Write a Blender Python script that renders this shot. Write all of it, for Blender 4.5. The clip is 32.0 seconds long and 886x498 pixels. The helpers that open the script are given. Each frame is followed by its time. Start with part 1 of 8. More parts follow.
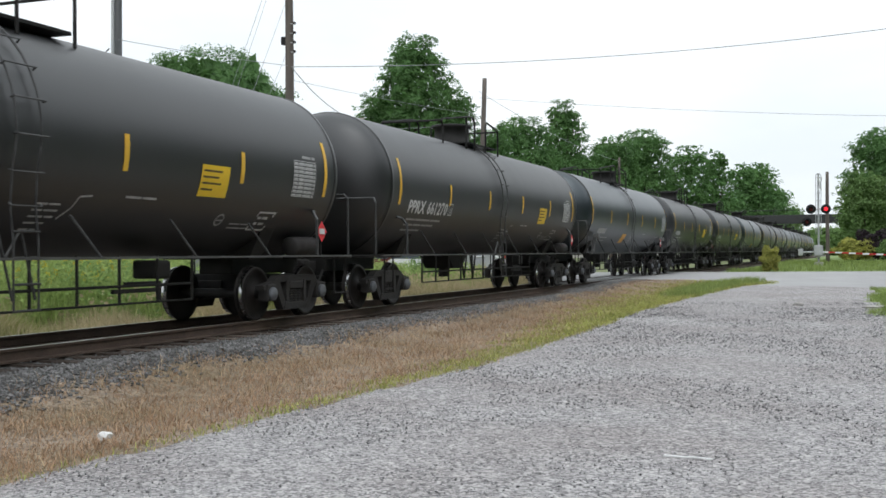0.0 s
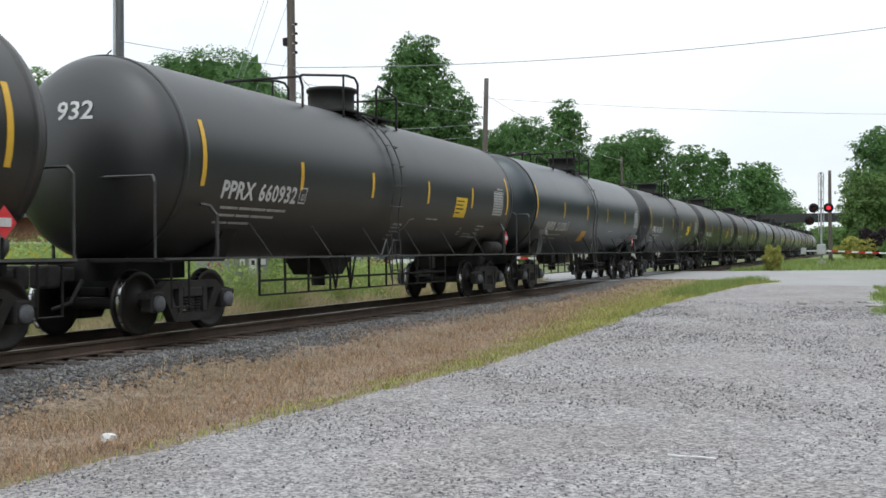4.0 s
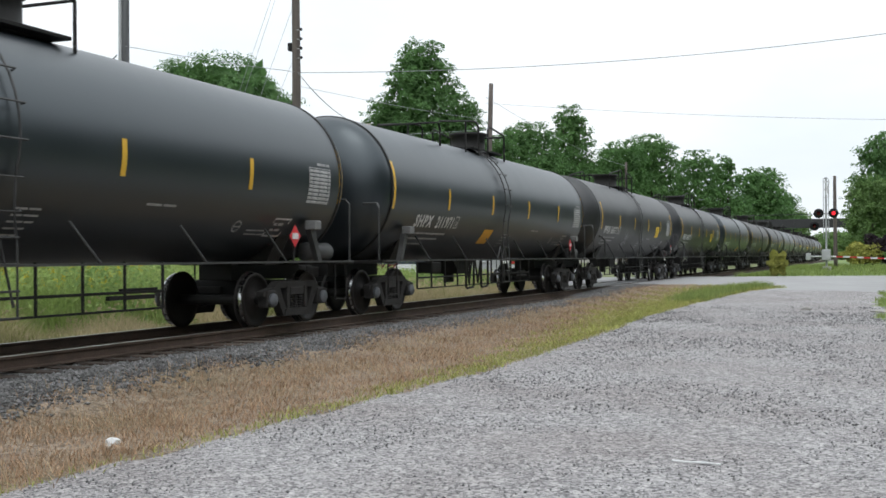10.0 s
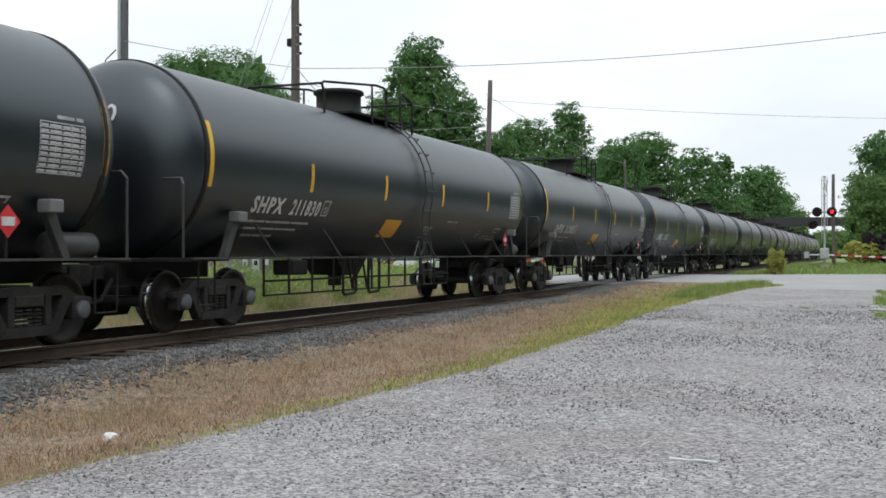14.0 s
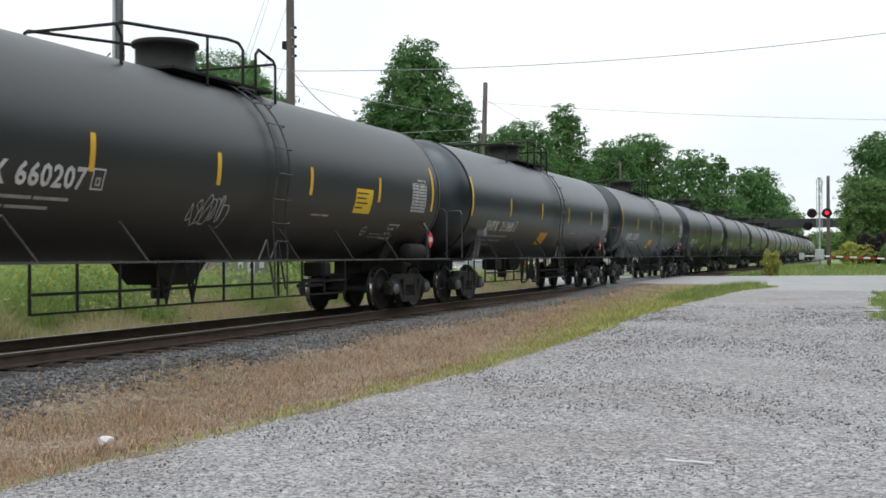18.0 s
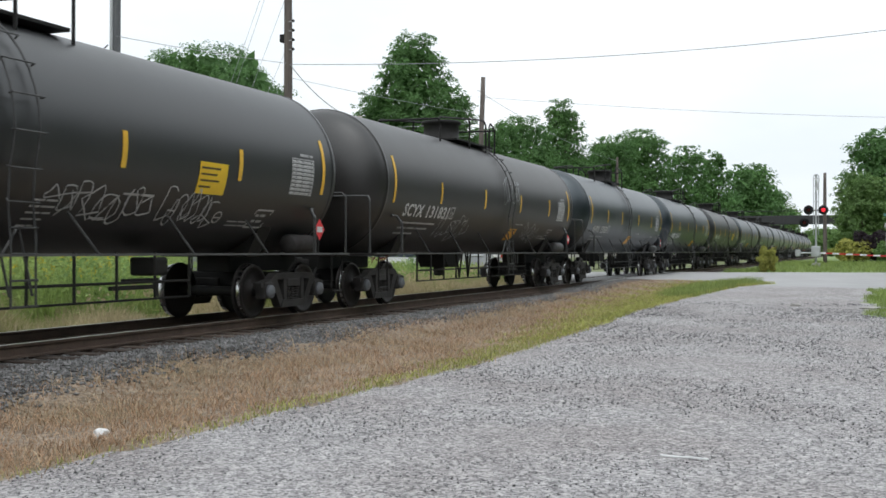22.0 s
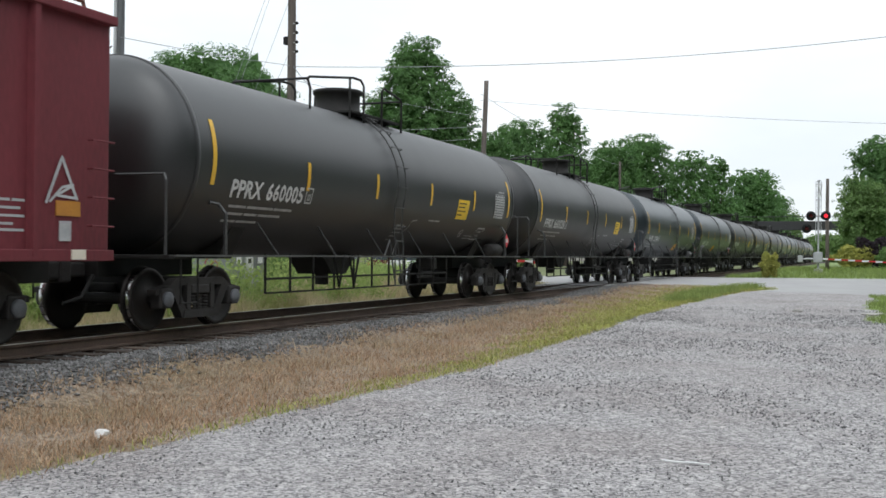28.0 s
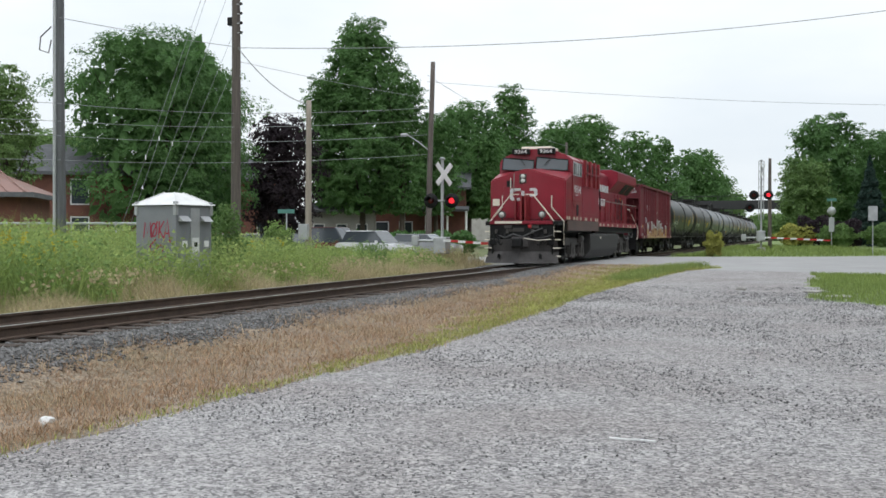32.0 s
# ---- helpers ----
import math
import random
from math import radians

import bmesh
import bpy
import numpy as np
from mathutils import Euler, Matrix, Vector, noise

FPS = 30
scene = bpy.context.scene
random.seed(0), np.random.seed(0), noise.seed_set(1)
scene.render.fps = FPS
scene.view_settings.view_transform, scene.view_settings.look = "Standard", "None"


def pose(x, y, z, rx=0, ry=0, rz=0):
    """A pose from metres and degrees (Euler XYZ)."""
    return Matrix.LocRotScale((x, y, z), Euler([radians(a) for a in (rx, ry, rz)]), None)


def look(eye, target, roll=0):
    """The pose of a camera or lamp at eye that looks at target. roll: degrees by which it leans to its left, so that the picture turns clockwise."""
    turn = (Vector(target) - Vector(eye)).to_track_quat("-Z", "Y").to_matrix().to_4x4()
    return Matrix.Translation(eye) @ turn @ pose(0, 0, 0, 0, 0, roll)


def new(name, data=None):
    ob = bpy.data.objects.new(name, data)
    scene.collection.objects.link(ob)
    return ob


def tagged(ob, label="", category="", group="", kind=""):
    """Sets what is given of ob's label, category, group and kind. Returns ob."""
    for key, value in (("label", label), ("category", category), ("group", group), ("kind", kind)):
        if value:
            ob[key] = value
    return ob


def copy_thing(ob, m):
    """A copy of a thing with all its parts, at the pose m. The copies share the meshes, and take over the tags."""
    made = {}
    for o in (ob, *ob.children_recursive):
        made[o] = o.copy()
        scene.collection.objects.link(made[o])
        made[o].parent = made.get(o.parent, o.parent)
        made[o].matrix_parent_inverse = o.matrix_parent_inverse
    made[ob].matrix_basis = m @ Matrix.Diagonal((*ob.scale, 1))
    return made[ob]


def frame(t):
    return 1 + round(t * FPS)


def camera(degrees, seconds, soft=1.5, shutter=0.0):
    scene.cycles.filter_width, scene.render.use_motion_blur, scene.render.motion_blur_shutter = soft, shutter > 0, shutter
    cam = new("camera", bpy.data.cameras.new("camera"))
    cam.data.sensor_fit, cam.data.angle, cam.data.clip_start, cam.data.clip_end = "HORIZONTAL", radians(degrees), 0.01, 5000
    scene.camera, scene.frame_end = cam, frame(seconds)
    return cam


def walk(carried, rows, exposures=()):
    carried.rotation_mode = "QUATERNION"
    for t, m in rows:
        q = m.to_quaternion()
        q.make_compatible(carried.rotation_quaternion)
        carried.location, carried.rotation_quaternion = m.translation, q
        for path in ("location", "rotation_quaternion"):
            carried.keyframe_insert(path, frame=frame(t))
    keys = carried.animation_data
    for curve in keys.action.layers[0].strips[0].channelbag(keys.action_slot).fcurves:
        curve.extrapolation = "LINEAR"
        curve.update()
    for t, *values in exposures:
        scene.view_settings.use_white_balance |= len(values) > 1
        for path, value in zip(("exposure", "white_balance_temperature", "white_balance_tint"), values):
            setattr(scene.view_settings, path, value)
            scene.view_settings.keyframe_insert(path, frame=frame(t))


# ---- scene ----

# The railway runs along +y at x = 0; z = 0 is the top of the rails.
# ---- camera ----
EYE = (10.406, 0.0, 1.146)
cam = camera(44.22, 32.0, soft=1.6, shutter=0.05)
PATH = [
    (0.0, 90.169, 0.242, 21.076), (0.5, 90.006, 0.098, 21.076), (1.0, 89.812, -0.044, 21.025), (1.5, 89.900, 0.071, 21.000),
    (2.0, 89.922, 0.169, 20.902), (2.5, 90.065, 0.110, 21.062), (3.0, 90.027, 0.283, 21.081), (3.5, 90.088, 0.429, 21.163),
    (4.5, 90.30, 0.44, 21.22), (5.5, 90.459, 0.437, 21.258), (6.0, 90.356, 0.421, 21.263), (6.5, 90.017, 0.556, 21.509),
    (7.0, 89.993, 0.627, 21.504), (7.5, 89.913, 0.439, 21.389), (8.0, 90.065, 0.380, 21.277), (8.5, 90.172, 0.472, 21.307),
    (9.0, 90.148, 0.659, 21.389), (9.5, 90.156, 0.554, 21.447), (10.0, 90.450, 0.389, 21.442), (10.5, 90.580, 0.085, 21.315),
    (11.0, 90.811, 0.266, 21.197), (11.5, 90.918, 0.541, 21.184), (12.0, 90.995, 0.541, 21.195), (12.5, 90.977, 0.323, 21.317),
    (13.0, 90.872, 0.380, 21.485), (13.5, 90.670, 0.368, 21.453), (14.0, 90.269, 0.097, 21.353), (14.5, 90.140, 0.089, 21.276),
    (15.5, 90.11, 0.17, 21.38), (16.5, 90.120, 0.240, 21.449), (17.0, 90.219, 0.107, 21.304), (17.5, 90.418, -0.054, 21.192),
    (18.0, 90.388, 0.258, 21.126), (18.5, 90.313, 0.284, 21.042), (19.0, 90.128, 0.341, 21.066), (19.5, 90.127, 0.273, 21.065),
    (20.0, 90.127, 0.218, 21.009), (20.5, 90.118, 0.304, 20.988), (21.0, 90.074, 0.078, 21.044), (21.5, 90.070, 0.150, 21.058),
    (22.0, 90.099, -0.097, 20.949), (22.5, 90.098, -0.413, 20.947), (23.0, 90.208, -0.405, 20.833), (23.5, 90.212, -0.240, 20.814),
    (24.0, 90.397, -0.057, 20.791), (24.5, 90.274, -0.198, 20.951), (25.0, 90.302, -0.291, 21.122), (25.5, 90.241, -0.50, 21.215),
    (26.5, 90.23, -0.58, 21.16), (27.5, 90.227, -0.562, 21.080), (28.0, 90.266, -0.515, 21.053), (28.5, 90.306, -0.562, 21.035),
    (29.0, 90.144, -0.459, 20.865), (29.5, 89.948, -0.401, 20.696), (30.0, 89.975, -0.338, 20.168), (30.5, 89.746, -0.328, 19.452),
    (31.0, 89.706, -0.318, 19.173), (31.5, 89.446, -0.249, 18.691), (32.0, 89.315, -0.017, 18.327),
]
walk(cam, [(t, pose(*EYE, rx, ry, rz)) for t, rx, ry, rz in PATH], ((0.0, 0.20), (10.5, 0.21), (12.0, 0.10), (15.5, 0.16), (19.0, 0.20), (30.5, 0.20), (32.0, 0.09)))

# ---- light: an overcast day ----
world = bpy.data.worlds.new("world")
scene.world = world
world.use_nodes = True
wn, wl = world.node_tree.nodes, world.node_tree.links
wn.clear()
sky = wn.new("ShaderNodeTexSky")
sky.sky_type, sky.sun_disc = "NISHITA", False
sky.sun_elevation, sky.sun_rotation = radians(52), radians(150)
sky.dust_density, sky.air_density = 3.0, 1.0
grey = wn.new("ShaderNodeHueSaturation")
grey.inputs["Saturation"].default_value = 0.12
grey.inputs["Value"].default_value = 0.12
wl.new(sky.outputs[0], grey.inputs["Color"])
cl = wn.new("ShaderNodeTexNoise")
cl.inputs["Scale"].default_value, cl.inputs["Detail"].default_value = 2.6, 5.0
wmap = wn.new("ShaderNodeMapping")
wmap.inputs["Scale"].default_value = (1.0, 1.0, 2.6)
wco = wn.new("ShaderNodeTexCoord")
wl.new(wco.outputs["Generated"], wmap.inputs[0])
wl.new(wmap.outputs[0], cl.inputs["Vector"])
cr = wn.new("ShaderNodeValToRGB")
cr.color_ramp.elements[0].position, cr.color_ramp.elements[0].color = 0.34, (0.89, 0.98, 1.06, 1)
cr.color_ramp.elements[1].position, cr.color_ramp.elements[1].color = 0.62, (1.09, 1.15, 1.19, 1)
wl.new(cl.outputs["Fac"], cr.inputs[0])
wm = wn.new("ShaderNodeMixRGB")
wm.inputs[0].default_value = 0.78
wl.new(grey.outputs[0], wm.inputs[1])
wl.new(cr.outputs[0], wm.inputs[2])
bg = wn.new("ShaderNodeBackground")
sep = wn.new("ShaderNodeSeparateXYZ")
wl.new(wco.outputs["Generated"], sep.inputs[0])
rise = wn.new("ShaderNodeMapRange")
rise.inputs["From Min"].default_value, rise.inputs["From Max"].default_value = 0.12, 0.9
rise.inputs["To Min"].default_value, rise.inputs["To Max"].default_value = 0.97, 1.45
wl.new(sep.outputs[2], rise.inputs["Value"])
wl.new(rise.outputs[0], bg.inputs["Strength"])
wl.new(wm.outputs[0], bg.inputs[0])
wo = wn.new("ShaderNodeOutputWorld")
wl.new(bg.outputs[0], wo.inputs[0])
sun = new("sun", bpy.data.lights.new("sun", "SUN"))
sun.data.energy, sun.data.angle, sun.data.color = 0.40, radians(25), (0.96, 0.97, 0.95)
sun.matrix_world = look((12, 2, 60), (0, 20, 0))
scene.view_settings.exposure = 0.0

# ---- materials ----
def mat(name, a, b=None, rough=0.6, sheen=None, metal=0.0, scale=3.0, fine=40.0, bump=0.15, spread=(0.35, 0.65), rough_var=0.12, per=None, coat=0.0, spec=0.5, stretch=None, leaf=0.0, vary=0.45):
    """A surface of two colours mixed by coarse and fine noise, with relief. per: 'island' or 'object' shifts the value piece by piece."""
    m = bpy.data.materials.new(name)
    m.use_nodes = True
    n, l = m.node_tree.nodes, m.node_tree.links
    bs = n["Principled BSDF"]
    b = b or tuple(c * 0.7 for c in a)
    co = n.new("ShaderNodeTexCoord")
    vec = co.outputs["Object"]
    if stretch:
        mp = n.new("ShaderNodeMapping")
        mp.inputs["Scale"].default_value = stretch
        l.new(vec, mp.inputs[0])
        vec = mp.outputs[0]
    n1, n2 = n.new("ShaderNodeTexNoise"), n.new("ShaderNodeTexNoise")
    for k, s in ((n1, scale), (n2, fine)):
        k.inputs["Scale"].default_value, k.inputs["Detail"].default_value = s, 5.0
        l.new(vec, k.inputs["Vector"])
    add = n.new("ShaderNodeMixRGB")
    add.inputs[0].default_value = 0.4
    l.new(n1.outputs["Fac"], add.inputs[1])
    l.new(n2.outputs["Fac"], add.inputs[2])
    ramp = n.new("ShaderNodeValToRGB")
    ramp.color_ramp.elements[0].position, ramp.color_ramp.elements[0].color = spread[0], (*b, 1)
    ramp.color_ramp.elements[1].position, ramp.color_ramp.elements[1].color = spread[1], (*a, 1)
    l.new(add.outputs[0], ramp.inputs[0])
    out = ramp.outputs[0]
    if per:
        if per == "island":
            g = n.new("ShaderNodeNewGeometry")
            rnd = g.outputs["Random Per Island"]
        else:
            g = n.new("ShaderNodeObjectInfo")
            rnd = g.outputs["Random"]
        mr = n.new("ShaderNodeMapRange")
        mr.inputs["To Min"].default_value, mr.inputs["To Max"].default_value = 1 - vary, 1 + vary
        l.new(rnd, mr.inputs["Value"])
        hv = n.new("ShaderNodeHueSaturation")
        l.new(mr.outputs[0], hv.inputs["Value"])
        l.new(out, hv.inputs["Color"])
        out = hv.outputs[0]
    l.new(out, bs.inputs["Base Color"])
    rr = n.new("ShaderNodeMapRange")
    rr.inputs["To Min"].default_value, rr.inputs["To Max"].default_value = max(0.02, rough - rough_var), min(1, rough + rough_var)
    l.new(add.outputs[0], rr.inputs["Value"])
    l.new(rr.outputs[0], bs.inputs["Roughness"])
    bs.inputs["Metallic"].default_value = metal
    bs.inputs["Coat Weight"].default_value = coat
    bs.inputs["Coat Roughness"].default_value = 0.2 if coat > 0.6 else 0.03
    bs.inputs["Specular IOR Level"].default_value = spec
    if sheen:
        bs.inputs["Specular Tint"].default_value = (*sheen, 1)
    if bump:
        bp = n.new("ShaderNodeBump")
        bp.inputs["Strength"].default_value, bp.inputs["Distance"].default_value = bump, 0.02
        l.new(n2.outputs["Fac"], bp.inputs["Height"])
        l.new(bp.outputs[0], bs.inputs["Normal"])
    if leaf:
        tr, mx = n.new("ShaderNodeBsdfTranslucent"), n.new("ShaderNodeMixShader")
        l.new(out, tr.inputs["Color"])
        mx.inputs[0].default_value = leaf
        l.new(bs.outputs[0], mx.inputs[1])
        l.new(tr.outputs[0], mx.inputs[2])
        l.new(mx.outputs[0], n["Material Output"].inputs["Surface"])
    return m


def glow(name, colour, strength):
    m = bpy.data.materials.new(name)
    m.use_nodes = True
    bs = m.node_tree.nodes["Principled BSDF"]
    bs.inputs["Base Color"].default_value = (*colour, 1)
    bs.inputs["Emission Color"].default_value = (*colour, 1)
    bs.inputs["Emission Strength"].default_value = strength
    return m


def glass(name, tint=(0.05, 0.06, 0.07)):
    m = bpy.data.materials.new(name)
    m.use_nodes = True
    bs = m.node_tree.nodes["Principled BSDF"]
    bs.inputs["Base Color"].default_value = (*tint, 1)
    bs.inputs["Roughness"].default_value = 0.06
    bs.inputs["Coat Weight"].default_value = 0.6
    return m


M_TANK_P = mat("tank_black", (0.0175, 0.0172, 0.0172), (0.0095, 0.0095, 0.0097), rough=0.43, sheen=(0.97, 0.98, 1.0), spec=0.82, scale=0.9, fine=24, bump=0.02, stretch=(0.5, 1.2, 0.5), rough_var=0.08)
M_TANK_S = mat("tank_blueblack", (0.0115, 0.0145, 0.018), (0.007, 0.009, 0.0115), rough=0.36, sheen=(0.84, 0.94, 1.0), spec=1.0, scale=0.9, fine=24, bump=0.018, stretch=(0.5, 1.2, 0.5), rough_var=0.07)
M_TANK_Y = mat("tank_brownblack", (0.0215, 0.0185, 0.0172), (0.011, 0.0098, 0.0092), rough=0.43, spec=0.75, scale=0.9, fine=24, bump=0.02, stretch=(0.5, 1.2, 0.5), rough_var=0.08)
M_IRON = mat("black_iron", (0.022, 0.021, 0.020), (0.010, 0.0095, 0.009), rough=0.65, spec=0.25, scale=4, fine=50, bump=0.15)
M_TRUCK = mat("truck_iron", (0.046, 0.043, 0.042), (0.018, 0.016, 0.0155), rough=0.7, spec=0.3, scale=4, fine=50, bump=0.2)
M_WHEEL = mat("wheel_steel", (0.032, 0.027, 0.025), (0.016, 0.013, 0.012), rough=0.6, metal=0.3, scale=5, fine=60)
M_TREAD = mat("bright_tread", (0.62, 0.62, 0.62), (0.45, 0.45, 0.45), rough=0.25, metal=1.0, bump=0.0)
M_PIPE = mat("grey_pipe", (0.10, 0.10, 0.10), (0.055, 0.055, 0.055), rough=0.5, metal=0.4, bump=0.05)
M_YELLOW = mat("yellow_reflector", (0.80, 0.50, 0.05), (0.68, 0.38, 0.03), rough=0.45, bump=0.03)
M_ORANGE = mat("orange_placard", (0.80, 0.40, 0.04), (0.70, 0.33, 0.03), rough=0.5, bump=0.03)
M_SQUARE = mat("yellow_placard", (0.85, 0.58, 0.03), (0.75, 0.47, 0.02), rough=0.5, bump=0.03)
M_WHITE = mat("white_stencil", (0.72, 0.72, 0.72), (0.5, 0.5, 0.5), rough=0.6, bump=0.03, scale=6)
M_DIM = mat("worn_stencil", (0.46, 0.46, 0.46), (0.28, 0.28, 0.28), rough=0.6, bump=0.03, scale=6)
M_DIAMOND = mat("red_placard", (0.75, 0.05, 0.06), (0.6, 0.03, 0.04), rough=0.45, bump=0.03)
M_RED = mat("loco_red", (0.270, 0.009, 0.026), (0.200, 0.007, 0.018), rough=0.4, spec=0.4, scale=0.9, fine=20, bump=0.03, coat=0.15)
M_DIRTRED = mat("dusty_red", (0.270, 0.017, 0.036), (0.185, 0.014, 0.026), rough=0.55, spec=0.28, scale=0.8, fine=16, bump=0.04)
M_BOXRED = mat("oxide_red", (0.185, 0.036, 0.046), (0.115, 0.024, 0.030), rough=0.65, spec=0.3, scale=1.1, fine=22, bump=0.06, stretch=(1, 1, 0.3))
M_LOCOBLACK = mat("loco_black", (0.016, 0.0155, 0.016), (0.007, 0.007, 0.0075), rough=0.6, spec=0.22, scale=2, fine=30, bump=0.06)
M_LOCOGREY = mat("dusty_underframe", (0.085, 0.076, 0.070), (0.036, 0.032, 0.030), rough=0.75, scale=2, fine=30, bump=0.15)
M_FUEL = mat("dusty_fuel_tank", (0.058, 0.056, 0.055), (0.034, 0.033, 0.032), rough=0.6, spec=0.25, scale=0.9, fine=22, bump=0.04)
M_CREAM = mat("cream_paint", (0.78, 0.72, 0.62), (0.66, 0.6, 0.5), rough=0.5, bump=0.02)
M_GLASS = glass("window_glass")
M_CHROME = mat("bright_steel", (0.7, 0.7, 0.7), (0.55, 0.55, 0.55), rough=0.25, metal=0.9, bump=0)
# the headlights are unlit; a faint added glow brightens their lenses
M_LAMP = glow("headlight_glass", (0.55, 0.55, 0.53), 0.08)
M_RAIL = mat("rail_brown", (0.115, 0.075, 0.055), (0.055, 0.036, 0.028), rough=0.75, scale=3, fine=40, bump=0.25)
M_RAILTOP = mat("rail_head", (0.55, 0.54, 0.52), (0.36, 0.33, 0.31), rough=0.3, metal=0.85, scale=2, fine=30, bump=0.02)
M_TIE = mat("tie_wood", (0.13, 0.095, 0.075), (0.055, 0.042, 0.035), rough=0.9, scale=4, fine=60, bump=0.5, per="object", stretch=(0.3, 2, 2))
M_STONE = mat("ballast_stone", (0.225, 0.222, 0.222), (0.085, 0.081, 0.079), rough=0.9, scale=6, fine=60, bump=0.3, per="island")
M_GRAVELSTONE = mat("gravel_stone", (0.40, 0.39, 0.39), (0.17, 0.167, 0.17), rough=0.9, scale=6, fine=60, bump=0.3, per="island")
M_POLE = mat("pole_wood", (0.16, 0.135, 0.12), (0.075, 0.062, 0.056), rough=0.9, scale=2, fine=30, bump=0.4, stretch=(6, 6, 0.4))
M_PALEPOLE = mat("pale_pole_wood", (0.42, 0.37, 0.31), (0.26, 0.22, 0.19), rough=0.9, scale=2, fine=30, bump=0.3, stretch=(6, 6, 0.4))
M_WIRE = mat("wire_grey", (0.30, 0.31, 0.33), (0.22, 0.23, 0.24), rough=0.6, bump=0)
M_GALV = mat("galvanised_steel", (0.50, 0.51, 0.52), (0.36, 0.37, 0.38), rough=0.5, metal=0.4, bump=0.05)
M_BUNGALOW = mat("grey_aluminium", (0.27, 0.28, 0.30), (0.21, 0.22, 0.235), rough=0.55, metal=0.2, scale=1.5, fine=30, bump=0.03)
M_ROOFWHITE = mat("white_metal_roof", (0.80, 0.80, 0.80), (0.66, 0.66, 0.66), rough=0.5, bump=0.04)
M_SPRAY = mat("red_spray_paint", (0.42, 0.03, 0.06), (0.30, 0.02, 0.05), rough=0.7, bump=0)
M_BRICK = mat("brick_red", (0.20, 0.085, 0.06), (0.12, 0.05, 0.04), rough=0.9, scale=2, fine=16, bump=0.3)
M_ROOFBROWN = mat("brown_metal_roof", (0.30, 0.17, 0.145), (0.22, 0.125, 0.105), rough=0.5, scale=1, bump=0.05)
M_SHINGLE = mat("grey_shingle", (0.13, 0.135, 0.145), (0.075, 0.078, 0.085), rough=0.9, scale=2, fine=18, bump=0.3)
M_BARK = mat("bark", (0.11, 0.085, 0.07), (0.05, 0.04, 0.033), rough=0.95, scale=3, fine=20, bump=0.6, stretch=(3, 3, 0.6))
M_LEAF = mat("leaf_green", (0.128, 0.250, 0.078), (0.068, 0.148, 0.048), rough=0.6, scale=0.35, fine=3, bump=0, per="island", leaf=0.42, vary=0.16, spec=0.3)
M_LEAFLIGHT = mat("leaf_light_green", (0.19, 0.30, 0.10), (0.11, 0.19, 0.06), rough=0.6, scale=0.35, fine=3, bump=0, per="island", leaf=0.42, vary=0.16, spec=0.3)
M_LEAFPURPLE = mat("leaf_purple", (0.048, 0.034, 0.042), (0.028, 0.020, 0.025), rough=0.6, scale=0.35, fine=3, bump=0, per="island", leaf=0.42, vary=0.16, spec=0.3)
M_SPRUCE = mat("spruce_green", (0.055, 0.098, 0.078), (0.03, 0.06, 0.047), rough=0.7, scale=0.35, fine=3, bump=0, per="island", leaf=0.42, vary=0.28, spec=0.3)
M_WEED = mat("weed_green", (0.38, 0.46, 0.16), (0.22, 0.31, 0.09), rough=0.7, scale=0.25, fine=2, bump=0, per="island", leaf=0.35, vary=0.25, spec=0.25)
M_WEEDDEEP = mat("weed_deep_green", (0.27, 0.38, 0.13), (0.16, 0.25, 0.075), rough=0.7, scale=0.25, fine=2, bump=0, per="island", leaf=0.35, vary=0.25, spec=0.25)
M_WEEDOLIVE = mat("weed_olive", (0.40, 0.39, 0.17), (0.25, 0.26, 0.09), rough=0.8, scale=0.25, fine=2, bump=0, per="island", leaf=0.35, vary=0.25, spec=0.25)
M_WEEDPALE = mat("weed_pale", (0.60, 0.50, 0.33), (0.42, 0.36, 0.21), rough=0.8, scale=0.25, fine=2, bump=0, per="island", leaf=0.35, vary=0.25, spec=0.25)
M_GOLD = mat("goldenrod_yellow", (0.55, 0.44, 0.03), (0.40, 0.33, 0.03), rough=0.8, bump=0, per="island", leaf=0.35, vary=0.25, spec=0.25)
M_DRY = mat("dry_grass", (0.47, 0.32, 0.205), (0.29, 0.175, 0.105), rough=0.9, scale=1.6, fine=5, bump=0, per="island")
M_STRAW = mat("straw", (0.52, 0.42, 0.28), (0.36, 0.26, 0.16), rough=0.9, scale=0.9, fine=5, bump=0, per="island")
M_GREENGRASS = mat("green_grass", (0.42, 0.43, 0.125), (0.27, 0.30, 0.075), rough=0.85, scale=0.6, fine=4, bump=0, per="island")
M_LAWN = mat("lawn", (0.20, 0.27, 0.08), (0.12, 0.18, 0.05), rough=0.9, scale=0.6, fine=12, bump=0.4)
M_ASPHALT = mat("old_asphalt", (0.37, 0.365, 0.365), (0.29, 0.285, 0.285), rough=0.9, scale=0.5, fine=30, bump=0.2)
M_CONC = mat("concrete", (0.42, 0.40, 0.38), (0.30, 0.29, 0.27), rough=0.9, scale=1, fine=20, bump=0.2)
M_BRIDGE = mat("dark_girder", (0.035, 0.035, 0.038), (0.02, 0.02, 0.022), rough=0.7, scale=0.5, fine=6, bump=0.1)
M_LAMPRED = glow("red_lamp", (1.0, 0.03, 0.05), 1.0)
M_SIGNRED = mat("gate_red", (0.55, 0.03, 0.03), (0.45, 0.02, 0.02), rough=0.5, bump=0)
M_SIGNWHITE = mat("sign_white", (0.80, 0.80, 0.80), (0.70, 0.70, 0.70), rough=0.5, bump=0)
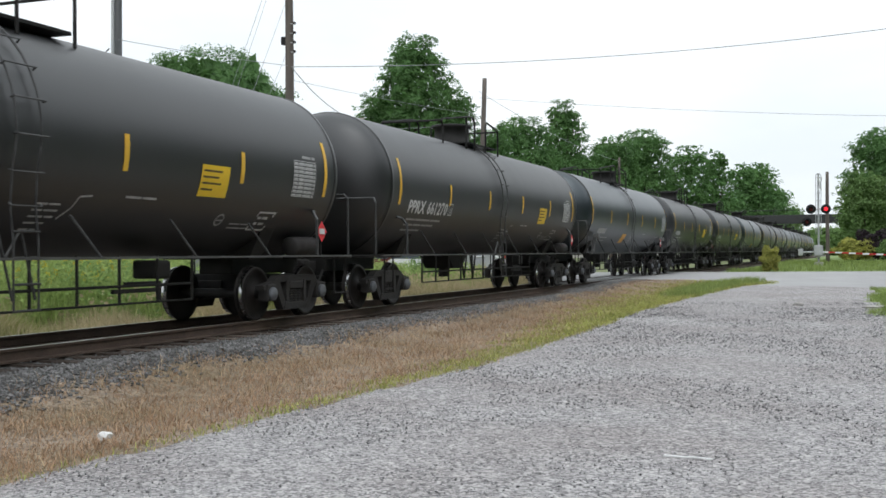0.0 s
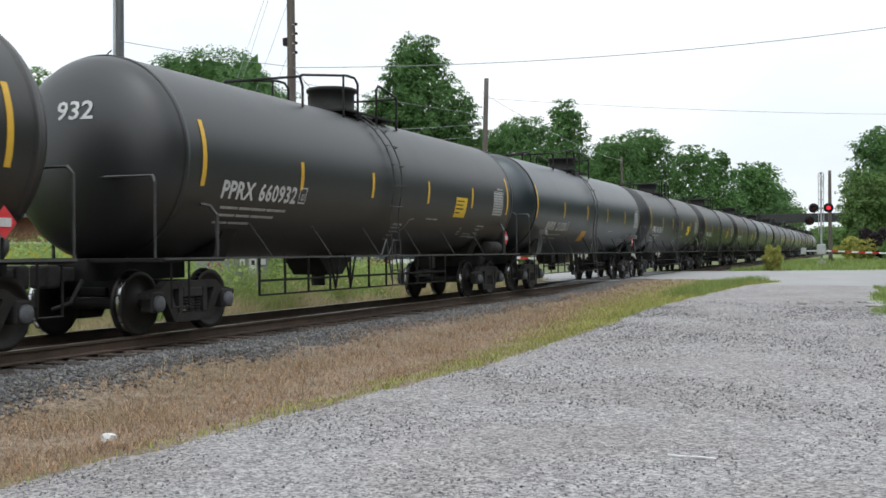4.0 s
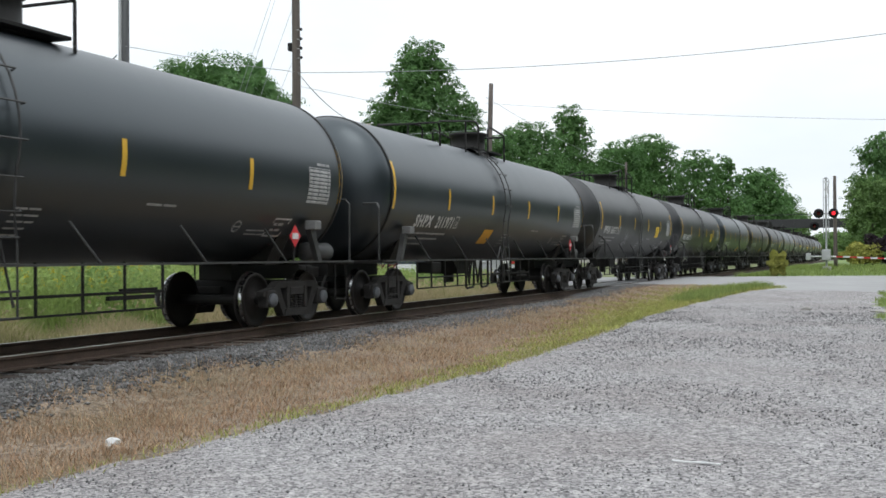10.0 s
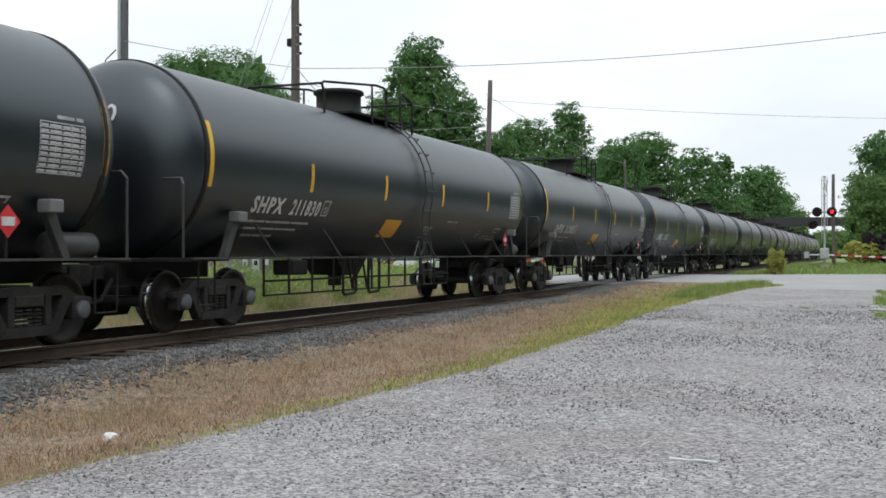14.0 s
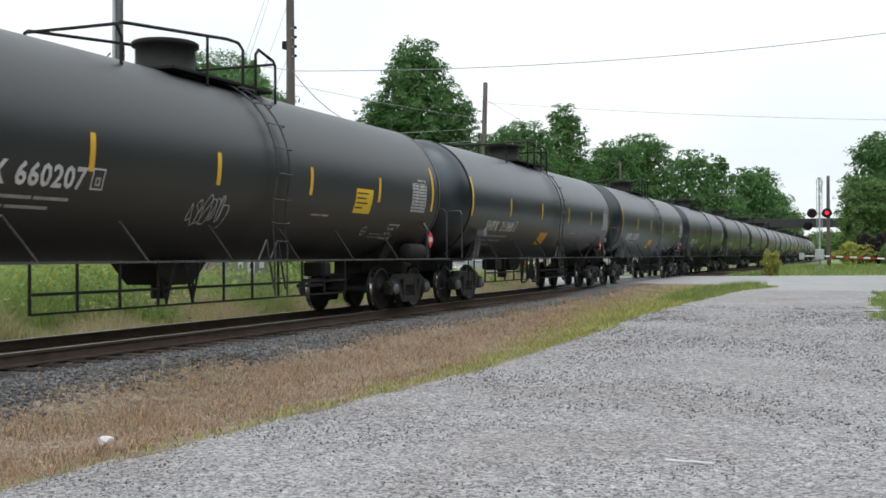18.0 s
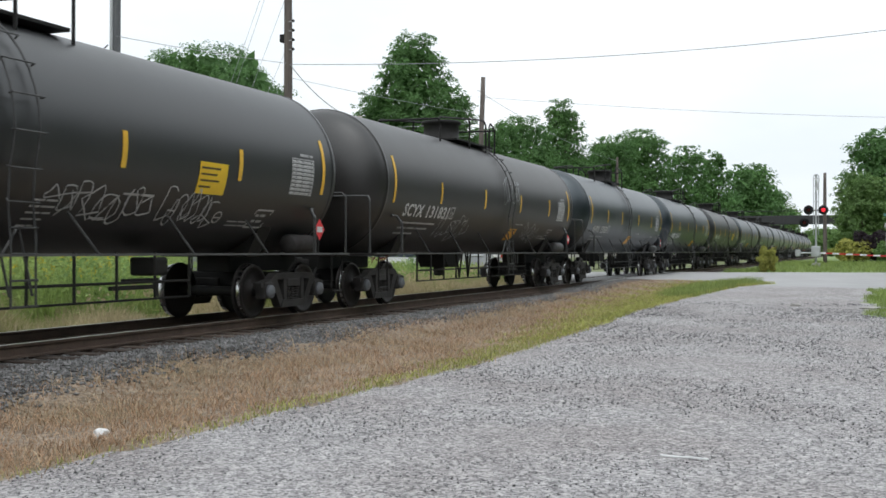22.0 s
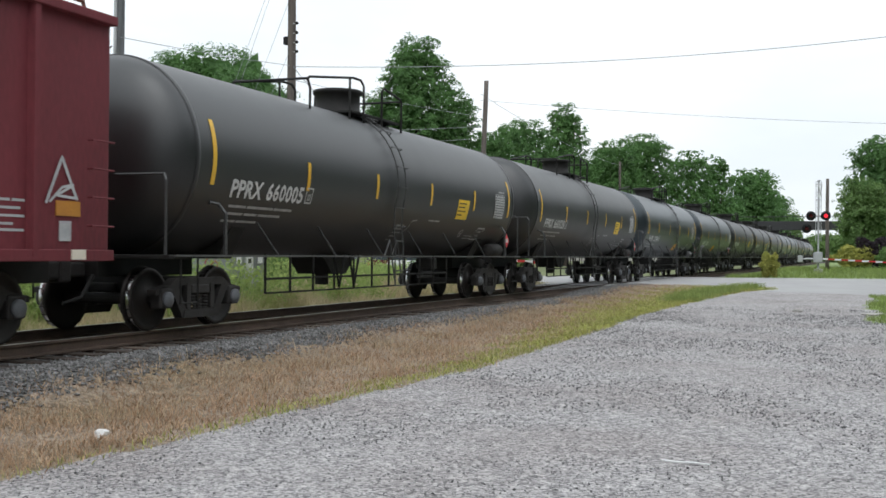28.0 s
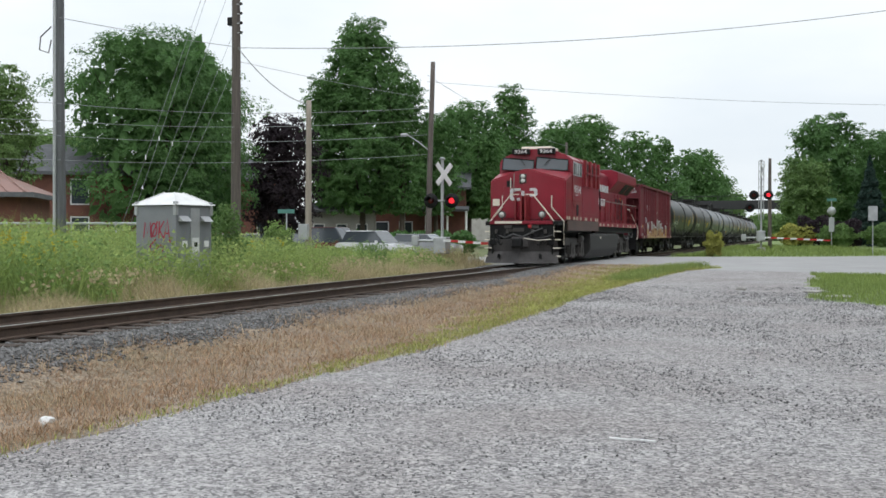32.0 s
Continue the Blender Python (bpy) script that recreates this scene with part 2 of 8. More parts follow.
M_TYRE = mat("rubber", (0.02, 0.02, 0.02), rough=0.8, bump=0.05)
M_CARWHITE = mat("car_white", (0.75, 0.75, 0.76), (0.70, 0.70, 0.71), rough=0.25, bump=0, coat=0.5)
M_CARSILVER = mat("car_silver", (0.45, 0.46, 0.48), (0.42, 0.43, 0.45), rough=0.3, metal=0.5, bump=0, coat=0.5)
M_CARMAROON = mat("car_maroon", (0.12, 0.025, 0.025), (0.10, 0.02, 0.02), rough=0.25, bump=0, coat=0.5)
M_CARDARK = mat("car_dark", (0.03, 0.03, 0.035), (0.025, 0.025, 0.03), rough=0.25, bump=0, coat=0.5)
M_WEEDYELLOW = mat("weed_yellow", (0.44, 0.42, 0.12), (0.29, 0.31, 0.08), rough=0.8, scale=0.25, fine=2, bump=0, per="island", leaf=0.35, vary=0.25, spec=0.25)
M_LAWNBLADE = mat("lawn_blade", (0.31, 0.38, 0.13), (0.20, 0.27, 0.08), rough=0.85, scale=0.6, fine=4, bump=0, per="island", leaf=0.35, vary=0.25, spec=0.25)
M_DARKSTONE = mat("dark_pebble", (0.20, 0.195, 0.20), (0.075, 0.073, 0.076), rough=0.9, scale=6, fine=60, bump=0.3, per="island")
M_PATCH = mat("dirty_reflector", (0.62, 0.54, 0.44), (0.36, 0.28, 0.22), rough=0.7, scale=9, fine=40, bump=0.03)

# ---- mesh helpers ----
def part(name, bm, material, parent=None, label=""):
    """Links a bmesh as one mesh object, under a thing or a part."""
    if isinstance(bm, bpy.types.Mesh):
        me = bm
    else:
        me = bpy.data.meshes.new(name)
        bm.to_mesh(me)
        bm.free()
    if material and not me.materials:
        me.materials.append(material)
    ob = new(name, me)
    if parent:
        ob.parent = parent
    if label:
        ob["label"] = label
    return ob


def thing(name, label, category, group="", kind="", m=None):
    ob = tagged(new(name), label, category, group, kind)
    if m:
        ob.matrix_basis = m
    return ob


def add_box(bm, x0, x1, y0, y1, z0, z1, bevel=0.0):
    r = bmesh.ops.create_cube(bm, size=1.0)
    vs = r["verts"]
    bmesh.ops.scale(bm, vec=(x1 - x0, y1 - y0, z1 - z0), verts=vs)
    bmesh.ops.translate(bm, vec=((x0 + x1) / 2, (y0 + y1) / 2, (z0 + z1) / 2), verts=vs)
    if bevel:
        es = list({e for v in vs for e in v.link_edges})
        bmesh.ops.bevel(bm, geom=es, offset=bevel, segments=2, affect="EDGES", profile=0.5)
    return bm


def boxm(x0, x1, y0, y1, z0, z1, bevel=0.0):
    return add_box(bmesh.new(), x0, x1, y0, y1, z0, z1, bevel)


def add_prism(bm, poly, axis, a0, a1):
    """Extrudes a polygon of (u, v) along an axis: 'x' takes (y, z), 'y' takes (x, z), 'z' takes (x, y)."""
    def at(u, v, a):
        return {"x": (a, u, v), "y": (u, a, v), "z": (u, v, a)}[axis]
    lo = [bm.verts.new(at(u, v, a0)) for u, v in poly]
    hi = [bm.verts.new(at(u, v, a1)) for u, v in poly]
    n = len(poly)
    bm.faces.new(lo[::-1])
    bm.faces.new(hi)
    for i in range(n):
        bm.faces.new((lo[i], lo[(i + 1) % n], hi[(i + 1) % n], hi[i]))
    bmesh.ops.recalc_face_normals(bm, faces=bm.faces[:])
    return bm


def prism(poly, axis, a0, a1):
    return add_prism(bmesh.new(), poly, axis, a0, a1)


def add_rod(bm, a, b, r, seg=8, r2=None):
    a, b = Vector(a), Vector(b)
    d = b - a
    m = Matrix.Translation((a + b) / 2) @ d.to_track_quat("Z", "Y").to_matrix().to_4x4()
    bmesh.ops.create_cone(bm, cap_ends=True, segments=seg, radius1=r, radius2=r if r2 is None else r2, depth=d.length, matrix=m)
    return bm


def rods(pairs, r, seg=6):
    bm = bmesh.new()
    for a, b in pairs:
        add_rod(bm, a, b, r, seg)
    return bm


def polyrod(points, r, seg=6):
    """One bent round bar through the points."""
    bm = bmesh.new()
    pts = [Vector(p) for p in points]
    rings = []
    for i, p in enumerate(pts):
        a = (p - pts[i - 1]).normalized() if i else (pts[1] - p).normalized()
        b = (pts[i + 1] - p).normalized() if i < len(pts) - 1 else a
        t = (a + b)
        t = t.normalized() if t.length > 1e-4 else a
        q = t.to_track_quat("Z", "Y")
        if abs(t.z) < 0.999:
            u = t.cross(Vector((0, 0, 1))).normalized()
        else:
            u = Vector((1, 0, 0))
        w = t.cross(u).normalized()
        rings.append((p, u, w))
    # keep neighbouring rings from twisting
    made = []
    pu = None
    for p, u, w in rings:
        if pu is not None and u.dot(pu) < 0:
            u, w = -u, -w
        pu = u
        made.append([bm.verts.new(p + (u * math.cos(2 * math.pi * k / seg) + w * math.sin(2 * math.pi * k / seg)) * r) for k in range(seg)])
    for a, b in zip(made[:-1], made[1:]):
        for k in range(seg):
            bm.faces.new((a[k], a[(k + 1) % seg], b[(k + 1) % seg], b[k]))
    bm.faces.new(made[0][::-1])
    bm.faces.new(made[-1])
    bmesh.ops.recalc_face_normals(bm, faces=bm.faces[:])
    return bm


def lathe(profile, axis="y", seg=40, smooth=True):
    """Turns (radius, along) points round an axis."""
    bm = bmesh.new()
    rings = []
    for rad, s in profile:
        if rad < 1e-5:
            rings.append([bm.verts.new({"y": (0, s, 0), "x": (s, 0, 0), "z": (0, 0, s)}[axis])])
            continue
        ring = []
        for i in range(seg):
            a = 2 * math.pi * i / seg
            c, q = rad * math.cos(a), rad * math.sin(a)
            ring.append(bm.verts.new({"y": (c, s, q), "x": (s, c, q), "z": (c, q, s)}[axis]))
        rings.append(ring)
    for p, q in zip(rings[:-1], rings[1:]):
        for i in range(seg):
            j = (i + 1) % seg
            if len(p) == 1 and len(q) > 1:
                bm.faces.new((p[0], q[i], q[j]))
            elif len(q) == 1 and len(p) > 1:
                bm.faces.new((p[i], p[j], q[0]))
            elif len(p) > 1:
                bm.faces.new((p[i], p[j], q[j], q[i]))
    bmesh.ops.recalc_face_normals(bm, faces=bm.faces[:])
    for f in bm.faces:
        f.smooth = smooth
    return bm


def moved(bm, x=0, y=0, z=0):
    bmesh.ops.translate(bm, vec=(x, y, z), verts=bm.verts[:])
    return bm


def mesh_np(name, verts, faces, material, smooth=False):
    me = bpy.data.meshes.new(name)
    me.from_pydata(verts.tolist(), [], faces.tolist())
    me.materials.append(material)
    if smooth:
        me.shade_smooth()
    return me


rng = np.random.default_rng(7)


def stones(pos, size, name, material):
    """Many uneven eight-sided stones in one mesh."""
    base = np.array([(1, 0, 0), (-1, 0, 0), (0, 1, 0), (0, -1, 0), (0, 0, 1), (0, 0, -1)], float)
    tri = np.array([(0, 2, 4), (2, 1, 4), (1, 3, 4), (3, 0, 4), (2, 0, 5), (1, 2, 5), (3, 1, 5), (0, 3, 5)])
    n = len(pos)
    a = rng.uniform(0, 2 * np.pi, n)
    v = base[None] * rng.uniform(0.55, 1.25, (n, 6, 1)) * np.array([1, 1, 0.7])
    v = v + rng.normal(0, 0.16, (n, 6, 3))
    c, s = np.cos(a)[:, None], np.sin(a)[:, None]
    x = v[..., 0] * c - v[..., 1] * s
    y = v[..., 0] * s + v[..., 1] * c
    v = np.stack([x, y, v[..., 2]], -1) * (size * rng.uniform(0.6, 1.5, n))[:, None, None] + pos[:, None]
    f = tri[None] + 6 * np.arange(n)[:, None, None]
    return mesh_np(name, v.reshape(-1, 3), f.reshape(-1, 3), material)


def blades(pos, height, width, name, material, lean=0.35):
    """Grass: each blade a bent strip of two quads, tapering."""
    n = len(pos)
    a = rng.uniform(0, 2 * np.pi, n)
    h = height * rng.uniform(0.55, 1.3, n)
    w = width * rng.uniform(0.6, 1.4, n)
    ld = rng.uniform(0, 2 * np.pi, n)
    ll = h * lean * rng.uniform(0.1, 1.4, n)
    dx, dy = np.cos(a) * w / 2, np.sin(a) * w / 2
    lx, ly = np.cos(ld) * ll, np.sin(ld) * ll
    z = np.zeros(n)
    p0 = pos + np.stack([-dx, -dy, z], 1)
    p1 = pos + np.stack([dx, dy, z], 1)
    mid = pos + np.stack([lx * 0.3, ly * 0.3, h * 0.55], 1)
    p2 = mid + np.stack([dx, dy, z], 1) * 0.8
    p3 = mid - np.stack([dx, dy, z], 1) * 0.8
    p4 = pos + np.stack([lx, ly, h], 1)
    v = np.stack([p0, p1, p2, p3, p4], 1).reshape(-1, 3)
    k = 5 * np.arange(n)
    me = bpy.data.meshes.new(name)
    faces = np.stack([k, k + 1, k + 2, k + 3], 1).tolist() + np.stack([k + 3, k + 2, k + 4], 1).tolist()
    me.from_pydata(v.tolist(), [], faces)
    me.materials.append(material)
    return me


def leaves(pos, nrm, size, name, material, loose=0.55):
    """Leaf clumps: small bent quads, loosely facing outwards."""
    n = len(pos)
    d = nrm + rng.normal(0, loose, (n, 3))
    d /= np.linalg.norm(d, axis=1)[:, None] + 1e-9
    up = rng.normal(0, 1, (n, 3))
    u = np.cross(d, up)
    u /= np.linalg.norm(u, axis=1)[:, None] + 1e-9
    w = np.cross(d, u)
    s = (size * rng.uniform(0.5, 1.5, n))[:, None]
    bend = d * s * 0.3
    v = np.stack([pos - u * s - bend, pos - w * s * 0.6, pos + u * s - bend, pos + w * s * 0.6], 1).reshape(-1, 3)
    f = 4 * np.arange(n)[:, None] + np.arange(4)[None]
    return mesh_np(name, v, f, material)


# ---- the ground ----
def smooth_step(a, b, v):
    t = min(1, max(0, (v - a) / (b - a)))
    return t * t * (3 - 2 * t)


def road_near(x):
    return 41.5 - 0.12 * (x - 8) if x > -2 else 45.0 - 0.30 * x


def road_far(x):
    return 63.0 + max(0, x - 3) * 1.35 if x > -2 else 61.0 - 0.30 * x


def ground_z(x, y):
    ax = abs(x)
    if ax < 1.55:
        z = -0.215
    else:
        z = -0.215 - 0.30 * smooth_step(1.55, 2.8, ax)
    if x > 2.8:
        z += 0.095 * smooth_step(3.5, 6.0, x)
    # the yard climbs gently towards the road
    if x > 1.55:
        z += 0.25 * min(1, max(0, (y - 9.0) / 31.0)) * smooth_step(1.55, 2.4, x)
    if x < -3:
        z += 0.50 * (1 - smooth_step(-13, -4, x))
    # the crossing is level with the rails, its lanes fall away gently on both sides
    on = smooth_step(road_near(x) - 9, road_near(x) + 1.5, y) * (1 - smooth_step(road_far(x) - 1, road_far(x) + 7, y))
    z += on * ((-0.02 - 0.18 * smooth_step(1.2, 14, ax)) - z)
    # the verge past the road is a little higher
    if x > 3:
        z += 0.42 * smooth_step(road_far(x), road_far(x) + 8, y) * smooth_step(3.0, 6.0, x)
    return z


def verge_edge(y):
    """Where the dry verge gives way to the gravel."""
    return np.interp(y, (0, 6, 9, 11, 13, 17, 20, 25, 30, 36, 40, 44), (4.7, 4.85, 5.0, 5.25, 5.5, 5.6, 5.6, 5.4, 5.5, 5.9, 6.5, 7.3))


def zone(x, y):
    """0 gravel, 1 ballast, 2 dry earth, 3 lawn, 4 asphalt, 5 meadow earth."""
    w = 0.35 * math.sin(y * 0.9) + 0.25 * math.sin(y * 2.3 + 1) + 0.12 * math.sin(y * 6.1)
    if road_near(x) < y < road_far(x) and -70 < x < 70:
        return 4
    if abs(x) < 2.1 + 0.22 * w:
        return 1
    if x < 0:
        return 5
    if y > 60:
        return 3
    if x < verge_edge(y) + 0.12 * w:
        return 2
    if x > 10.7 + 0.5 * w + 0.9 * smooth_step(27, 21, y) * 3 and 21.5 < y < 39.5:
        return 3
    return 0


def build_ground():
    xs = sorted({*[-3000, -1200, -500, -250, -150, -100, -70, -50, -40, -30, -25, 3000, 1200, 500, 250, 150, 100, 70, 50, 40, 32]} |
                {round(-20 + 0.8 * i, 3) for i in range(22)} | {round(-2.8 + 0.2 * i, 3) for i in range(75)} | {round(12.4 + 0.7 * i, 3) for i in range(22)})
    ys = sorted({-3000, -800, -300, -120, -60, -30, -15, 3000, 1500, 900, 600, 420, 320, 260, 220, 190, 165, 145, 130, 118} |
                {round(-6 + 0.3 * i, 3) for i in range(340)} | {round(96.5 + 2 * i, 3) for i in range(10)})
    bm = bmesh.new()
    grid = []
    for y in ys:
        row = []
        for x in xs:
            z = ground_z(x, y)
            if -3 < x < 30 and -6 < y < 60:
                z += 0.016 * noise.noise((x * 0.5, y * 0.5, 0)) + (0.012 * noise.noise((x * 2.1, y * 2.1, 3)) if x > 2.6 else 0)
            row.append(bm.verts.new((x, y, z)))
        grid.append(row)
    for j in range(len(ys) - 1):
        for i in range(len(xs) - 1):
            f = bm.faces.new((grid[j][i], grid[j][i + 1], grid[j + 1][i + 1], grid[j + 1][i]))
            f.material_index = zone((xs[i] + xs[i + 1]) / 2, (ys[j] + ys[j + 1]) / 2)
            f.smooth = True
    me = bpy.data.meshes.new("ground")
    bm.to_mesh(me)
    bm.free()
    for m in (M_GRAVEL, M_BALLASTBED, M_DRYEARTH, M_LAWN, M_ASPHALT, M_MEADOW):
        me.materials.append(m)
    return tagged(new("ground", me), "gravel yard, dry grass verge, ballast and asphalt crossing", "ground", kind="structure")


def pebble_mat(name, light, mid, dark, cell, stain, bump=0.6):
    """Loose stone: cells of uneven grey over broad stains."""
    m = bpy.data.materials.new(name)
    m.use_nodes = True
    n, l = m.node_tree.nodes, m.node_tree.links
    bs = n["Principled BSDF"]
    co = n.new("ShaderNodeTexCoord")
    vo = n.new("ShaderNodeTexVoronoi")
    vo.inputs["Scale"].default_value = cell
    l.new(co.outputs["Object"], vo.inputs["Vector"])
    ra = n.new("ShaderNodeValToRGB")
    e = ra.color_ramp.elements
    e[0].position, e[0].color = 0.05, (*dark, 1)
    e[1].position, e[1].color = 0.95, (*light, 1)
    k = e.new(0.45)
    k.color = (*mid, 1)
    sep = n.new("ShaderNodeSeparateColor")
    l.new(vo.outputs["Color"], sep.inputs[0])
    l.new(sep.outputs[0], ra.inputs[0])
    ns = n.new("ShaderNodeTexNoise")
    ns.inputs["Scale"].default_value, ns.inputs["Detail"].default_value = 0.55, 6
    l.new(co.outputs["Object"], ns.inputs["Vector"])
    r2 = n.new("ShaderNodeValToRGB")
    r2.color_ramp.elements[0].position, r2.color_ramp.elements[0].color = 0.36, (*stain, 1)
    r2.color_ramp.elements[1].position, r2.color_ramp.elements[1].color = 0.62, (1, 1, 1, 1)
    l.new(ns.outputs["Fac"], r2.inputs[0])
    mu = n.new("ShaderNodeMixRGB")
    mu.blend_type = "MULTIPLY"
    mu.inputs[0].default_value = 1.0
    l.new(ra.outputs[0], mu.inputs[1])
    l.new(r2.outputs[0], mu.inputs[2])
    fi = n.new("ShaderNodeTexNoise")
    fi.inputs["Scale"].default_value, fi.inputs["Detail"].default_value = cell * 0.24, 9
    l.new(co.outputs["Object"], fi.inputs["Vector"])
    r3 = n.new("ShaderNodeValToRGB")
    r3.color_ramp.elements[0].position, r3.color_ramp.elements[0].color = 0.34, (0.74, 0.74, 0.75, 1)
    r3.color_ramp.elements[1].position, r3.color_ramp.elements[1].color = 0.64, (1.10, 1.10, 1.10, 1)
    l.new(fi.outputs["Fac"], r3.inputs[0])
    m2 = n.new("ShaderNodeMixRGB")
    m2.blend_type = "MULTIPLY"
    m2.inputs[0].default_value = 1.0
    l.new(mu.outputs[0], m2.inputs[1])
    l.new(r3.outputs[0], m2.inputs[2])
    l.new(m2.outputs[0], bs.inputs["Base Color"])
    bs.inputs["Roughness"].default_value = 0.92
    bp = n.new("ShaderNodeBump")
    bp.inputs["Strength"].default_value, bp.inputs["Distance"].default_value = bump, 0.02
    l.new(vo.outputs["Distance"], bp.inputs["Height"])
    bp.invert = True
    l.new(bp.outputs[0], bs.inputs["Normal"])
    return m


M_GRAVEL = pebble_mat("gravel", (0.53, 0.507, 0.503), (0.34, 0.324, 0.322), (0.14, 0.135, 0.136), 46.0, (0.84, 0.81, 0.80))
M_BALLASTBED = pebble_mat("ballast_bed", (0.22, 0.215, 0.215), (0.11, 0.105, 0.102), (0.035, 0.033, 0.031), 22.0, (0.75, 0.68, 0.62), 1.0)
M_DRYEARTH = pebble_mat("dry_earth", (0.38, 0.31, 0.24), (0.29, 0.225, 0.165), (0.16, 0.125, 0.09), 30.0, (0.75, 0.72, 0.6))
M_MEADOW = mat("meadow_earth", (0.17, 0.19, 0.08), (0.10, 0.12, 0.05), rough=0.95, scale=0.3, fine=6, bump=0.5)
build_ground()


# ---- the track ----
def build_track():
    track = thing("railway_track", "single railway track with brown rails on wooden ties in ballast", "railway track", kind="structure")
    prof = [(-0.075, -0.172), (0.075, -0.172), (0.075, -0.155), (0.010, -0.140), (0.010, -0.045), (0.036, -0.034), (0.036, -0.004), (-0.036, -0.004), (-0.036, -0.034), (-0.010, -0.045), (-0.010, -0.140), (-0.075, -0.155)]
    for side in (-1, 1):
        rail = part("rail", prism([(side * 0.7535 + x, z) for x, z in prof], "y", -120, 520), M_RAIL, track, "brown steel rail with a worn bright top")
        part("rail_head", boxm(side * 0.7535 - 0.034, side * 0.7535 + 0.034, -120, 520, -0.0035, 0.0), M_RAILTOP, rail)
    tie = boxm(-1.3, 1.3, -0.115, 0.115, -0.36, -0.178, 0.012)
    me = bpy.data.meshes.new("tie")
    tie.to_mesh(me)
    tie.free()
    me.materials.append(M_TIE)
    r = random.Random(3)
    for i in range(150):
        ob = part("tie", me, None, track)
        ob.matrix_basis = pose(r.uniform(-0.05, 0.05), -6 + 0.53 * i, r.uniform(-0.012, 0.006), 0, 0, r.uniform(-1.2, 1.2))
    rest = bmesh.new()
    for i in range(420):
        y = 73.8 + 0.53 * i if i < 330 else -6.5 - 0.53 * (i - 330)
        add_box(rest, -1.3, 1.3, y - 0.115, y + 0.115, -0.36, -0.178)
    tagged(part("far_ties", rest, M_TIE, track), kind="stuff")
    return track


build_track()

# ---- the train: shared parts ----
RT = 1.50      # tank radius
ZT = 2.56      # tank axis
TILT = math.asin(0.02)


def data_of(bm, name, material):
    me = bpy.data.meshes.new(name)
    bm.to_mesh(me)
    bm.free()
    me.materials.append(material)
    return me


def wheel_meshes(r=0.457, xo=0.0):
    prof = [(0.0, 0.055), (0.085, 0.055), (0.10, 0.03), (0.27, -0.005), (r - 0.075, 0.02), (r - 0.06, 0.045), (r - 0.004, 0.045), (r, 0.035), (r + 0.004, -0.065), (r + 0.027, -0.075), (r + 0.027, -0.095), (r - 0.06, -0.10), (0.12, -0.06), (0.0, -0.06)]
    body = data_of(lathe(prof, "x", 22), "wheel", M_WHEEL)
    rim = data_of(lathe([(r + 0.0012, 0.034), (r + 0.0052, -0.06), (r + 0.001, -0.061), (r - 0.002, 0.034)], "x", 26), "tread", M_TREAD)
    return body, rim


ME_WHEEL, ME_TREAD = wheel_meshes()


def frame_mesh():
    """A three-piece bogie's cast side frame with its window, spring nest and bearing boxes, on the +x side."""
    bm = bmesh.new()
    x0, x1 = 0.93, 1.08
    top = [(-1.12, 0.52), (-1.12, 0.60), (-0.78, 0.66), (-0.62, 0.76), (0.62, 0.76), (0.78, 0.66), (1.12, 0.60), (1.12, 0.52), (0.68, 0.56), (0.55, 0.65), (-0.55, 0.65), (-0.68, 0.56)]
    add_prism(bm, top, "x", x0, x1)
    for s in (-1, 1):
        add_prism(bm, [(s * 0.74, 0.60), (s * 0.58, 0.66), (s * 0.34, 0.24), (s * 0.46, 0.18)], "x", x0, x1)
        add_prism(bm, [(s * 0.26, 0.30), (s * 0.36, 0.30), (s * 0.36, 0.68), (s * 0.26, 0.68)], "x", x0, x1 + 0.01)
        add_box(bm, x0 - 0.02, x1 + 0.03, s * 0.89 - 0.15, s * 0.89 + 0.15, 0.33, 0.62, 0.03)
    add_prism(bm, [(-0.46, 0.17), (0.46, 0.17), (0.40, 0.29), (-0.40, 0.29)], "x", x0, x1 + 0.02)
    for y in (-0.16, 0.0, 0.16):
        for k in range(5):
            add_rod(bm, (1.02, y, 0.295 + 0.045 * k), (1.02, y, 0.32 + 0.045 * k), 0.068, 8)
    add_box(bm, 0.3, 1.09, -0.24, 0.24, 0.52, 0.66, 0.02)
    return bm


def truck_meshes():
    fr = frame_mesh()
    me = data_of(fr, "side_frame", M_TRUCK)
    fl = frame_mesh()
    bmesh.ops.scale(fl, vec=(-1, 1, 1), verts=fl.verts[:])
    bmesh.ops.reverse_faces(fl, faces=fl.faces[:])
    me2 = data_of(fl, "side_frame", M_TRUCK)
    cap = data_of(lathe([(0.0, 0.09), (0.05, 0.09), (0.085, 0.06), (0.11, 0.055), (0.115, 0.0), (0.0, 0.0)], "x", 18), "bearing_cap", M_CAP)
    axle = data_of(rods([((-1.05, 0, 0), (1.05, 0, 0))], 0.085, 12), "axle", M_IRON)
    bol = bmesh.new()
    add_box(bol, -0.95, 0.95, -0.2, 0.2, 0.50, 0.78, 0.03)
    add_box(bol, -0.85, 0.85, -0.55, -0.47, 0.36, 0.44)
    add_box(bol, -0.85, 0.85, 0.47, 0.55, 0.36, 0.44)
    return me, me2, cap, axle, data_of(bol, "bolster", M_IRON)


M_CAP = mat("bearing_cap_grey", (0.16, 0.17, 0.19), (0.08, 0.085, 0.09), rough=0.55, bump=0.1)
ME_FRAME, ME_FRAME_L, ME_CAP, ME_AXLE, ME_BOLSTER = truck_meshes()


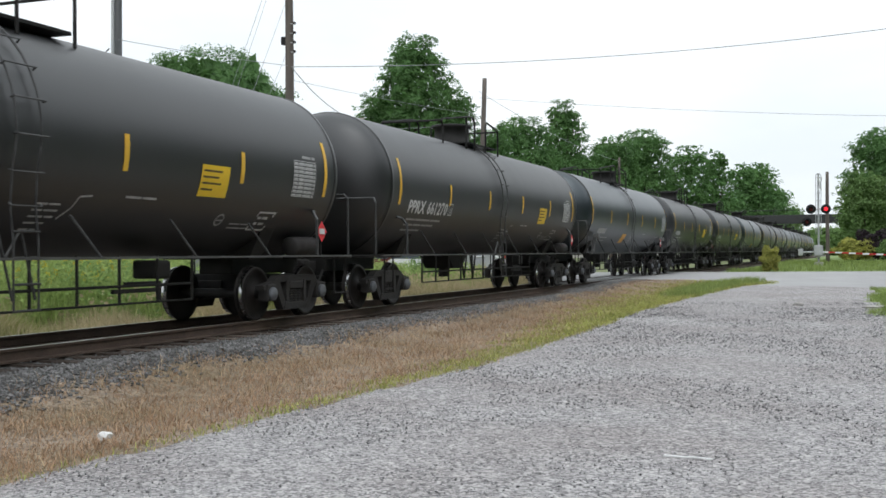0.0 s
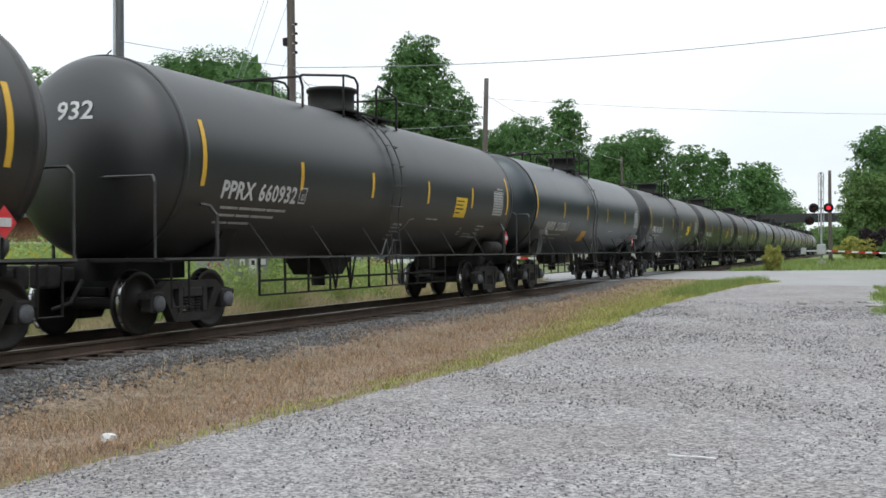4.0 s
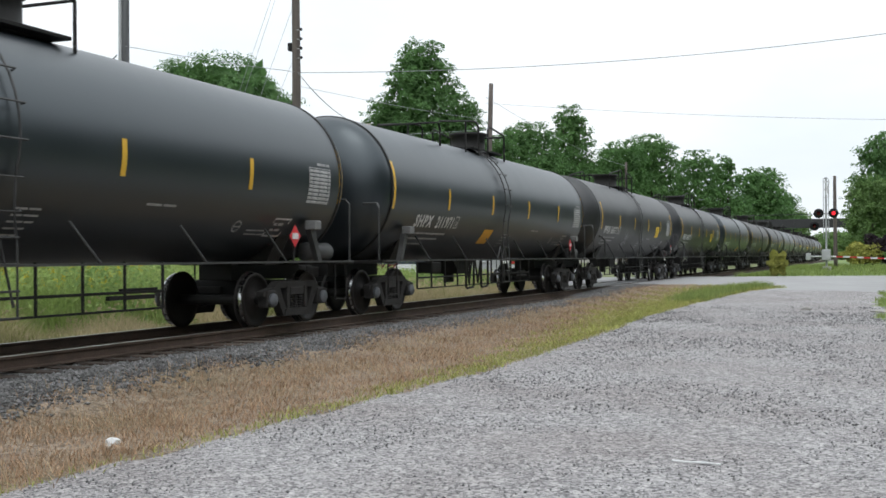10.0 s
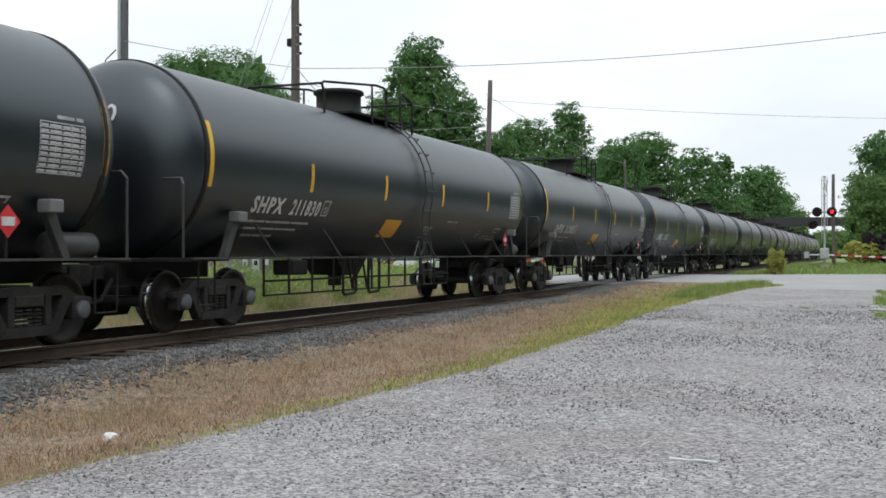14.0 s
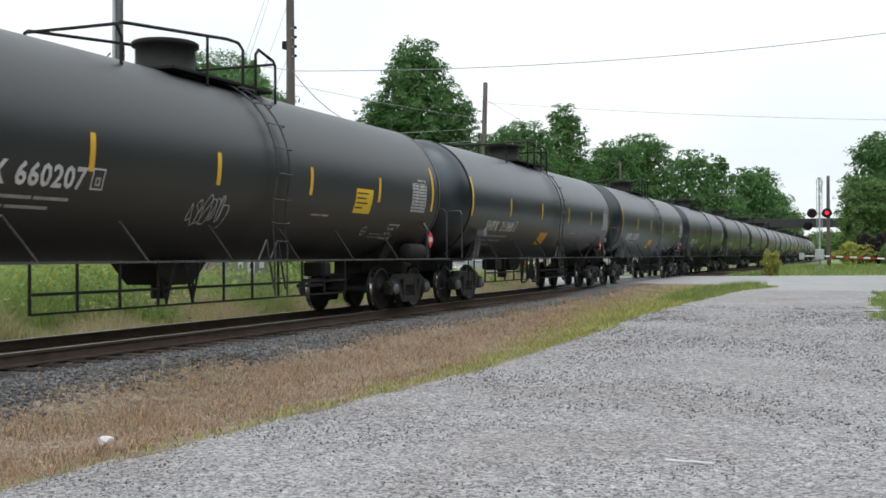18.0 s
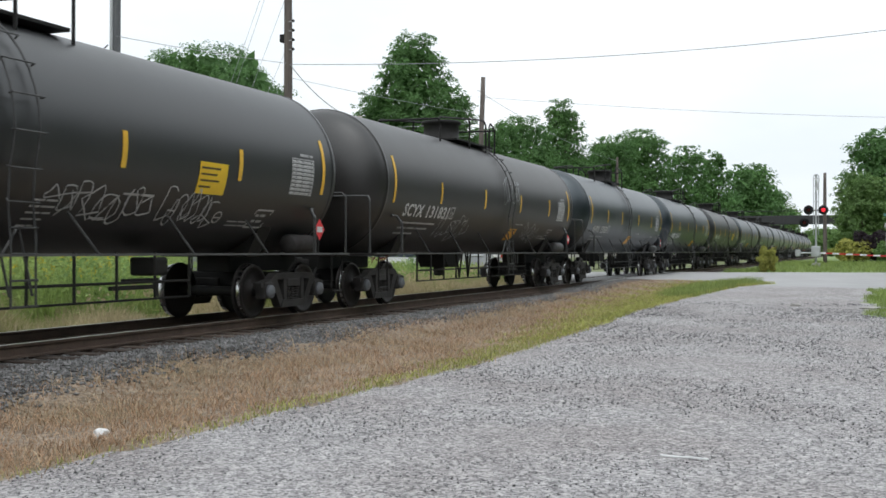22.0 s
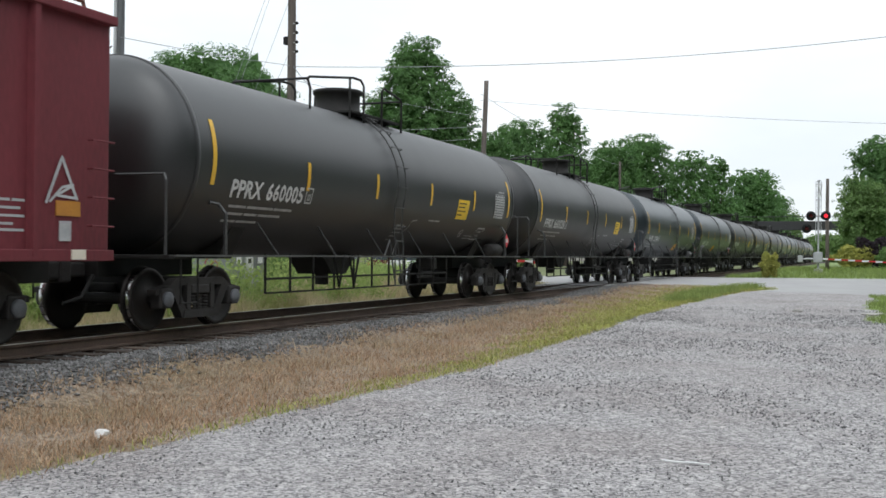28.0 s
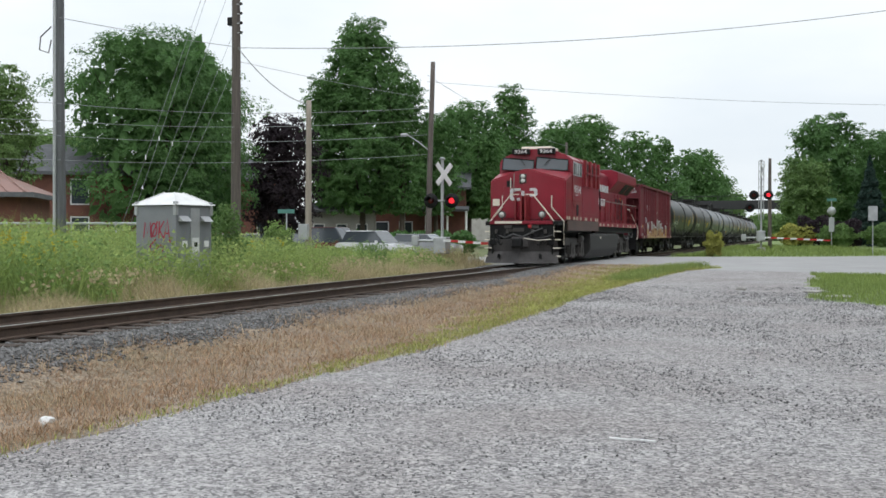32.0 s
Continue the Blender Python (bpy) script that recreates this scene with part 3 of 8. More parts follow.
def add_truck(car, y, base=0.889):
    tr = part("bogie", ME_BOLSTER, None, car)
    tr.matrix_basis = pose(0, y, 0)
    for me in (ME_FRAME, ME_FRAME_L):
        part("side_frame", me, None, tr)
    for s in (-1, 1):
        part("axle", ME_AXLE, None, tr).matrix_basis = pose(0, s * base, 0.457)
        for q in (-1, 1):
            w = part("wheel", ME_WHEEL, None, tr, "dark steel wheel with a bright tread")
            w.matrix_basis = pose(q * 0.755, s * base, 0.457, 0, 0, 0 if q > 0 else 180)
            w2 = part("tread", ME_TREAD, None, tr)
            w2.matrix_basis = w.matrix_basis.copy()
            part("bearing_cap", ME_CAP, None, tr).matrix_basis = pose(q * 1.10, s * base, 0.457, 0, 0, 0 if q > 0 else 180)
    return tr


def on_tank(bm, lift=0.006):
    """Bends flat work drawn in (y, z) at x = 0 round the tank's near side."""
    for v in bm.verts:
        h = v.co.z - ZT
        a = max(-1.5, min(1.5, h / RT))
        rad = RT + lift + v.co.x
        v.co.x, v.co.z = rad * math.cos(a), ZT + rad * math.sin(a)
    return bm


def arc_z(z):
    """The height along the shell that shows at height z."""
    return ZT + RT * math.asin(max(-1, min(1, (z - ZT) / RT)))


def sheet(y0, y1, z0, z1, nz=8, slant=0.0):
    """A thin patch on the shell between two apparent heights."""
    bm = bmesh.new()
    s0, s1 = arc_z(z0), arc_z(z1)
    rows = []
    for lay in (0.0, 0.004):
        rr = []
        for k in range(nz + 1):
            s = s0 + (s1 - s0) * k / nz
            dy = slant * k / nz
            rr.append((bm.verts.new((lay, y0 + dy, s)), bm.verts.new((lay, y1 + dy, s))))
        rows.append(rr)
    for k in range(nz):
        a, b = rows[1][k], rows[1][k + 1]
        bm.faces.new((a[0], a[1], b[1], b[0]))
        for i in (0, 1):
            bm.faces.new((rows[0][k][i], a[i], b[i], rows[0][k + 1][i]))
    for k in (0, nz):
        bm.faces.new((rows[0][k][0], rows[0][k][1], rows[1][k][1], rows[1][k][0]))
    bmesh.ops.recalc_face_normals(bm, faces=bm.faces[:])
    return on_tank(bm, 0.003)


def lettering(text, y0, z0, height, width=None, shear=0.0, curved=True, x=1.5, bold=0.022, space=1.0):
    """Words in the built-in font as a mesh; they read along +y seen from +x."""
    cu = bpy.data.curves.new("text", "FONT")
    cu.body, cu.size, cu.extrude, cu.resolution_u, cu.shear, cu.offset = text, height / 0.70, 0.0, 2, shear, height * bold
    cu.space_character, cu.space_word = space, 1.4
    ob = bpy.data.objects.new("text", cu)
    me = bpy.data.meshes.new_from_object(ob)
    bpy.data.objects.remove(ob)
    bpy.data.curves.remove(cu)
    bm = bmesh.new()
    bm.from_mesh(me)
    bpy.data.meshes.remove(me)
    if not bm.verts:
        return bm
    w = max(v.co.x for v in bm.verts)
    k = width / w if width else 1.0
    base = arc_z(z0) if curved else z0
    for v in bm.verts:
        u, h = v.co.x * k, v.co.y
        v.co = (0.0, y0 + u, base + h) if curved else (x, y0 + u, base + h)
    if curved:
        on_tank(bm, 0.009)
    return bm


def bars(rows, y0, z0, pitch, h, r, curved=True, x=1.5, slant=0.0):
    """Unreadable small print: rows of short bars. rows: the widths of each line's words."""
    bm = bmesh.new()
    for j, words in enumerate(rows):
        y = y0 + slant * j
        for w in words:
            za = z0 - j * pitch
            s0 = arc_z(za) if curved else za
            vs = [bm.verts.new((0.0 if curved else x, y + a, s0 + b)) for a, b in ((0, 0), (w, 0), (w, h), (0, h))]
            bm.faces.new(vs)
            y += w + h * 0.8
    if curved:
        on_tank(bm, 0.009)
    return bm


def scribble(seed, y0, y1, z0, z1, n=7, wid=0.035, curved=True, x=1.5):
    """One winding stroke of spray paint as a flat ribbon."""
    r = random.Random(seed)
    bm = bmesh.new()
    pts = []
    for i in range(n):
        cy = y0 + (y1 - y0) * (i + 0.5) / n
        cz = (z0 + z1) / 2 + r.uniform(-0.15, 0.15) * (z1 - z0)
        ay, az = (y1 - y0) / n * r.uniform(0.4, 0.8), (z1 - z0) * r.uniform(0.25, 0.5)
        a0, turns, ph, dr = r.uniform(0, 6.3), r.uniform(0.5, 1.1), r.uniform(0, 3), r.choice((-1, 1))
        for k in range(14):
            a = a0 + dr * turns * 2 * math.pi * k / 13
            pts.append((cy + ay * math.cos(a) + 0.25 * ay * math.sin(2.3 * a + ph), cz + az * math.sin(a + 0.4 * math.sin(a * 1.7))))
    prev = None
    last = len(pts) - 1
    for k in range(last + 1):
        p, q = pts[max(0, k - 1)], pts[min(last, k + 1)]
        d = Vector((q[0] - p[0], q[1] - p[1]))
        d = d.normalized() if d.length > 1e-6 else Vector((1, 0))
        w = wid * 0.5 * (0.6 + 0.5 * abs(math.sin(k * 0.7 + seed)))
        pair = []
        for s in (-1, 1):
            yy, zz = pts[k][0] - d.y * w * s, pts[k][1] + d.x * w * s
            pair.append(bm.verts.new((0.0, yy, arc_z(zz)) if curved else (x, yy, zz)))
        if prev:
            bm.faces.new((prev[0], prev[1], pair[1], pair[0]))
        prev = pair
    if curved:
        on_tank(bm, 0.012)
    return bm


# kind: material, seam-to-seam length, coupled length, words
KINDS = {
    "P": dict(mat=M_TANK_P, seam=14.24, long=17.66, ext=0.42, label="matt black tank wagon with yellow reflector stripes", text=(0.54, 2.28, 2.0, 0.27), ladder=-0.30, man=-0.24, shear=0.0, stripes=(-7.12, -4.18, -1.32, 1.56, 4.40, 7.16), rail=(-3.0, -1.2, -0.55, 0.35, 1.40)),
    "Q": dict(mat=M_TANK_P, seam=14.24, long=17.66, ext=0.42, label="matt black tank wagon with yellow reflector stripes", text=(0.54, 2.28, 2.0, 0.27), ladder=0.38, man=-0.73, shear=0.0, stripes=(-7.12, -4.25, -1.40, 1.50, 4.34, 7.16), rail=(-2.9, -0.65, 0.40, 0.80, 1.46)),
    "S": dict(mat=M_TANK_S, seam=15.35, long=17.72, ext=0.06, label="glossy blue-black tank wagon with yellow reflector stripes", text=(1.37, 2.25, 1.83, 0.26), ladder=-0.50, man=0.66, shear=0.12, stripes=(-7.63, -4.56, -1.48, 1.62, 4.71, 7.74), rail=(-3.5, -1.6, -0.62, 0.12, 1.52), notice=(-1.68, -1.00)),
    "R": dict(mat=M_TANK_S, seam=15.35, long=17.72, ext=0.06, label="glossy blue-black tank wagon with yellow reflector stripes", text=(1.37, 2.25, 1.83, 0.26), ladder=0.62, man=-0.70, shear=0.12, stripes=(-7.63, -4.54, -1.46, 1.64, 4.73, 7.74), rail=(-2.9, -0.65, 0.05, 0.80, 1.46), notice=(-1.10, -0.31)),
    "T": dict(mat=M_TANK_S, seam=14.24, long=17.66, ext=0.42, label="blue-black tank wagon with rounded ends and reflector stripes", text=(0.60, 2.36, 1.84, 0.25), ladder=-0.47, man=0.52, shear=0.12, stripes=(-7.09, -4.46, -1.82, 1.60, 4.72, 7.20), rail=(-3.9, -1.9, -0.75, 0.13, 1.39), notice=(0.32, 0.98)),
    "U": dict(mat=M_TANK_S, seam=14.24, long=17.66, ext=0.42, label="blue-black tank wagon with rounded ends and reflector stripes", text=(0.60, 2.36, 1.84, 0.25), ladder=0.68, man=-0.60, shear=0.12, stripes=(-7.09, -4.53, -1.45, 1.66, 4.62, 7.20), rail=(-2.9, -0.65, 0.10, 0.85, 1.46), notice=(1.28, 2.02)),
    "Y": dict(mat=M_TANK_Y, seam=14.20, long=17.66, ext=0.42, label="weathered brown-black tank wagon with reflector stripes", text=(0.63, 2.68, 1.9, 0.27), ladder=0.75, man=-0.73, shear=0.15, stripes=(-7.12, -4.45, -1.34, 1.74, 4.74, 7.08), rail=(-2.9, -0.65, 0.68, 0.98, 1.46), notice=(1.40, 2.06)),
}


def build_tank(kind):
    k = KINDS[kind]
    h = k["seam"] / 2
    half = k["long"] / 2
    e = h + k["ext"]
    car = thing("tank_wagon", k["label"], "tank wagon", "wagons of the train")
    prof = [(0.0, -e - 0.74)]
    for i in range(1, 9):
        a = math.pi / 2 * i / 8
        prof.append((RT * math.sin(a), -e - 0.74 * math.cos(a)))
    body = [(RT, -e + 0.001 + j * (2 * e - 0.002) / 4) for j in range(5)]
    full = prof + body + [(r, -s) for r, s in prof[::-1]]
    part("tank", moved(lathe(full, "y", 64), 0, 0, ZT), k["mat"], car)
    for s in (-1, 1):
        seam = lathe([(RT - 0.002, s * e - 0.05), (RT + 0.012, s * e - 0.04), (RT + 0.012, s * e + 0.04), (RT - 0.012, s * e + 0.05)], "y", 56)
        part("weld_seam", moved(seam, 0, 0, ZT), M_IRON if kind in "SR" else k["mat"], car)
    # frame: stub sills, running bar along each side, end platforms
    for s in (-1, 1):
        st = bmesh.new()
        add_box(st, -0.33, 0.33, s * (half - 0.55) if s > 0 else -(half - 0.55), s * (half - 2.9), 0.78, 1.10, 0.02)
        add_prism(st, [(-0.85, 1.04), (0.85, 1.04), (1.16, 1.66), (0.98, 1.48), (0.0, 1.12), (-0.98, 1.48), (-1.16, 1.66)], "y", s * (h - 1.3) - 0.2, s * (h - 1.3) + 0.2)
        part("stub_sill", st, M_IRON, car)
        pf = bmesh.new()
        add_box(pf, -1.5, 1.5, s * (half - 1.15), s * (half - 0.62), 1.04, 1.10, 0.01)
        part("end_platform", pf, M_IRON, car)
        cp = bmesh.new()
        add_box(cp, -0.12, 0.12, s * (half - 0.6), s * (half - 0.02), 0.78, 0.98, 0.03)
        add_box(cp, -0.17, 0.17, s * (half - 0.22), s * (half + 0.03), 0.70, 1.02, 0.04)
        part("coupler", cp, M_TRUCK, car)
        part("air_hose", polyrod([(0.3, s * (half - 0.5), 0.8), (0.34, s * (half - 0.2), 0.5), (0.2, s * (half + 0.0), 0.42)], 0.03), M_IRON, car)
        # end handrail and head sheet
        part("end_rail", polyrod([(1.42, s * (half - 0.62), 1.1), (1.42, s * (half - 0.62), 2.14), (1.36, s * (half - 0.66), 2.23), (0.5, s * (half - 0.64), 2.23), (-0.5, s * (half - 0.64), 2.23), (-1.36, s * (half - 0.66), 2.23), (-1.42, s * (half - 0.62), 2.14), (-1.42, s * (half - 0.62), 1.1)], 0.022), M_PIPE, car)
        for q in (-1, 1):
            add = polyrod([(q * 1.48, s * (half - 0.9), 1.06), (q * 1.48, s * (half - 0.9), 0.42), (q * 1.48, s * (half - 1.32), 0.42), (q * 1.48, s * (half - 1.32), 1.06)], 0.018)
            part("step", add, M_IRON, car)
            brk = bmesh.new()
            add_prism(brk, [(s * (h - 0.62), 1.10), (s * (h - 0.50), 1.10), (s * (h - 0.78), 1.72), (s * (h - 0.96), 1.72)], "x", q * 1.36 - 0.05, q * 1.36 + 0.05)
            if kind in "SR":
                part("jacking_bracket", brk, M_PIPE, car)
                part("bracket_box", boxm(q * 1.43 - 0.10, q * 1.43 + 0.10, s * (h - 0.86) - 0.12, s * (h - 0.86) + 0.12, 1.64, 1.80, 0.02), M_GREYBOX, car)
            else:
                brk.free()
                part("side_brace", polyrod([(q * 1.50, s * (h - 0.30), 1.08), (q * 1.50, s * (h - 0.30), 1.72), (q * 1.40, s * (h - 0.26), 1.86), (q * 1.34, s * (h - 0.10), 1.88)], 0.032), M_PIPE, car)
    for q in (-1, 1):
        part("side_bar", boxm(q * 1.52 - 0.02, q * 1.52 + 0.02, -half + 0.7, half - 0.7, 1.075, 1.105), M_PIPE if kind in "SR" else M_SIDEBAR, car)
        for i in range(6):
            y = -h + 1.9 + i * (2 * h - 3.8) / 5
            part("side_strut", rods([((q * 1.50, y, 1.09), (q * 1.30, y - 0.35, 1.62))], 0.02), M_PIPE, car)
    # bogies
    for s in (-1, 1):
        add_truck(car, s * (half - 2.0))
    # brake rigging and bottom outlet under the belly
    ya, yb = -h + 2.3, h - (4.6 if kind in "SR" else 3.4)
    for z in (0.70, 0.46):
        part("rigging_rail", rods([((1.02, ya, z), (1.02, yb, z))], 0.02 if z > 0.6 else 0.016), M_IRON, car)
    n = 10
    for i in range(n + 1):
        y = ya + i * (yb - ya) / n
        part("rigging_hanger", rods([((1.02, y, 0.45), (1.02, y, 1.12))], 0.022), M_IRON, car)
    for y in (-2.1, -1.45):
        part("rigging_brace", polyrod([(1.05, y - 0.22, 1.12), (1.05, y, 0.50), (1.05, y + 0.22, 1.12)], 0.024), M_IRON, car)
    part("brake_lever", boxm(0.96, 1.02, 1.9, 2.9, 0.60, 0.66, 0.01), M_IRON, car)
    part("brake_lever", boxm(0.86, 0.92, 2.3, 3.1, 0.70, 0.75, 0.01), M_IRON, car)
    part("valve_box", boxm(0.55, 0.95, -4.3 if kind in "SR" else 2.9, -3.7 if kind in "SR" else 3.3, 0.78, 1.05, 0.04), M_IRON, car)
    if kind in "SR":
        for y, d in ((-3.0, 0.55), (-1.9, 0.5)):
            part("hose_loop", polyrod([(1.3, y, 1.1), (1.3, y, 0.44), (1.3, y + 0.06, 0.40), (1.3, y + d - 0.06, 0.42), (1.3, y + d, 0.46), (1.3, y + d, 1.1)], 0.03), M_IRON, car)
    out = bmesh.new()
    add_prism(out, [(-0.75, 1.10), (0.75, 1.10), (0.30, 0.72), (-0.30, 0.72)], "x", -0.4, 0.4)
    add_rod(out, (0, 0, 0.75), (0, 0, 0.5), 0.14, 12)
    part("bottom_outlet", moved(out, 0, -0.8, 0), M_IRON, car)
    cyl = moved(lathe([(0, -0.42), (0.14, -0.42), (0.17, -0.38), (0.17, 0.38), (0.14, 0.42), (0, 0.42)], "y", 16), 1.12, h - 0.2, 1.26)
    part("brake_cylinder", cyl, M_TRUCK if kind in "PQ" else M_PIPE, car)
    # ladder over the shell and the top platform
    yl = k["ladder"]
    sweep = [-0.62 + i * 1.86 / 12 for i in range(13)]
    rl = RT + 0.075
    pts = [(RT + 0.02, 0.48), (RT + 0.02, 1.3)] + [(rl * math.cos(a), ZT + rl * math.sin(a)) for a in sweep]
    pts[2:5] = [(max(p[0], RT - 0.02 + 0.012 * n), p[1]) for n, p in enumerate(pts[2:5])]
    for dy in (-0.20, 0.20):
        part("ladder_rail", polyrod([(xa, yl + dy, za) for xa, za in pts], 0.016), M_LADDER, car)
    for z in (0.50, 0.80, 1.10, 1.40):
        part("ladder_rung", rods([((RT + 0.03, yl - 0.22, z), (RT + 0.03, yl + 0.22, z))], 0.014), M_LADDER, car)
    for i in range(7):
        a = -0.56 + i * 0.26
        x, z = (rl + 0.06) * math.cos(a), ZT + (rl + 0.06) * math.sin(a)
        xb, zb = rl * math.cos(a), ZT + rl * math.sin(a)
        if a < -0.2:
            x, xb = max(x, RT + 0.03), max(xb, RT)
        part("ladder_rung", polyrod([(xb, yl - 0.25, zb), (x, yl - 0.25, z), (x, yl + 0.25, z), (xb, yl + 0.25, zb)], 0.014), M_LADDER, car)
    for dy in (-0.10, 0.26):
        part("ladder_stay", rods([((RT - 0.02, yl - 0.55 + dy, 1.10), (RT - 0.02, yl - 0.30 + dy, 1.42)), ((RT - 0.02, yl - 0.30 + dy, 1.42), (RT + 0.02, yl - 0.12 + dy, 0.62))], 0.018), M_LADDER, car)
    top = ZT + RT
    yc = k["man"]
    man = [(0.0, 0.52), (0.50, 0.52), (0.53, 0.50), (0.53, 0.44), (0.47, 0.42), (0.47, 0.05), (0.56, 0.03), (0.56, -0.08), (0.0, -0.08)]
    part("manway", moved(lathe(man, "z", 28), 0, yc + 0.1, top), M_IRON, car)
    part("walkway", boxm(-0.62, 0.75, min(yc - 0.75, k["ladder"] - 0.35), max(yc + 0.75, k["ladder"] + 0.45, k["rail"][4]), top - 0.06, top - 0.01, 0.006), M_IRON, car)
    ra_, rm_, rb_, rc_, rd_ = k["rail"]
    zb = ZT + math.sqrt(RT * RT - 0.80 * 0.80)
    for q in (-1, 1):
        x = q * 0.80
        part("handrail", polyrod([(x, ra_ + 0.12, zb), (x, ra_ + 0.12, top + 0.16), (x, ra_ + 0.02, top + 0.30), (x, ra_ + 0.10, top + 0.36), (x, rb_ - 0.5, top + 0.62), (x, rb_ - 0.14, top + 0.62), (x, rb_, top + 0.52), (x, rb_, zb)], 0.027), M_IRON, car)
        part("handrail", polyrod([(x, rc_, zb), (x, rc_, top + 0.52), (x, rc_ + 0.10, top + 0.62), (x, rd_ - 0.06, top + 0.50), (x, rd_, top + 0.44), (x, rd_, zb)], 0.027), M_IRON, car)
        part("handrail_post", rods([((x, rm_, zb), (x, rm_, top + 0.58))], 0.022), M_IRON, car)
    for y, z in ((ra_ + 0.02, top + 0.32), (rd_, top + 0.46)):
        part("handrail", rods([((-0.80, y, z), (0.80, y, z))], 0.024), M_IRON, car)
    # markings on the near side
    for i, y in enumerate(k["stripes"]):
        y -= 0.05
        if i in (0, 5):
            part("reflector_stripe", sheet(y, y + 0.10, 2.14, 3.10, 12), M_YELLOW, car)
        else:
            part("reflector_stripe", sheet(y, y + 0.10, 2.22, 2.70, 6), M_YELLOW, car)
    if kind in "PQ":
        part("placard", sheet(h - 3.82, h - 3.08, 1.98, 2.44, 5), M_SQUARE, car, "bright yellow notice with small print")
        part("placard_print", bars([(0.5,), (0.42,), (0.5,), (0.3,)], h - 3.78, 2.34, 0.09, 0.03, RT), M_DIRTPRINT, car)
    elif kind in "TUY":
        part("placard", sheet(*k["notice"], 1.46, 1.77, 5), M_ORANGE, car, "plain orange notice")
    else:
        part("placard", sheet(*k["notice"], 1.50, 1.85, 5), M_ORANGE, car, "plain orange notice")
    # the test table: ruled lines with rows of print between them
    y0 = h - (1.12 if kind in "PQSR" else 1.36)
    tagged(part("data_block", bars([(0.12, 0.2, 0.14, 0.12, 0.06)] * 9, y0 + 0.02, 2.645, 0.066, 0.030, RT), M_STENCIL, car, "worn white table of test dates"), kind="stuff")
    tagged(part("ruled_grid", bars([(0.78,)] * 10, y0, 2.695, 0.066, 0.012, RT), M_STENCIL, car), kind="stuff")
    tagged(part("ruled_grid", grid_lines([y0, y0 + 0.26, y0 + 0.54, y0 + 0.77], 2.10, 2.70, 0.012), M_STENCIL, car), kind="stuff")
    part("small_print", bars([(0.30, 0.12)], y0 + 0.30, 2.75, 1, 0.045, RT), M_DIM, car)
    part("stencil_box", frame_lines(h - 2.02, h - 1.50, 1.52, 1.82, 0.026, 0.13), M_STENCIL, car)
    part("stencil_mark", bars([(0.10, 0.16)] * 2, h - 1.88, 1.70, 0.09, 0.05, RT, slant=-0.03), M_DIM, car)
    part("small_print", bars([(0.3, 0.24), (0.36, 0.2)], h - 2.6, 1.60, 0.06, 0.025, RT), M_DIM, car)
    part("small_print", bars([(0.34, 0.30)], h - 5.4, 1.88, 0.06, 0.035, RT), M_DIM, car)
    yp = k["ladder"] + 0.42
    if kind in "PSR":
        part("small_print", bars([(0.22, 0.20), (0.18, 0.24), (0.25, 0.15), (0.2, 0.12), (0.16, 0.1)], yp, 1.74, 0.075, 0.030, RT), M_DIM, car)
    if kind == "P":
        part("paint_drip", ribbon([(yp + 0.5, 1.58), (yp + 0.66, 1.72), (yp + 0.72, 1.86), (yp + 0.95, 1.88)], 0.022), M_DIM, car)
    if kind != "Y":
        ring = [(h - 2.95 + 0.10 * math.cos(a * 0.3927), 1.66 + 0.08 * math.sin(a * 0.3927)) for a in range(17)]
        part("round_mark", ribbon(ring, 0.022), M_DIM, car)
        part("round_mark", bars([(0.18,)], h - 3.04, 1.645, 1, 0.022, RT), M_DIM, car)
    part("small_print", bars([(0.5, 0.8, 0.6), (0.5, 0.4, 0.7), (0.4, 0.6)], -h + k["text"][0] + 0.1, k["text"][2] - 0.16, 0.11, 0.045, RT), M_DIM, car)
    # hazard diamonds
    for yy, x in ((h - (1.62 if kind in "SR" else 0.12), 1.50),):
        dm = bmesh.new()
        vs = [dm.verts.new((x, yy + a, 1.52 + b)) for a, b in ((0, -0.19), (0.19, 0), (0, 0.19), (-0.19, 0))]
        dm.faces.new(vs)
        bmesh.ops.solidify(dm, geom=dm.faces[:], thickness=0.01)
        d = part("hazard_placard", dm, M_DIAMOND, car, "red and white hazard diamond")
        part("placard_number", boxm(x + 0.003, x + 0.008, yy - 0.1, yy + 0.1, 1.47, 1.57), M_WHITE, d)
        part("placard_holder", rods([((x - 0.03, yy, 1.1), (x - 0.03, yy, 1.35))], 0.02), M_IRON, car)
    return car


def quads_on_tank(quads):
    bm = bmesh.new()
    for q in quads:
        bm.faces.new([bm.verts.new((0, p, arc_z(z))) for p, z in q])
    return on_tank(bm, 0.009)


def frame_lines(y0, y1, z0, z1, w, slant=0.0):
    def at(y, z):
        return (y + slant * (z - z0) / (z1 - z0), z)
    return quads_on_tank([[at(a, c), at(b, c), at(b, d), at(a, d)] for a, b, c, d in ((y0, y1, z0, z0 + w), (y0, y1, z1 - w, z1), (y0, y0 + w, z0, z1), (y1 - w, y1, z0, z1))])


def grid_lines(ys, z0, z1, w):
    steps = [z0 + (z1 - z0) * i / 4 for i in range(5)]
    return quads_on_tank([[(y, a), (y + w, a), (y + w, b), (y, b)] for y in ys for a, b in zip(steps[:-1], steps[1:])])


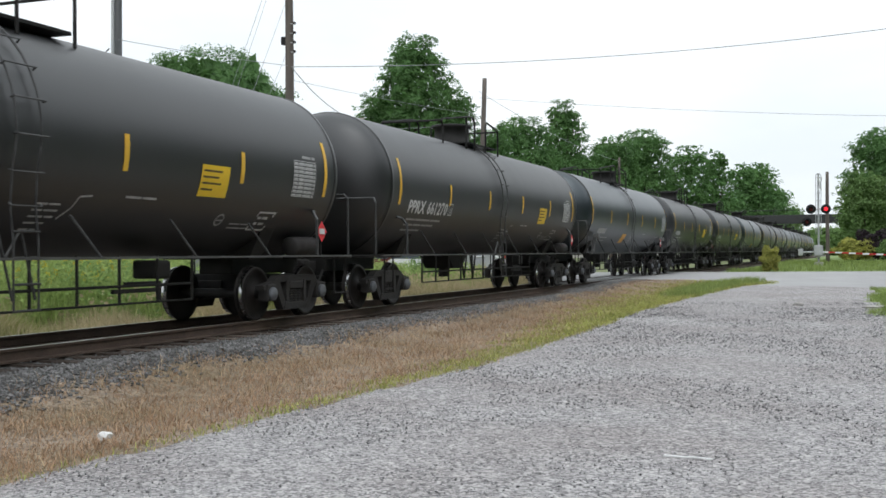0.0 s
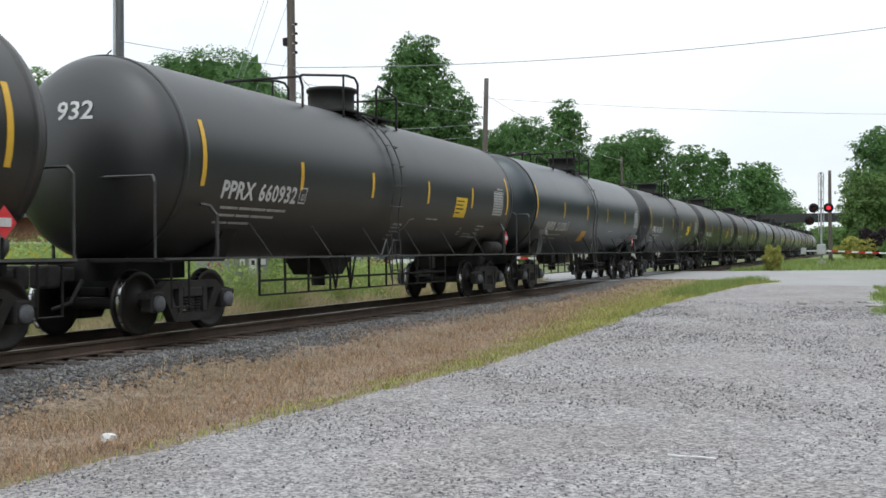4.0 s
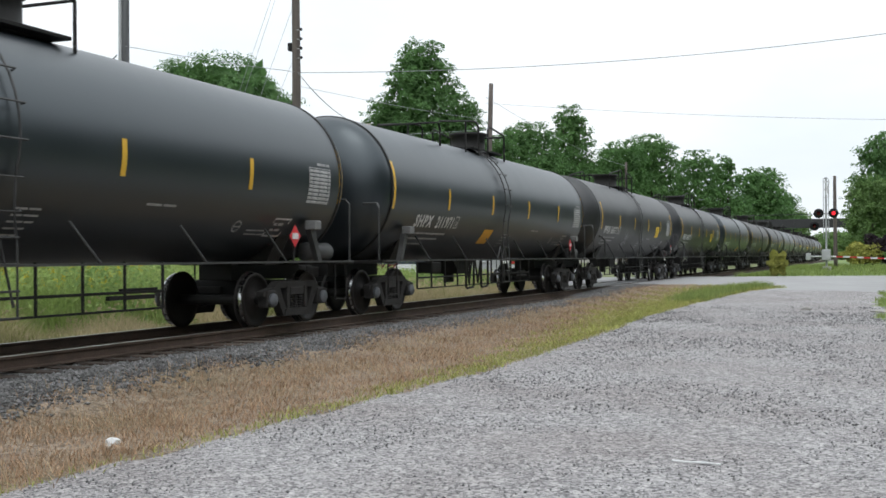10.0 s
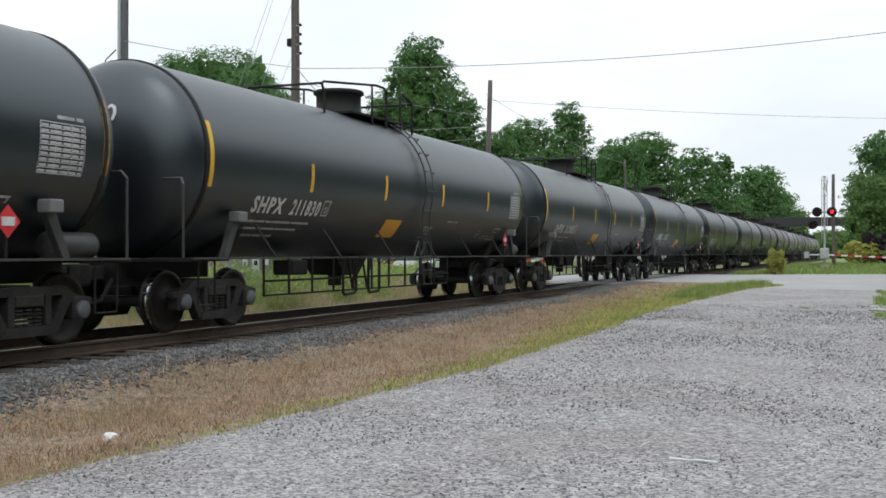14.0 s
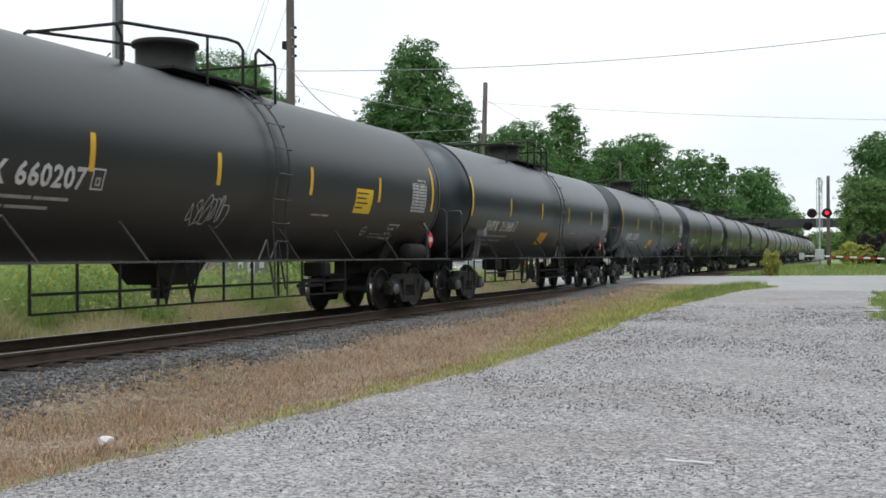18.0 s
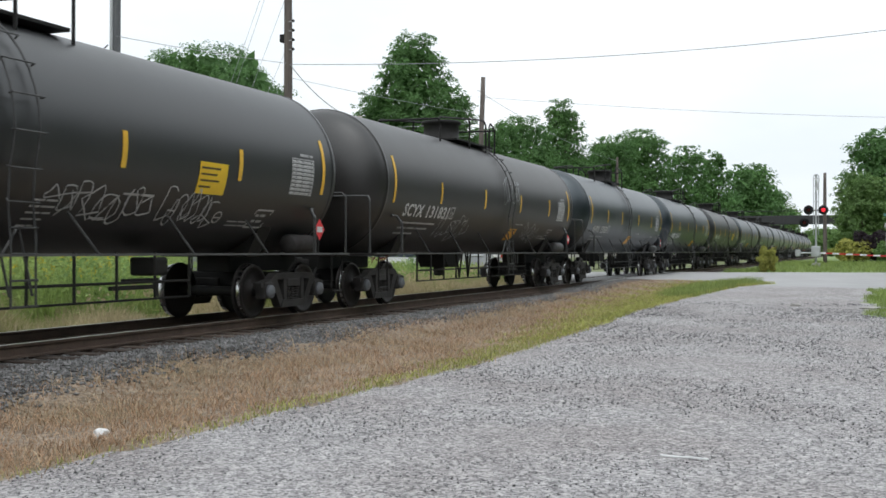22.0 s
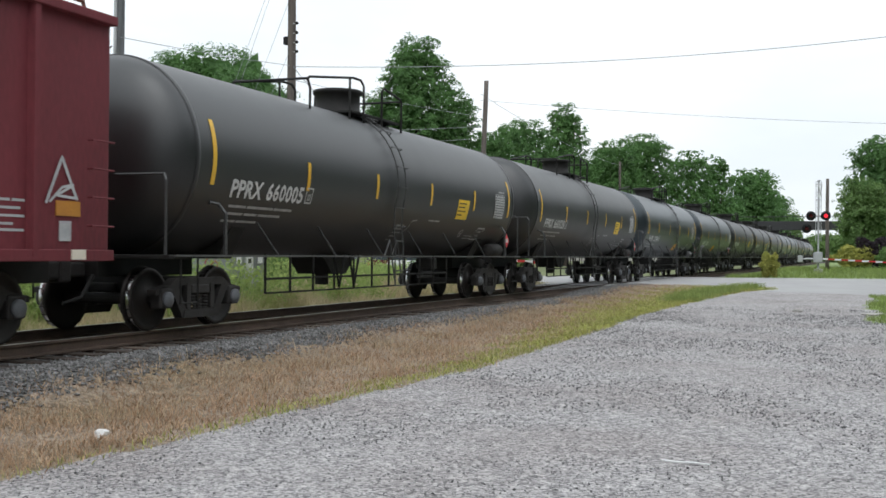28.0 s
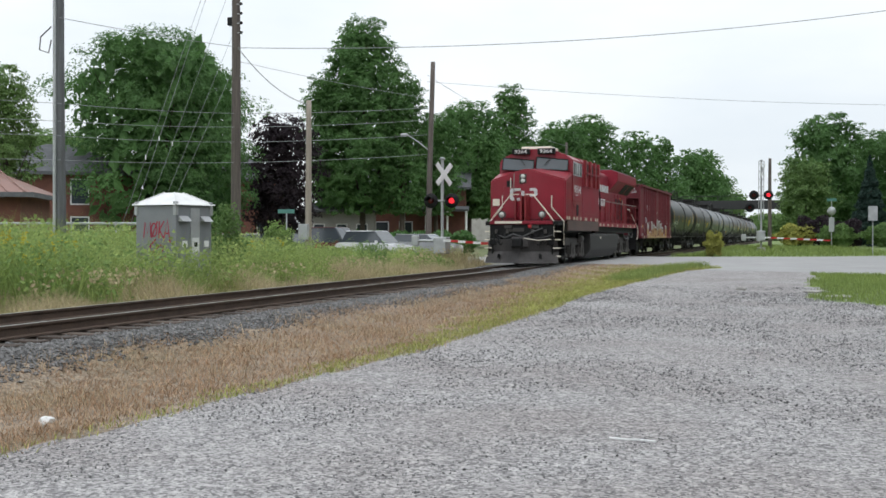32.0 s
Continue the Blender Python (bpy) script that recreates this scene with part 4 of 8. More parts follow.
def ribbon(pts, w):
    """A painted line along points (y, z) on the shell."""
    q = []
    for (ya, za), (yb, zb) in zip(pts[:-1], pts[1:]):
        d = Vector((yb - ya, zb - za)).normalized() * (w / 2)
        q.append([(ya + d.y, za - d.x), (yb + d.y, zb - d.x), (yb - d.y, zb + d.x), (ya - d.y, za + d.x)])
    return quads_on_tank(q)


def head_number(text, e):
    """Large digits on the tank's rounded end that faces -y."""
    bm = lettering(text, -0.22, 3.05, 0.26, 0.62, curved=False, x=0.0)
    for v in bm.verts:
        u, z = v.co.y, v.co.z
        rr = min(1.0, (u * u + (z - ZT) ** 2) / (RT * RT))
        v.co = (u, -e - 0.74 * math.sqrt(1 - rr) - 0.012, z)
    return bm


M_GREYBOX = mat("dusty_grey_box", (0.20, 0.20, 0.20), (0.12, 0.12, 0.12), rough=0.6, bump=0.05)
M_LADDER = mat("ladder_grey_black", (0.055, 0.055, 0.055), (0.028, 0.028, 0.028), rough=0.5, bump=0.05)
M_STENCIL = mat("white_print", (0.60, 0.60, 0.60), (0.42, 0.42, 0.42), rough=0.6, bump=0.03, scale=6)
M_SIDEBAR = mat("side_bar_grey", (0.10, 0.10, 0.10), (0.05, 0.05, 0.05), rough=0.5, bump=0.05)
M_DIRTPRINT = mat("dark_print", (0.10, 0.07, 0.02), (0.08, 0.05, 0.02), rough=0.6, bump=0)
M_TAG = mat("white_tag_paint", (0.50, 0.51, 0.52), (0.34, 0.35, 0.36), rough=0.7, bump=0)
M_TAGBLUE = mat("pale_blue_tag_paint", (0.30, 0.36, 0.44), (0.2, 0.25, 0.32), rough=0.7, bump=0)

# the train's order, from the far end to the wagon behind the locomotive: kind, number, tags (from, to, low, high, seed), fine shift along the track
FAR_KINDS = "SPPTYPRSPQUSPPRPSP"
# kind, number, scrawls (from, to, low, high, seed), place of the far end stripe
WAGONS = [
    ("P", "661270", (), 34.96), ("P", "660861", (), 17.29), ("P", "661396", (), -0.39), ("S", "211925", (), -17.47), ("P", "660932", (), -35.70),
    ("Y", "131939", (), -53.77), ("U", "223623", (), -71.30), ("P", "660759", (), -88.97), ("P", "660771", ((4.35, 5.10, 1.45, 2.20, 5),), -106.76),
    ("S", "211971", (), -123.91), ("S", "212037", (), -141.70), ("R", "211832", (), -159.40), ("R", "212002", (), -177.10), ("R", "211830", (), -194.85),
    ("R", "212046", (), -212.58), ("R", "211829", (), -230.40), ("R", "211848", (), -248.13), ("Q", "660207", ((5.2, 6.15, 1.60, 2.05, 9),), -266.16),
    ("U", "223463", (), -283.86), ("T", "223583", (), -301.47), ("Y", "131831", ((3.0, 5.0, 1.45, 1.95, 12), (7.3, 8.8, 2.4, 3.1, 14), (9.8, 11.3, 1.45, 1.95, 15)), -319.05),
    ("P", "660953", ((3.75, 5.65, 1.5, 2.05, 21), (7.4, 9.55, 1.5, 2.0, 22), (9.8, 11.15, 1.5, 2.0, 23)), -336.53), ("Q", "660680", ((4.05, 6.1, 1.45, 2.0, 31),), -354.15),
    ("R", "211893", ((4.1, 5.9, 1.5, 1.95, 41), (9.6, 12.4, 1.35, 2.0, 42)), -371.36), ("U", "223940", (), -389.45), ("P", "660028", (), -406.94), ("P", "660005", (), -424.48)]
MARK = {"P": "PPRX", "Q": "PPRX", "S": "SHPX", "R": "SHPX", "T": "SHPX", "U": "SHPX", "Y": "SCYX"}
TRAIN = []      # every vehicle with its place at the start


def build_wagons():
    proto = {k: build_tank(k) for k in KINDS}
    used = set()

    def place(kind, w):
        if kind in used:
            ob = copy_thing(proto[kind], pose(0, w, 0))
        else:
            ob = proto[kind]
            used.add(kind)
        TRAIN.append((ob, w))
        return ob

    ys = list(WAGONS)
    back = 34.96 + (KINDS["P"]["long"] - KINDS["P"]["seam"]) / 2
    for kind in FAR_KINDS:
        k = KINDS[kind]
        ys.append((kind, "", (), back + (k["long"] + k["seam"]) / 2))
        back += k["long"]
    obs = [place(kind, s - KINDS[kind]["seam"] / 2) for kind, num, tags, s in ys]
    for ob, (kind, num, tags, s) in zip(obs, ys):
        k = KINDS[kind]
        h = k["seam"] / 2
        a, wid, z, hh = k["text"]
        if num:
            code, rest = (0.41, 0.47) if kind in "PQY" else (0.44, 0.55)
            look_of = dict(bold=0.04 if kind in "PQY" else 0.055, space=1.08 if kind in "PQY" else 1.22)
            part("reporting_mark", lettering(MARK[kind], -h + a, z, hh, wid * code, k["shear"] * 0.3, **look_of), M_WHITE, ob, "white stencilled owner's code")
            part("wagon_number", lettering(num, -h + a + wid * rest, z, hh, wid * (1 - rest), k["shear"] * 0.3, **look_of), M_WHITE, ob, "white stencilled wagon number")
            ys0 = -h + a + wid + 0.10
            part("symbol_box", frame_lines(ys0, ys0 + 0.24, z + 0.0, z + 0.27, 0.024), M_STENCIL, ob)
            part("symbol_box", frame_lines(ys0 + 0.07, ys0 + 0.17, z + 0.05, z + 0.16, 0.03), M_DIM, ob)
            part("end_number", head_number(num[-3:], h + k["ext"]), M_WHITE, ob, "white digits on the tank end")
        else:
            part("reporting_mark", bars([(1.3,)], -h + a, z, 1, 0.2, RT), M_DIM, ob)
        for y0, y1, z0, z1, seed in tags:
            part("graffiti", scribble(seed, -h + y0, -h + y1, z0, z1, 8, 0.022), M_TAG, ob, "sprayed white scrawl")


build_wagons()


# ---- the box wagon behind the locomotive ----
def build_boxcar():
    L = 14.85
    car = thing("box_wagon", "oxide red ribbed goods wagon with sprayed graffiti along its lower side", "goods wagon", "wagons of the train")
    w = 1.50
    body = bmesh.new()
    add_box(body, -w, w, 0.68, L - 0.02, 1.06, 4.02, 0.01)
    part("body", body, M_BOXRED, car)
    part("near_end", boxm(-w + 0.02, w - 0.12, 0.56, 0.68, 1.06, 4.0), M_BOXRED, car)
    part("end_beam", boxm(-w + 0.06, w - 0.11, 0.06, 0.56, 3.30, 3.98, 0.02), M_BOXRED, car)
    for z in (1.10, 1.62, 2.12, 2.72):
        part("end_rib", boxm(-w + 0.06, w - 0.11, 0.12, 0.565, z, z + 0.10, 0.02), M_BOXRED, car)
    for s in (-1, 1):
        part("corner_post", boxm(s * (w - 0.05) - 0.06, s * (w - 0.05) + 0.06, 0.0, 1.3 if s > 0 else 0.7, 1.04, 4.05, 0.01), M_BOXRED, car)
    ribs = [1.30 + 0.868 * i for i in range(15) if i != 7]
    for y in ribs:
        for s in (-1, 1):
            part("side_rib", prism([(s * w, y - 0.075), (s * (w + 0.085), y - 0.045), (s * (w + 0.085), y + 0.045), (s * w, y + 0.075)], "z", 1.08, 4.0), M_BOXRED, car)
    for s in (-1, 1):
        part("top_chord", boxm(s * (w + 0.05) - 0.06, s * (w + 0.05) + 0.06, 0.0, L, 3.98, 4.10, 0.015), M_BOXRED, car)
        part("bottom_sill", boxm(s * (w + 0.03) - 0.05, s * (w + 0.03) + 0.05, 0.0, L, 1.02, 1.16, 0.01), M_BOXRED, car)
    rf = bmesh.new()
    add_prism(rf, [(-w - 0.02, 4.08), (w + 0.02, 4.08), (w - 0.1, 4.13), (0, 4.26), (-w + 0.1, 4.13)], "y", 0.02, L - 0.02)
    part("roof", rf, M_ROOFRUST, car)
    for i in range(10):
        y = 1.0 + i * 1.42
        part("roof_rib", prism([(-w + 0.1, 4.135), (w - 0.1, 4.135), (0, 4.285)], "y", y - 0.04, y + 0.04), M_ROOFRUST, car)
    sill = bmesh.new()
    add_box(sill, -0.4, 0.4, -0.2, L + 0.2, 0.72, 1.05, 0.02)
    part("centre_sill", sill, M_IRON, car)
    part("underframe", boxm(-1.25, 1.25, 3.3, L - 3.3, 0.80, 1.02, 0.02), M_UNDERRUST, car)
    for y in (4.6, 7.0, 9.6):
        part("hopper_gate", prism([(y - 0.5, 0.80), (y + 0.9, 0.80), (y + 0.7, 0.52), (y - 0.2, 0.52)], "x", -1.1, 1.1), M_UNDERRUST, car)
    for y in (1.2, 3.4, 5.9, 8.4, 10.9, 13.2):
        part("roof_hatch", boxm(-0.5, 0.9, y, y + 0.42, 4.17, 4.30, 0.04), M_ROOFRUST, car)
    part("roof_rail", polyrod([(1.3, L - 1.0, 4.12), (1.3, L - 0.9, 4.26), (1.3, L - 0.3, 4.26), (1.3, L - 0.25, 4.10)], 0.03), M_ROOFRUST, car)
    for y in (3.6, 7.4, 11.2):
        part("cross_bearer", boxm(-1.3, 1.3, y - 0.1, y + 0.1, 0.85, 1.055), M_IRON, car)
    part("brake_gear", rods([((0.8, 3.5, 0.62), (0.8, 11.0, 0.62)), ((0.9, 5.2, 1.0), (0.9, 5.2, 0.55)), ((0.9, 9.0, 1.0), (0.9, 9.0, 0.55))], 0.04), M_IRON, car)
    part("air_reservoir", moved(lathe([(0, -0.8), (0.22, -0.75), (0.27, -0.6), (0.27, 0.6), (0.22, 0.75), (0, 0.8)], "y", 16), 0.7, 5.6, 0.72), M_IRON, car)
    part("hopper_pocket", prism([(4.9, 0.98), (8.6, 0.98), (8.0, 0.55), (5.5, 0.55)], "x", -0.6, 0.6), M_IRON, car)
    for y in (2.05, L - 2.05):
        add_truck(car, y)
    for s, y in ((-1, -0.2), (1, L + 0.2)):
        part("coupler", boxm(-0.15, 0.15, min(y, y + s * 0.5), max(y, y + s * 0.5), 0.75, 1.0, 0.04), M_TRUCK, car)
    for z in (1.45, 1.8, 2.15, 2.5):
        part("grab_iron", polyrod([(w + 0.07, 0.15, z), (w + 0.14, 0.15, z), (w + 0.14, 0.62, z), (w + 0.07, 0.62, z)], 0.014), M_BOXRED, car)
        part("grab_iron", polyrod([(w + 0.07, L - 0.5, z), (w + 0.14, L - 0.5, z), (w + 0.14, L - 0.1, z), (w + 0.07, L - 0.1, z)], 0.014), M_BOXRED, car)
    part("end_ladder", rods([((1.1, 0.03, 1.1), (1.1, -0.03, 3.2)), ((1.5, 0.03, 1.1), (1.5, 0.03, 3.2))] + [((1.1, -0.03, z), (1.5, -0.03, z)) for z in (1.3, 1.7, 2.1, 2.5, 2.9)], 0.016), M_BOXRED, car)
    part("step", polyrod([(1.52, 0.15, 1.05), (1.52, 0.15, 0.5), (1.52, 0.55, 0.5), (1.52, 0.55, 1.05)], 0.02), M_IRON, car)
    x = w + 0.006
    # owner's letters as plain blocks, the number beneath
    for i, y in enumerate((2.36, 2.74, 3.20, 3.56)):
        part("owner_mark", boxm(x - 0.005, x, y, y + 0.17, 2.72, 2.98), M_WHITE, car, "white block lettering, one plain block each")
    for t, y in (("808", 2.30), ("268", 3.20)):
        part("wagon_number", lettering(t, y, 2.14, 0.24, 0.50, 0, False, x), M_WHITE, car)
    eb = bmesh.new()
    for x0_, z0_, n_ in ((0.86, 3.80, 4), (0.78, 3.62, 6)):
        for i in range(n_):
            add_box(eb, x0_ + 0.085 * i, x0_ + 0.085 * i + 0.06, 0.048, 0.058, z0_, z0_ + 0.12)
    tagged(part("end_print", eb, M_TAG, car), kind="stuff")
    part("small_print", bars([(0.75,), (0.7,)], 0.41, 1.24, 0.06, 0.035, 0, False, w + 0.016), M_TAG, car)
    part("orange_label", boxm(w, w + 0.02, 0.75, 1.08, 1.62, 1.83), M_GRAFORANGE, car)
    part("tan_label", boxm(w + 0.06, w + 0.09, 0.90, 1.14, 1.04, 1.16), M_PATCH, car)
    # graffiti: one band of bulging letters, tan below and grey above, with a white edge, over panels, ribs and sill alike
    CREST = [(2.40, 1.10), (2.42, 1.80), (2.60, 1.90), (2.95, 1.91), (3.00, 1.42), (3.10, 1.34), (3.44, 1.22), (3.70, 1.24), (3.76, 1.38), (4.12, 1.45), (4.24, 2.07),
             (4.45, 2.10), (4.65, 2.01), (4.99, 1.84), (5.50, 1.80), (5.85, 1.90), (6.00, 2.22), (6.18, 2.16), (6.34, 1.80), (6.47, 1.66), (6.77, 1.94), (7.14, 1.80),
             (7.28, 2.11), (7.48, 2.21), (7.73, 2.18), (7.89, 1.98), (8.27, 2.12), (8.44, 2.13), (8.62, 1.96), (8.98, 1.87), (9.35, 2.16), (9.55, 1.98), (9.96, 1.64),
             (10.22, 1.70), (10.33, 2.02), (10.51, 1.84), (10.54, 1.30), (10.92, 1.17), (11.11, 1.22), (11.36, 2.08), (11.74, 1.72), (11.76, 1.10)]

    def crest(y):
        for (ya, za), (yb, zb) in zip(CREST[:-1], CREST[1:]):
            if ya <= y <= yb:
                return za + (zb - za) * (y - ya) / (yb - ya)
        return 1.1

    def face_x(y, z=2.0):
        d = min(abs(y - q) for q in ribs)
        r_ = w + 0.085 * max(0.0, min(1.0, (0.075 - d) / 0.03))
        return max(r_, w + 0.08) if z < 1.165 else r_

    def strip(pts, half, lift):
        """A painted line that follows panels and ribs."""
        fine = []
        for a, b in zip(pts[:-1], pts[1:]):
            n = max(1, int(math.dist(a, b) / 0.03))
            fine += [(a[0] + (b[0] - a[0]) * k / n, a[1] + (b[1] - a[1]) * k / n) for k in range(n)]
        fine.append(pts[-1])
        g, prev = bmesh.new(), None
        for k, p in enumerate(fine):
            a, b = fine[max(0, k - 1)], fine[min(len(fine) - 1, k + 1)]
            d = Vector((b[0] - a[0], b[1] - a[1]))
            d = d.normalized() * half if d.length > 1e-6 else Vector((0, half))
            pair = [g.verts.new((face_x(p[0] + o * d.y, p[1]) + lift, p[0] + o * d.y, p[1] - o * d.x)) for o in (1, -1)]
            if prev:
                g.faces.new((prev[0], pair[0], pair[1], prev[1]))
            prev = pair
        return g

    ys = sorted({round(2.40 + 0.04 * k, 3) for k in range(235)} | {round(q + o, 3) for q in ribs for o in (-0.076, -0.045, 0.045, 0.076)} | {c[0] for c in CREST})
    ys = [y for y in ys if 2.40 <= y <= 11.76]
    bands = {"graffiti_fill": (bmesh.new(), M_TAN), "graffiti_upper": (bmesh.new(), M_GRAFGREY)}
    for y0, y1 in zip(ys[:-1], ys[1:]):
        t0, t1 = crest(y0), crest(y1)
        m0, m1 = [1.56 + 0.05 * math.sin(y * 2.3) + 0.03 * math.sin(y * 7) for y in (y0, y1)]
        sill_q = ((y0, 1.03), (y1, 1.03), (y1, min(t1, 1.158)), (y0, min(t0, 1.158)))
        low_q = ((y0, 1.165), (y1, 1.165), (y1, max(1.166, min(t1, m1))), (y0, max(1.166, min(t0, m0))))
        for nm, q in (("graffiti_fill", sill_q), ("graffiti_fill", low_q), ("graffiti_upper", ((y0, min(t0, m0)), (y1, min(t1, m1)), (y1, t1), (y0, t0)))):
            if nm == "graffiti_upper" and t0 <= m0 and t1 <= m1:
                continue
            g = bands[nm][0]
            on_sill = q is sill_q
            g.faces.new([g.verts.new((face_x(c, 1.1 if on_sill else 2.0) + 0.006, c, d)) for c, d in q])
    for nm, (g, m) in bands.items():
        bmesh.ops.remove_doubles(g, verts=g.verts[:], dist=0.0005)
        tagged(part(nm, g, m, car), kind="stuff")
    part("graffiti_edge", strip(CREST[1:-1], 0.030, 0.009), M_WHITE, car)
    part("graffiti_edge", strip([(2.50, 1.75), (2.60, 1.45), (2.55, 1.25), (2.90, 1.21), (3.35, 1.19)], 0.012, 0.009), M_WHITE, car)
    part("graffiti_edge", strip([(11.22, 1.25), (11.34, 1.85), (11.55, 1.75), (11.60, 1.2)], 0.014, 0.009), M_WHITE, car)
    r = random.Random(8)
    for k in range(17):
        y = 4.15 + 0.385 * k + r.uniform(-0.05, 0.05)
        a0, sx, sz = r.uniform(0, 6.3), r.uniform(0.16, 0.30), r.uniform(0.13, 0.22)
        arc = [(y + sx * math.cos(a0 + 0.35 * i), 1.36 + sz * math.sin(a0 + 0.35 * i)) for i in range(r.choice((8, 10, 12)))]
        part("graffiti_line", strip(arc, r.uniform(0.03, 0.06), 0.008), M_GRAFBROWN, car)
    for k in range(11):
        y = 4.45 + 0.56 * k
        a0 = r.uniform(0, 6.3)
        arc = [(y + 0.2 * math.cos(a0 + 0.4 * i), min(crest(y) - 0.16, 1.72) + 0.11 * math.sin(a0 + 0.4 * i)) for i in range(9)]
        part("graffiti_line", strip(arc, 0.022, 0.010), M_GRAFDARK if k % 3 else M_GRAFBROWN, car)
        part("graffiti_line", strip([(p + 0.03, q + 0.03) for p, q in arc[2:7]], 0.014, 0.012), M_WHITE, car)
    for y in (3.2, 5.9, 8.2, 9.8, 11.45):
        part("graffiti_patch", strip([(y, 1.24), (y + 0.18, 1.25), (y + 0.33, 1.24)], 0.045, 0.011), M_GRAFORANGE, car)
    # small tags: clumped strokes, some with a falling tail
    for sd, y0, y1, z0, z1, tail in ((206, 5.05, 5.42, 2.52, 2.88, 2.14), (207, 9.42, 9.80, 2.72, 3.18, 2.28), (301, 1.66, 2.10, 1.88, 2.22, 1.50), (302, 0.30, 0.72, 1.58, 1.84, 0), (305, 1.02, 1.42, 1.60, 1.80, 1.30), (303, 3.26, 3.80, 1.82, 2.04, 1.70), (304, 12.10, 12.58, 1.95, 2.22, 0)):
        g = scribble(sd, y0, y1, z0, z1, 5, 0.020, False, 0)
        for v in g.verts:
            v.co.x = face_x(v.co.y) + 0.008
        if y1 < 1.5:
            for v in g.verts:
                v.co.x = w + 0.016
        part("graffiti_scrawl", g, M_TAG, car)
        if tail:
            yt = y0 + 0.62 * (y1 - y0)
            g = strip([(yt - 0.1, z0), (yt + 0.05, z0 - 0.1), (yt - 0.02, z0 - 0.14), (yt + 0.04, tail)], 0.009, 0.017 if y1 < 1.5 else 0.008)
            part("graffiti_scrawl", g, M_TAG, car)
    part("graffiti_mark", strip([(13.68, 1.70), (13.80, 1.95), (13.95, 2.26), (14.06, 2.05), (14.22, 1.76)], 0.022, 0.018), M_TAG, car)
    part("graffiti_mark", strip([(13.74, 1.72), (13.95, 1.90), (14.16, 1.94), (13.86, 1.80), (14.18, 1.78)], 0.016, 0.020), M_TAG, car)
    part("orange_label", boxm(w, w + 0.018, 13.86, 14.28, 1.56, 1.74), M_GRAFORANGE, car)
    part("grey_patch", boxm(w, w + 0.016, 13.92, 14.12, 1.26, 1.50), M_TAG, car)
    part("tan_label", boxm(w + 0.08, w + 0.094, 14.05, 14.30, 1.04, 1.16), M_CREAM, car)
    part("data_panel", boxm(w, w + 0.014, 12.06, 12.50, 1.42, 1.80), M_LOCOBLACK, car, "small black data panel")
    part("panel_lines", bars([(0.3,), (0.3,), (0.3,)], 12.12, 1.72, 0.12, 0.02, 0, False, w + 0.016), M_TAG, car)
    part("small_print", bars([(0.2, 0.2), (0.36,), (0.42,), (0.25,)], 12.92, 1.70, 0.09, 0.03, 0, False, x), M_TAG, car)
    part("small_print", bars([(0.42,)], 12.92, 1.36, 0.09, 0.03, 0, False, x), M_TAG, car)
    part("small_print", bars([(0.4,)], 12.08, 1.30, 0.09, 0.05, 0, False, x), M_TAG, car)
    part("small_print", bars([(0.2, 0.3), (0.34,)], 7.18, 2.62, 0.08, 0.035, 0, False, x), M_TAG, car)
    part("small_print", bars([(0.45,)], 1.73, 1.33, 0.08, 0.03, 0, False, x), M_TAG, car)
    TRAIN.append((car, -455.97))
    return car


M_ROOFRUST = mat("rusty_roof", (0.22, 0.10, 0.07), (0.12, 0.06, 0.045), rough=0.8, scale=1.2, fine=14, bump=0.15)
M_UNDERRUST = mat("rusty_underframe", (0.035, 0.025, 0.023), (0.016, 0.012, 0.011), rough=0.8, scale=2, fine=20, bump=0.2)
M_TAN = mat("tan_spray_paint", (0.50, 0.32, 0.17), (0.40, 0.25, 0.13), rough=0.7, bump=0.02, scale=2)
M_GRAFGREY = mat("grey_spray_paint", (0.42, 0.40, 0.39), (0.27, 0.22, 0.19), rough=0.7, bump=0.02, scale=2)
M_GRAFORANGE = mat("faded_orange_paint", (0.50, 0.22, 0.03), (0.38, 0.16, 0.03), rough=0.7, bump=0.02)
M_GRAFDARK = mat("slate_spray_paint", (0.14, 0.14, 0.16), (0.10, 0.10, 0.115), rough=0.7, bump=0)
M_GRAFBROWN = mat("brown_spray_paint", (0.22, 0.09, 0.06), (0.16, 0.06, 0.04), rough=0.7, bump=0)
build_boxcar()


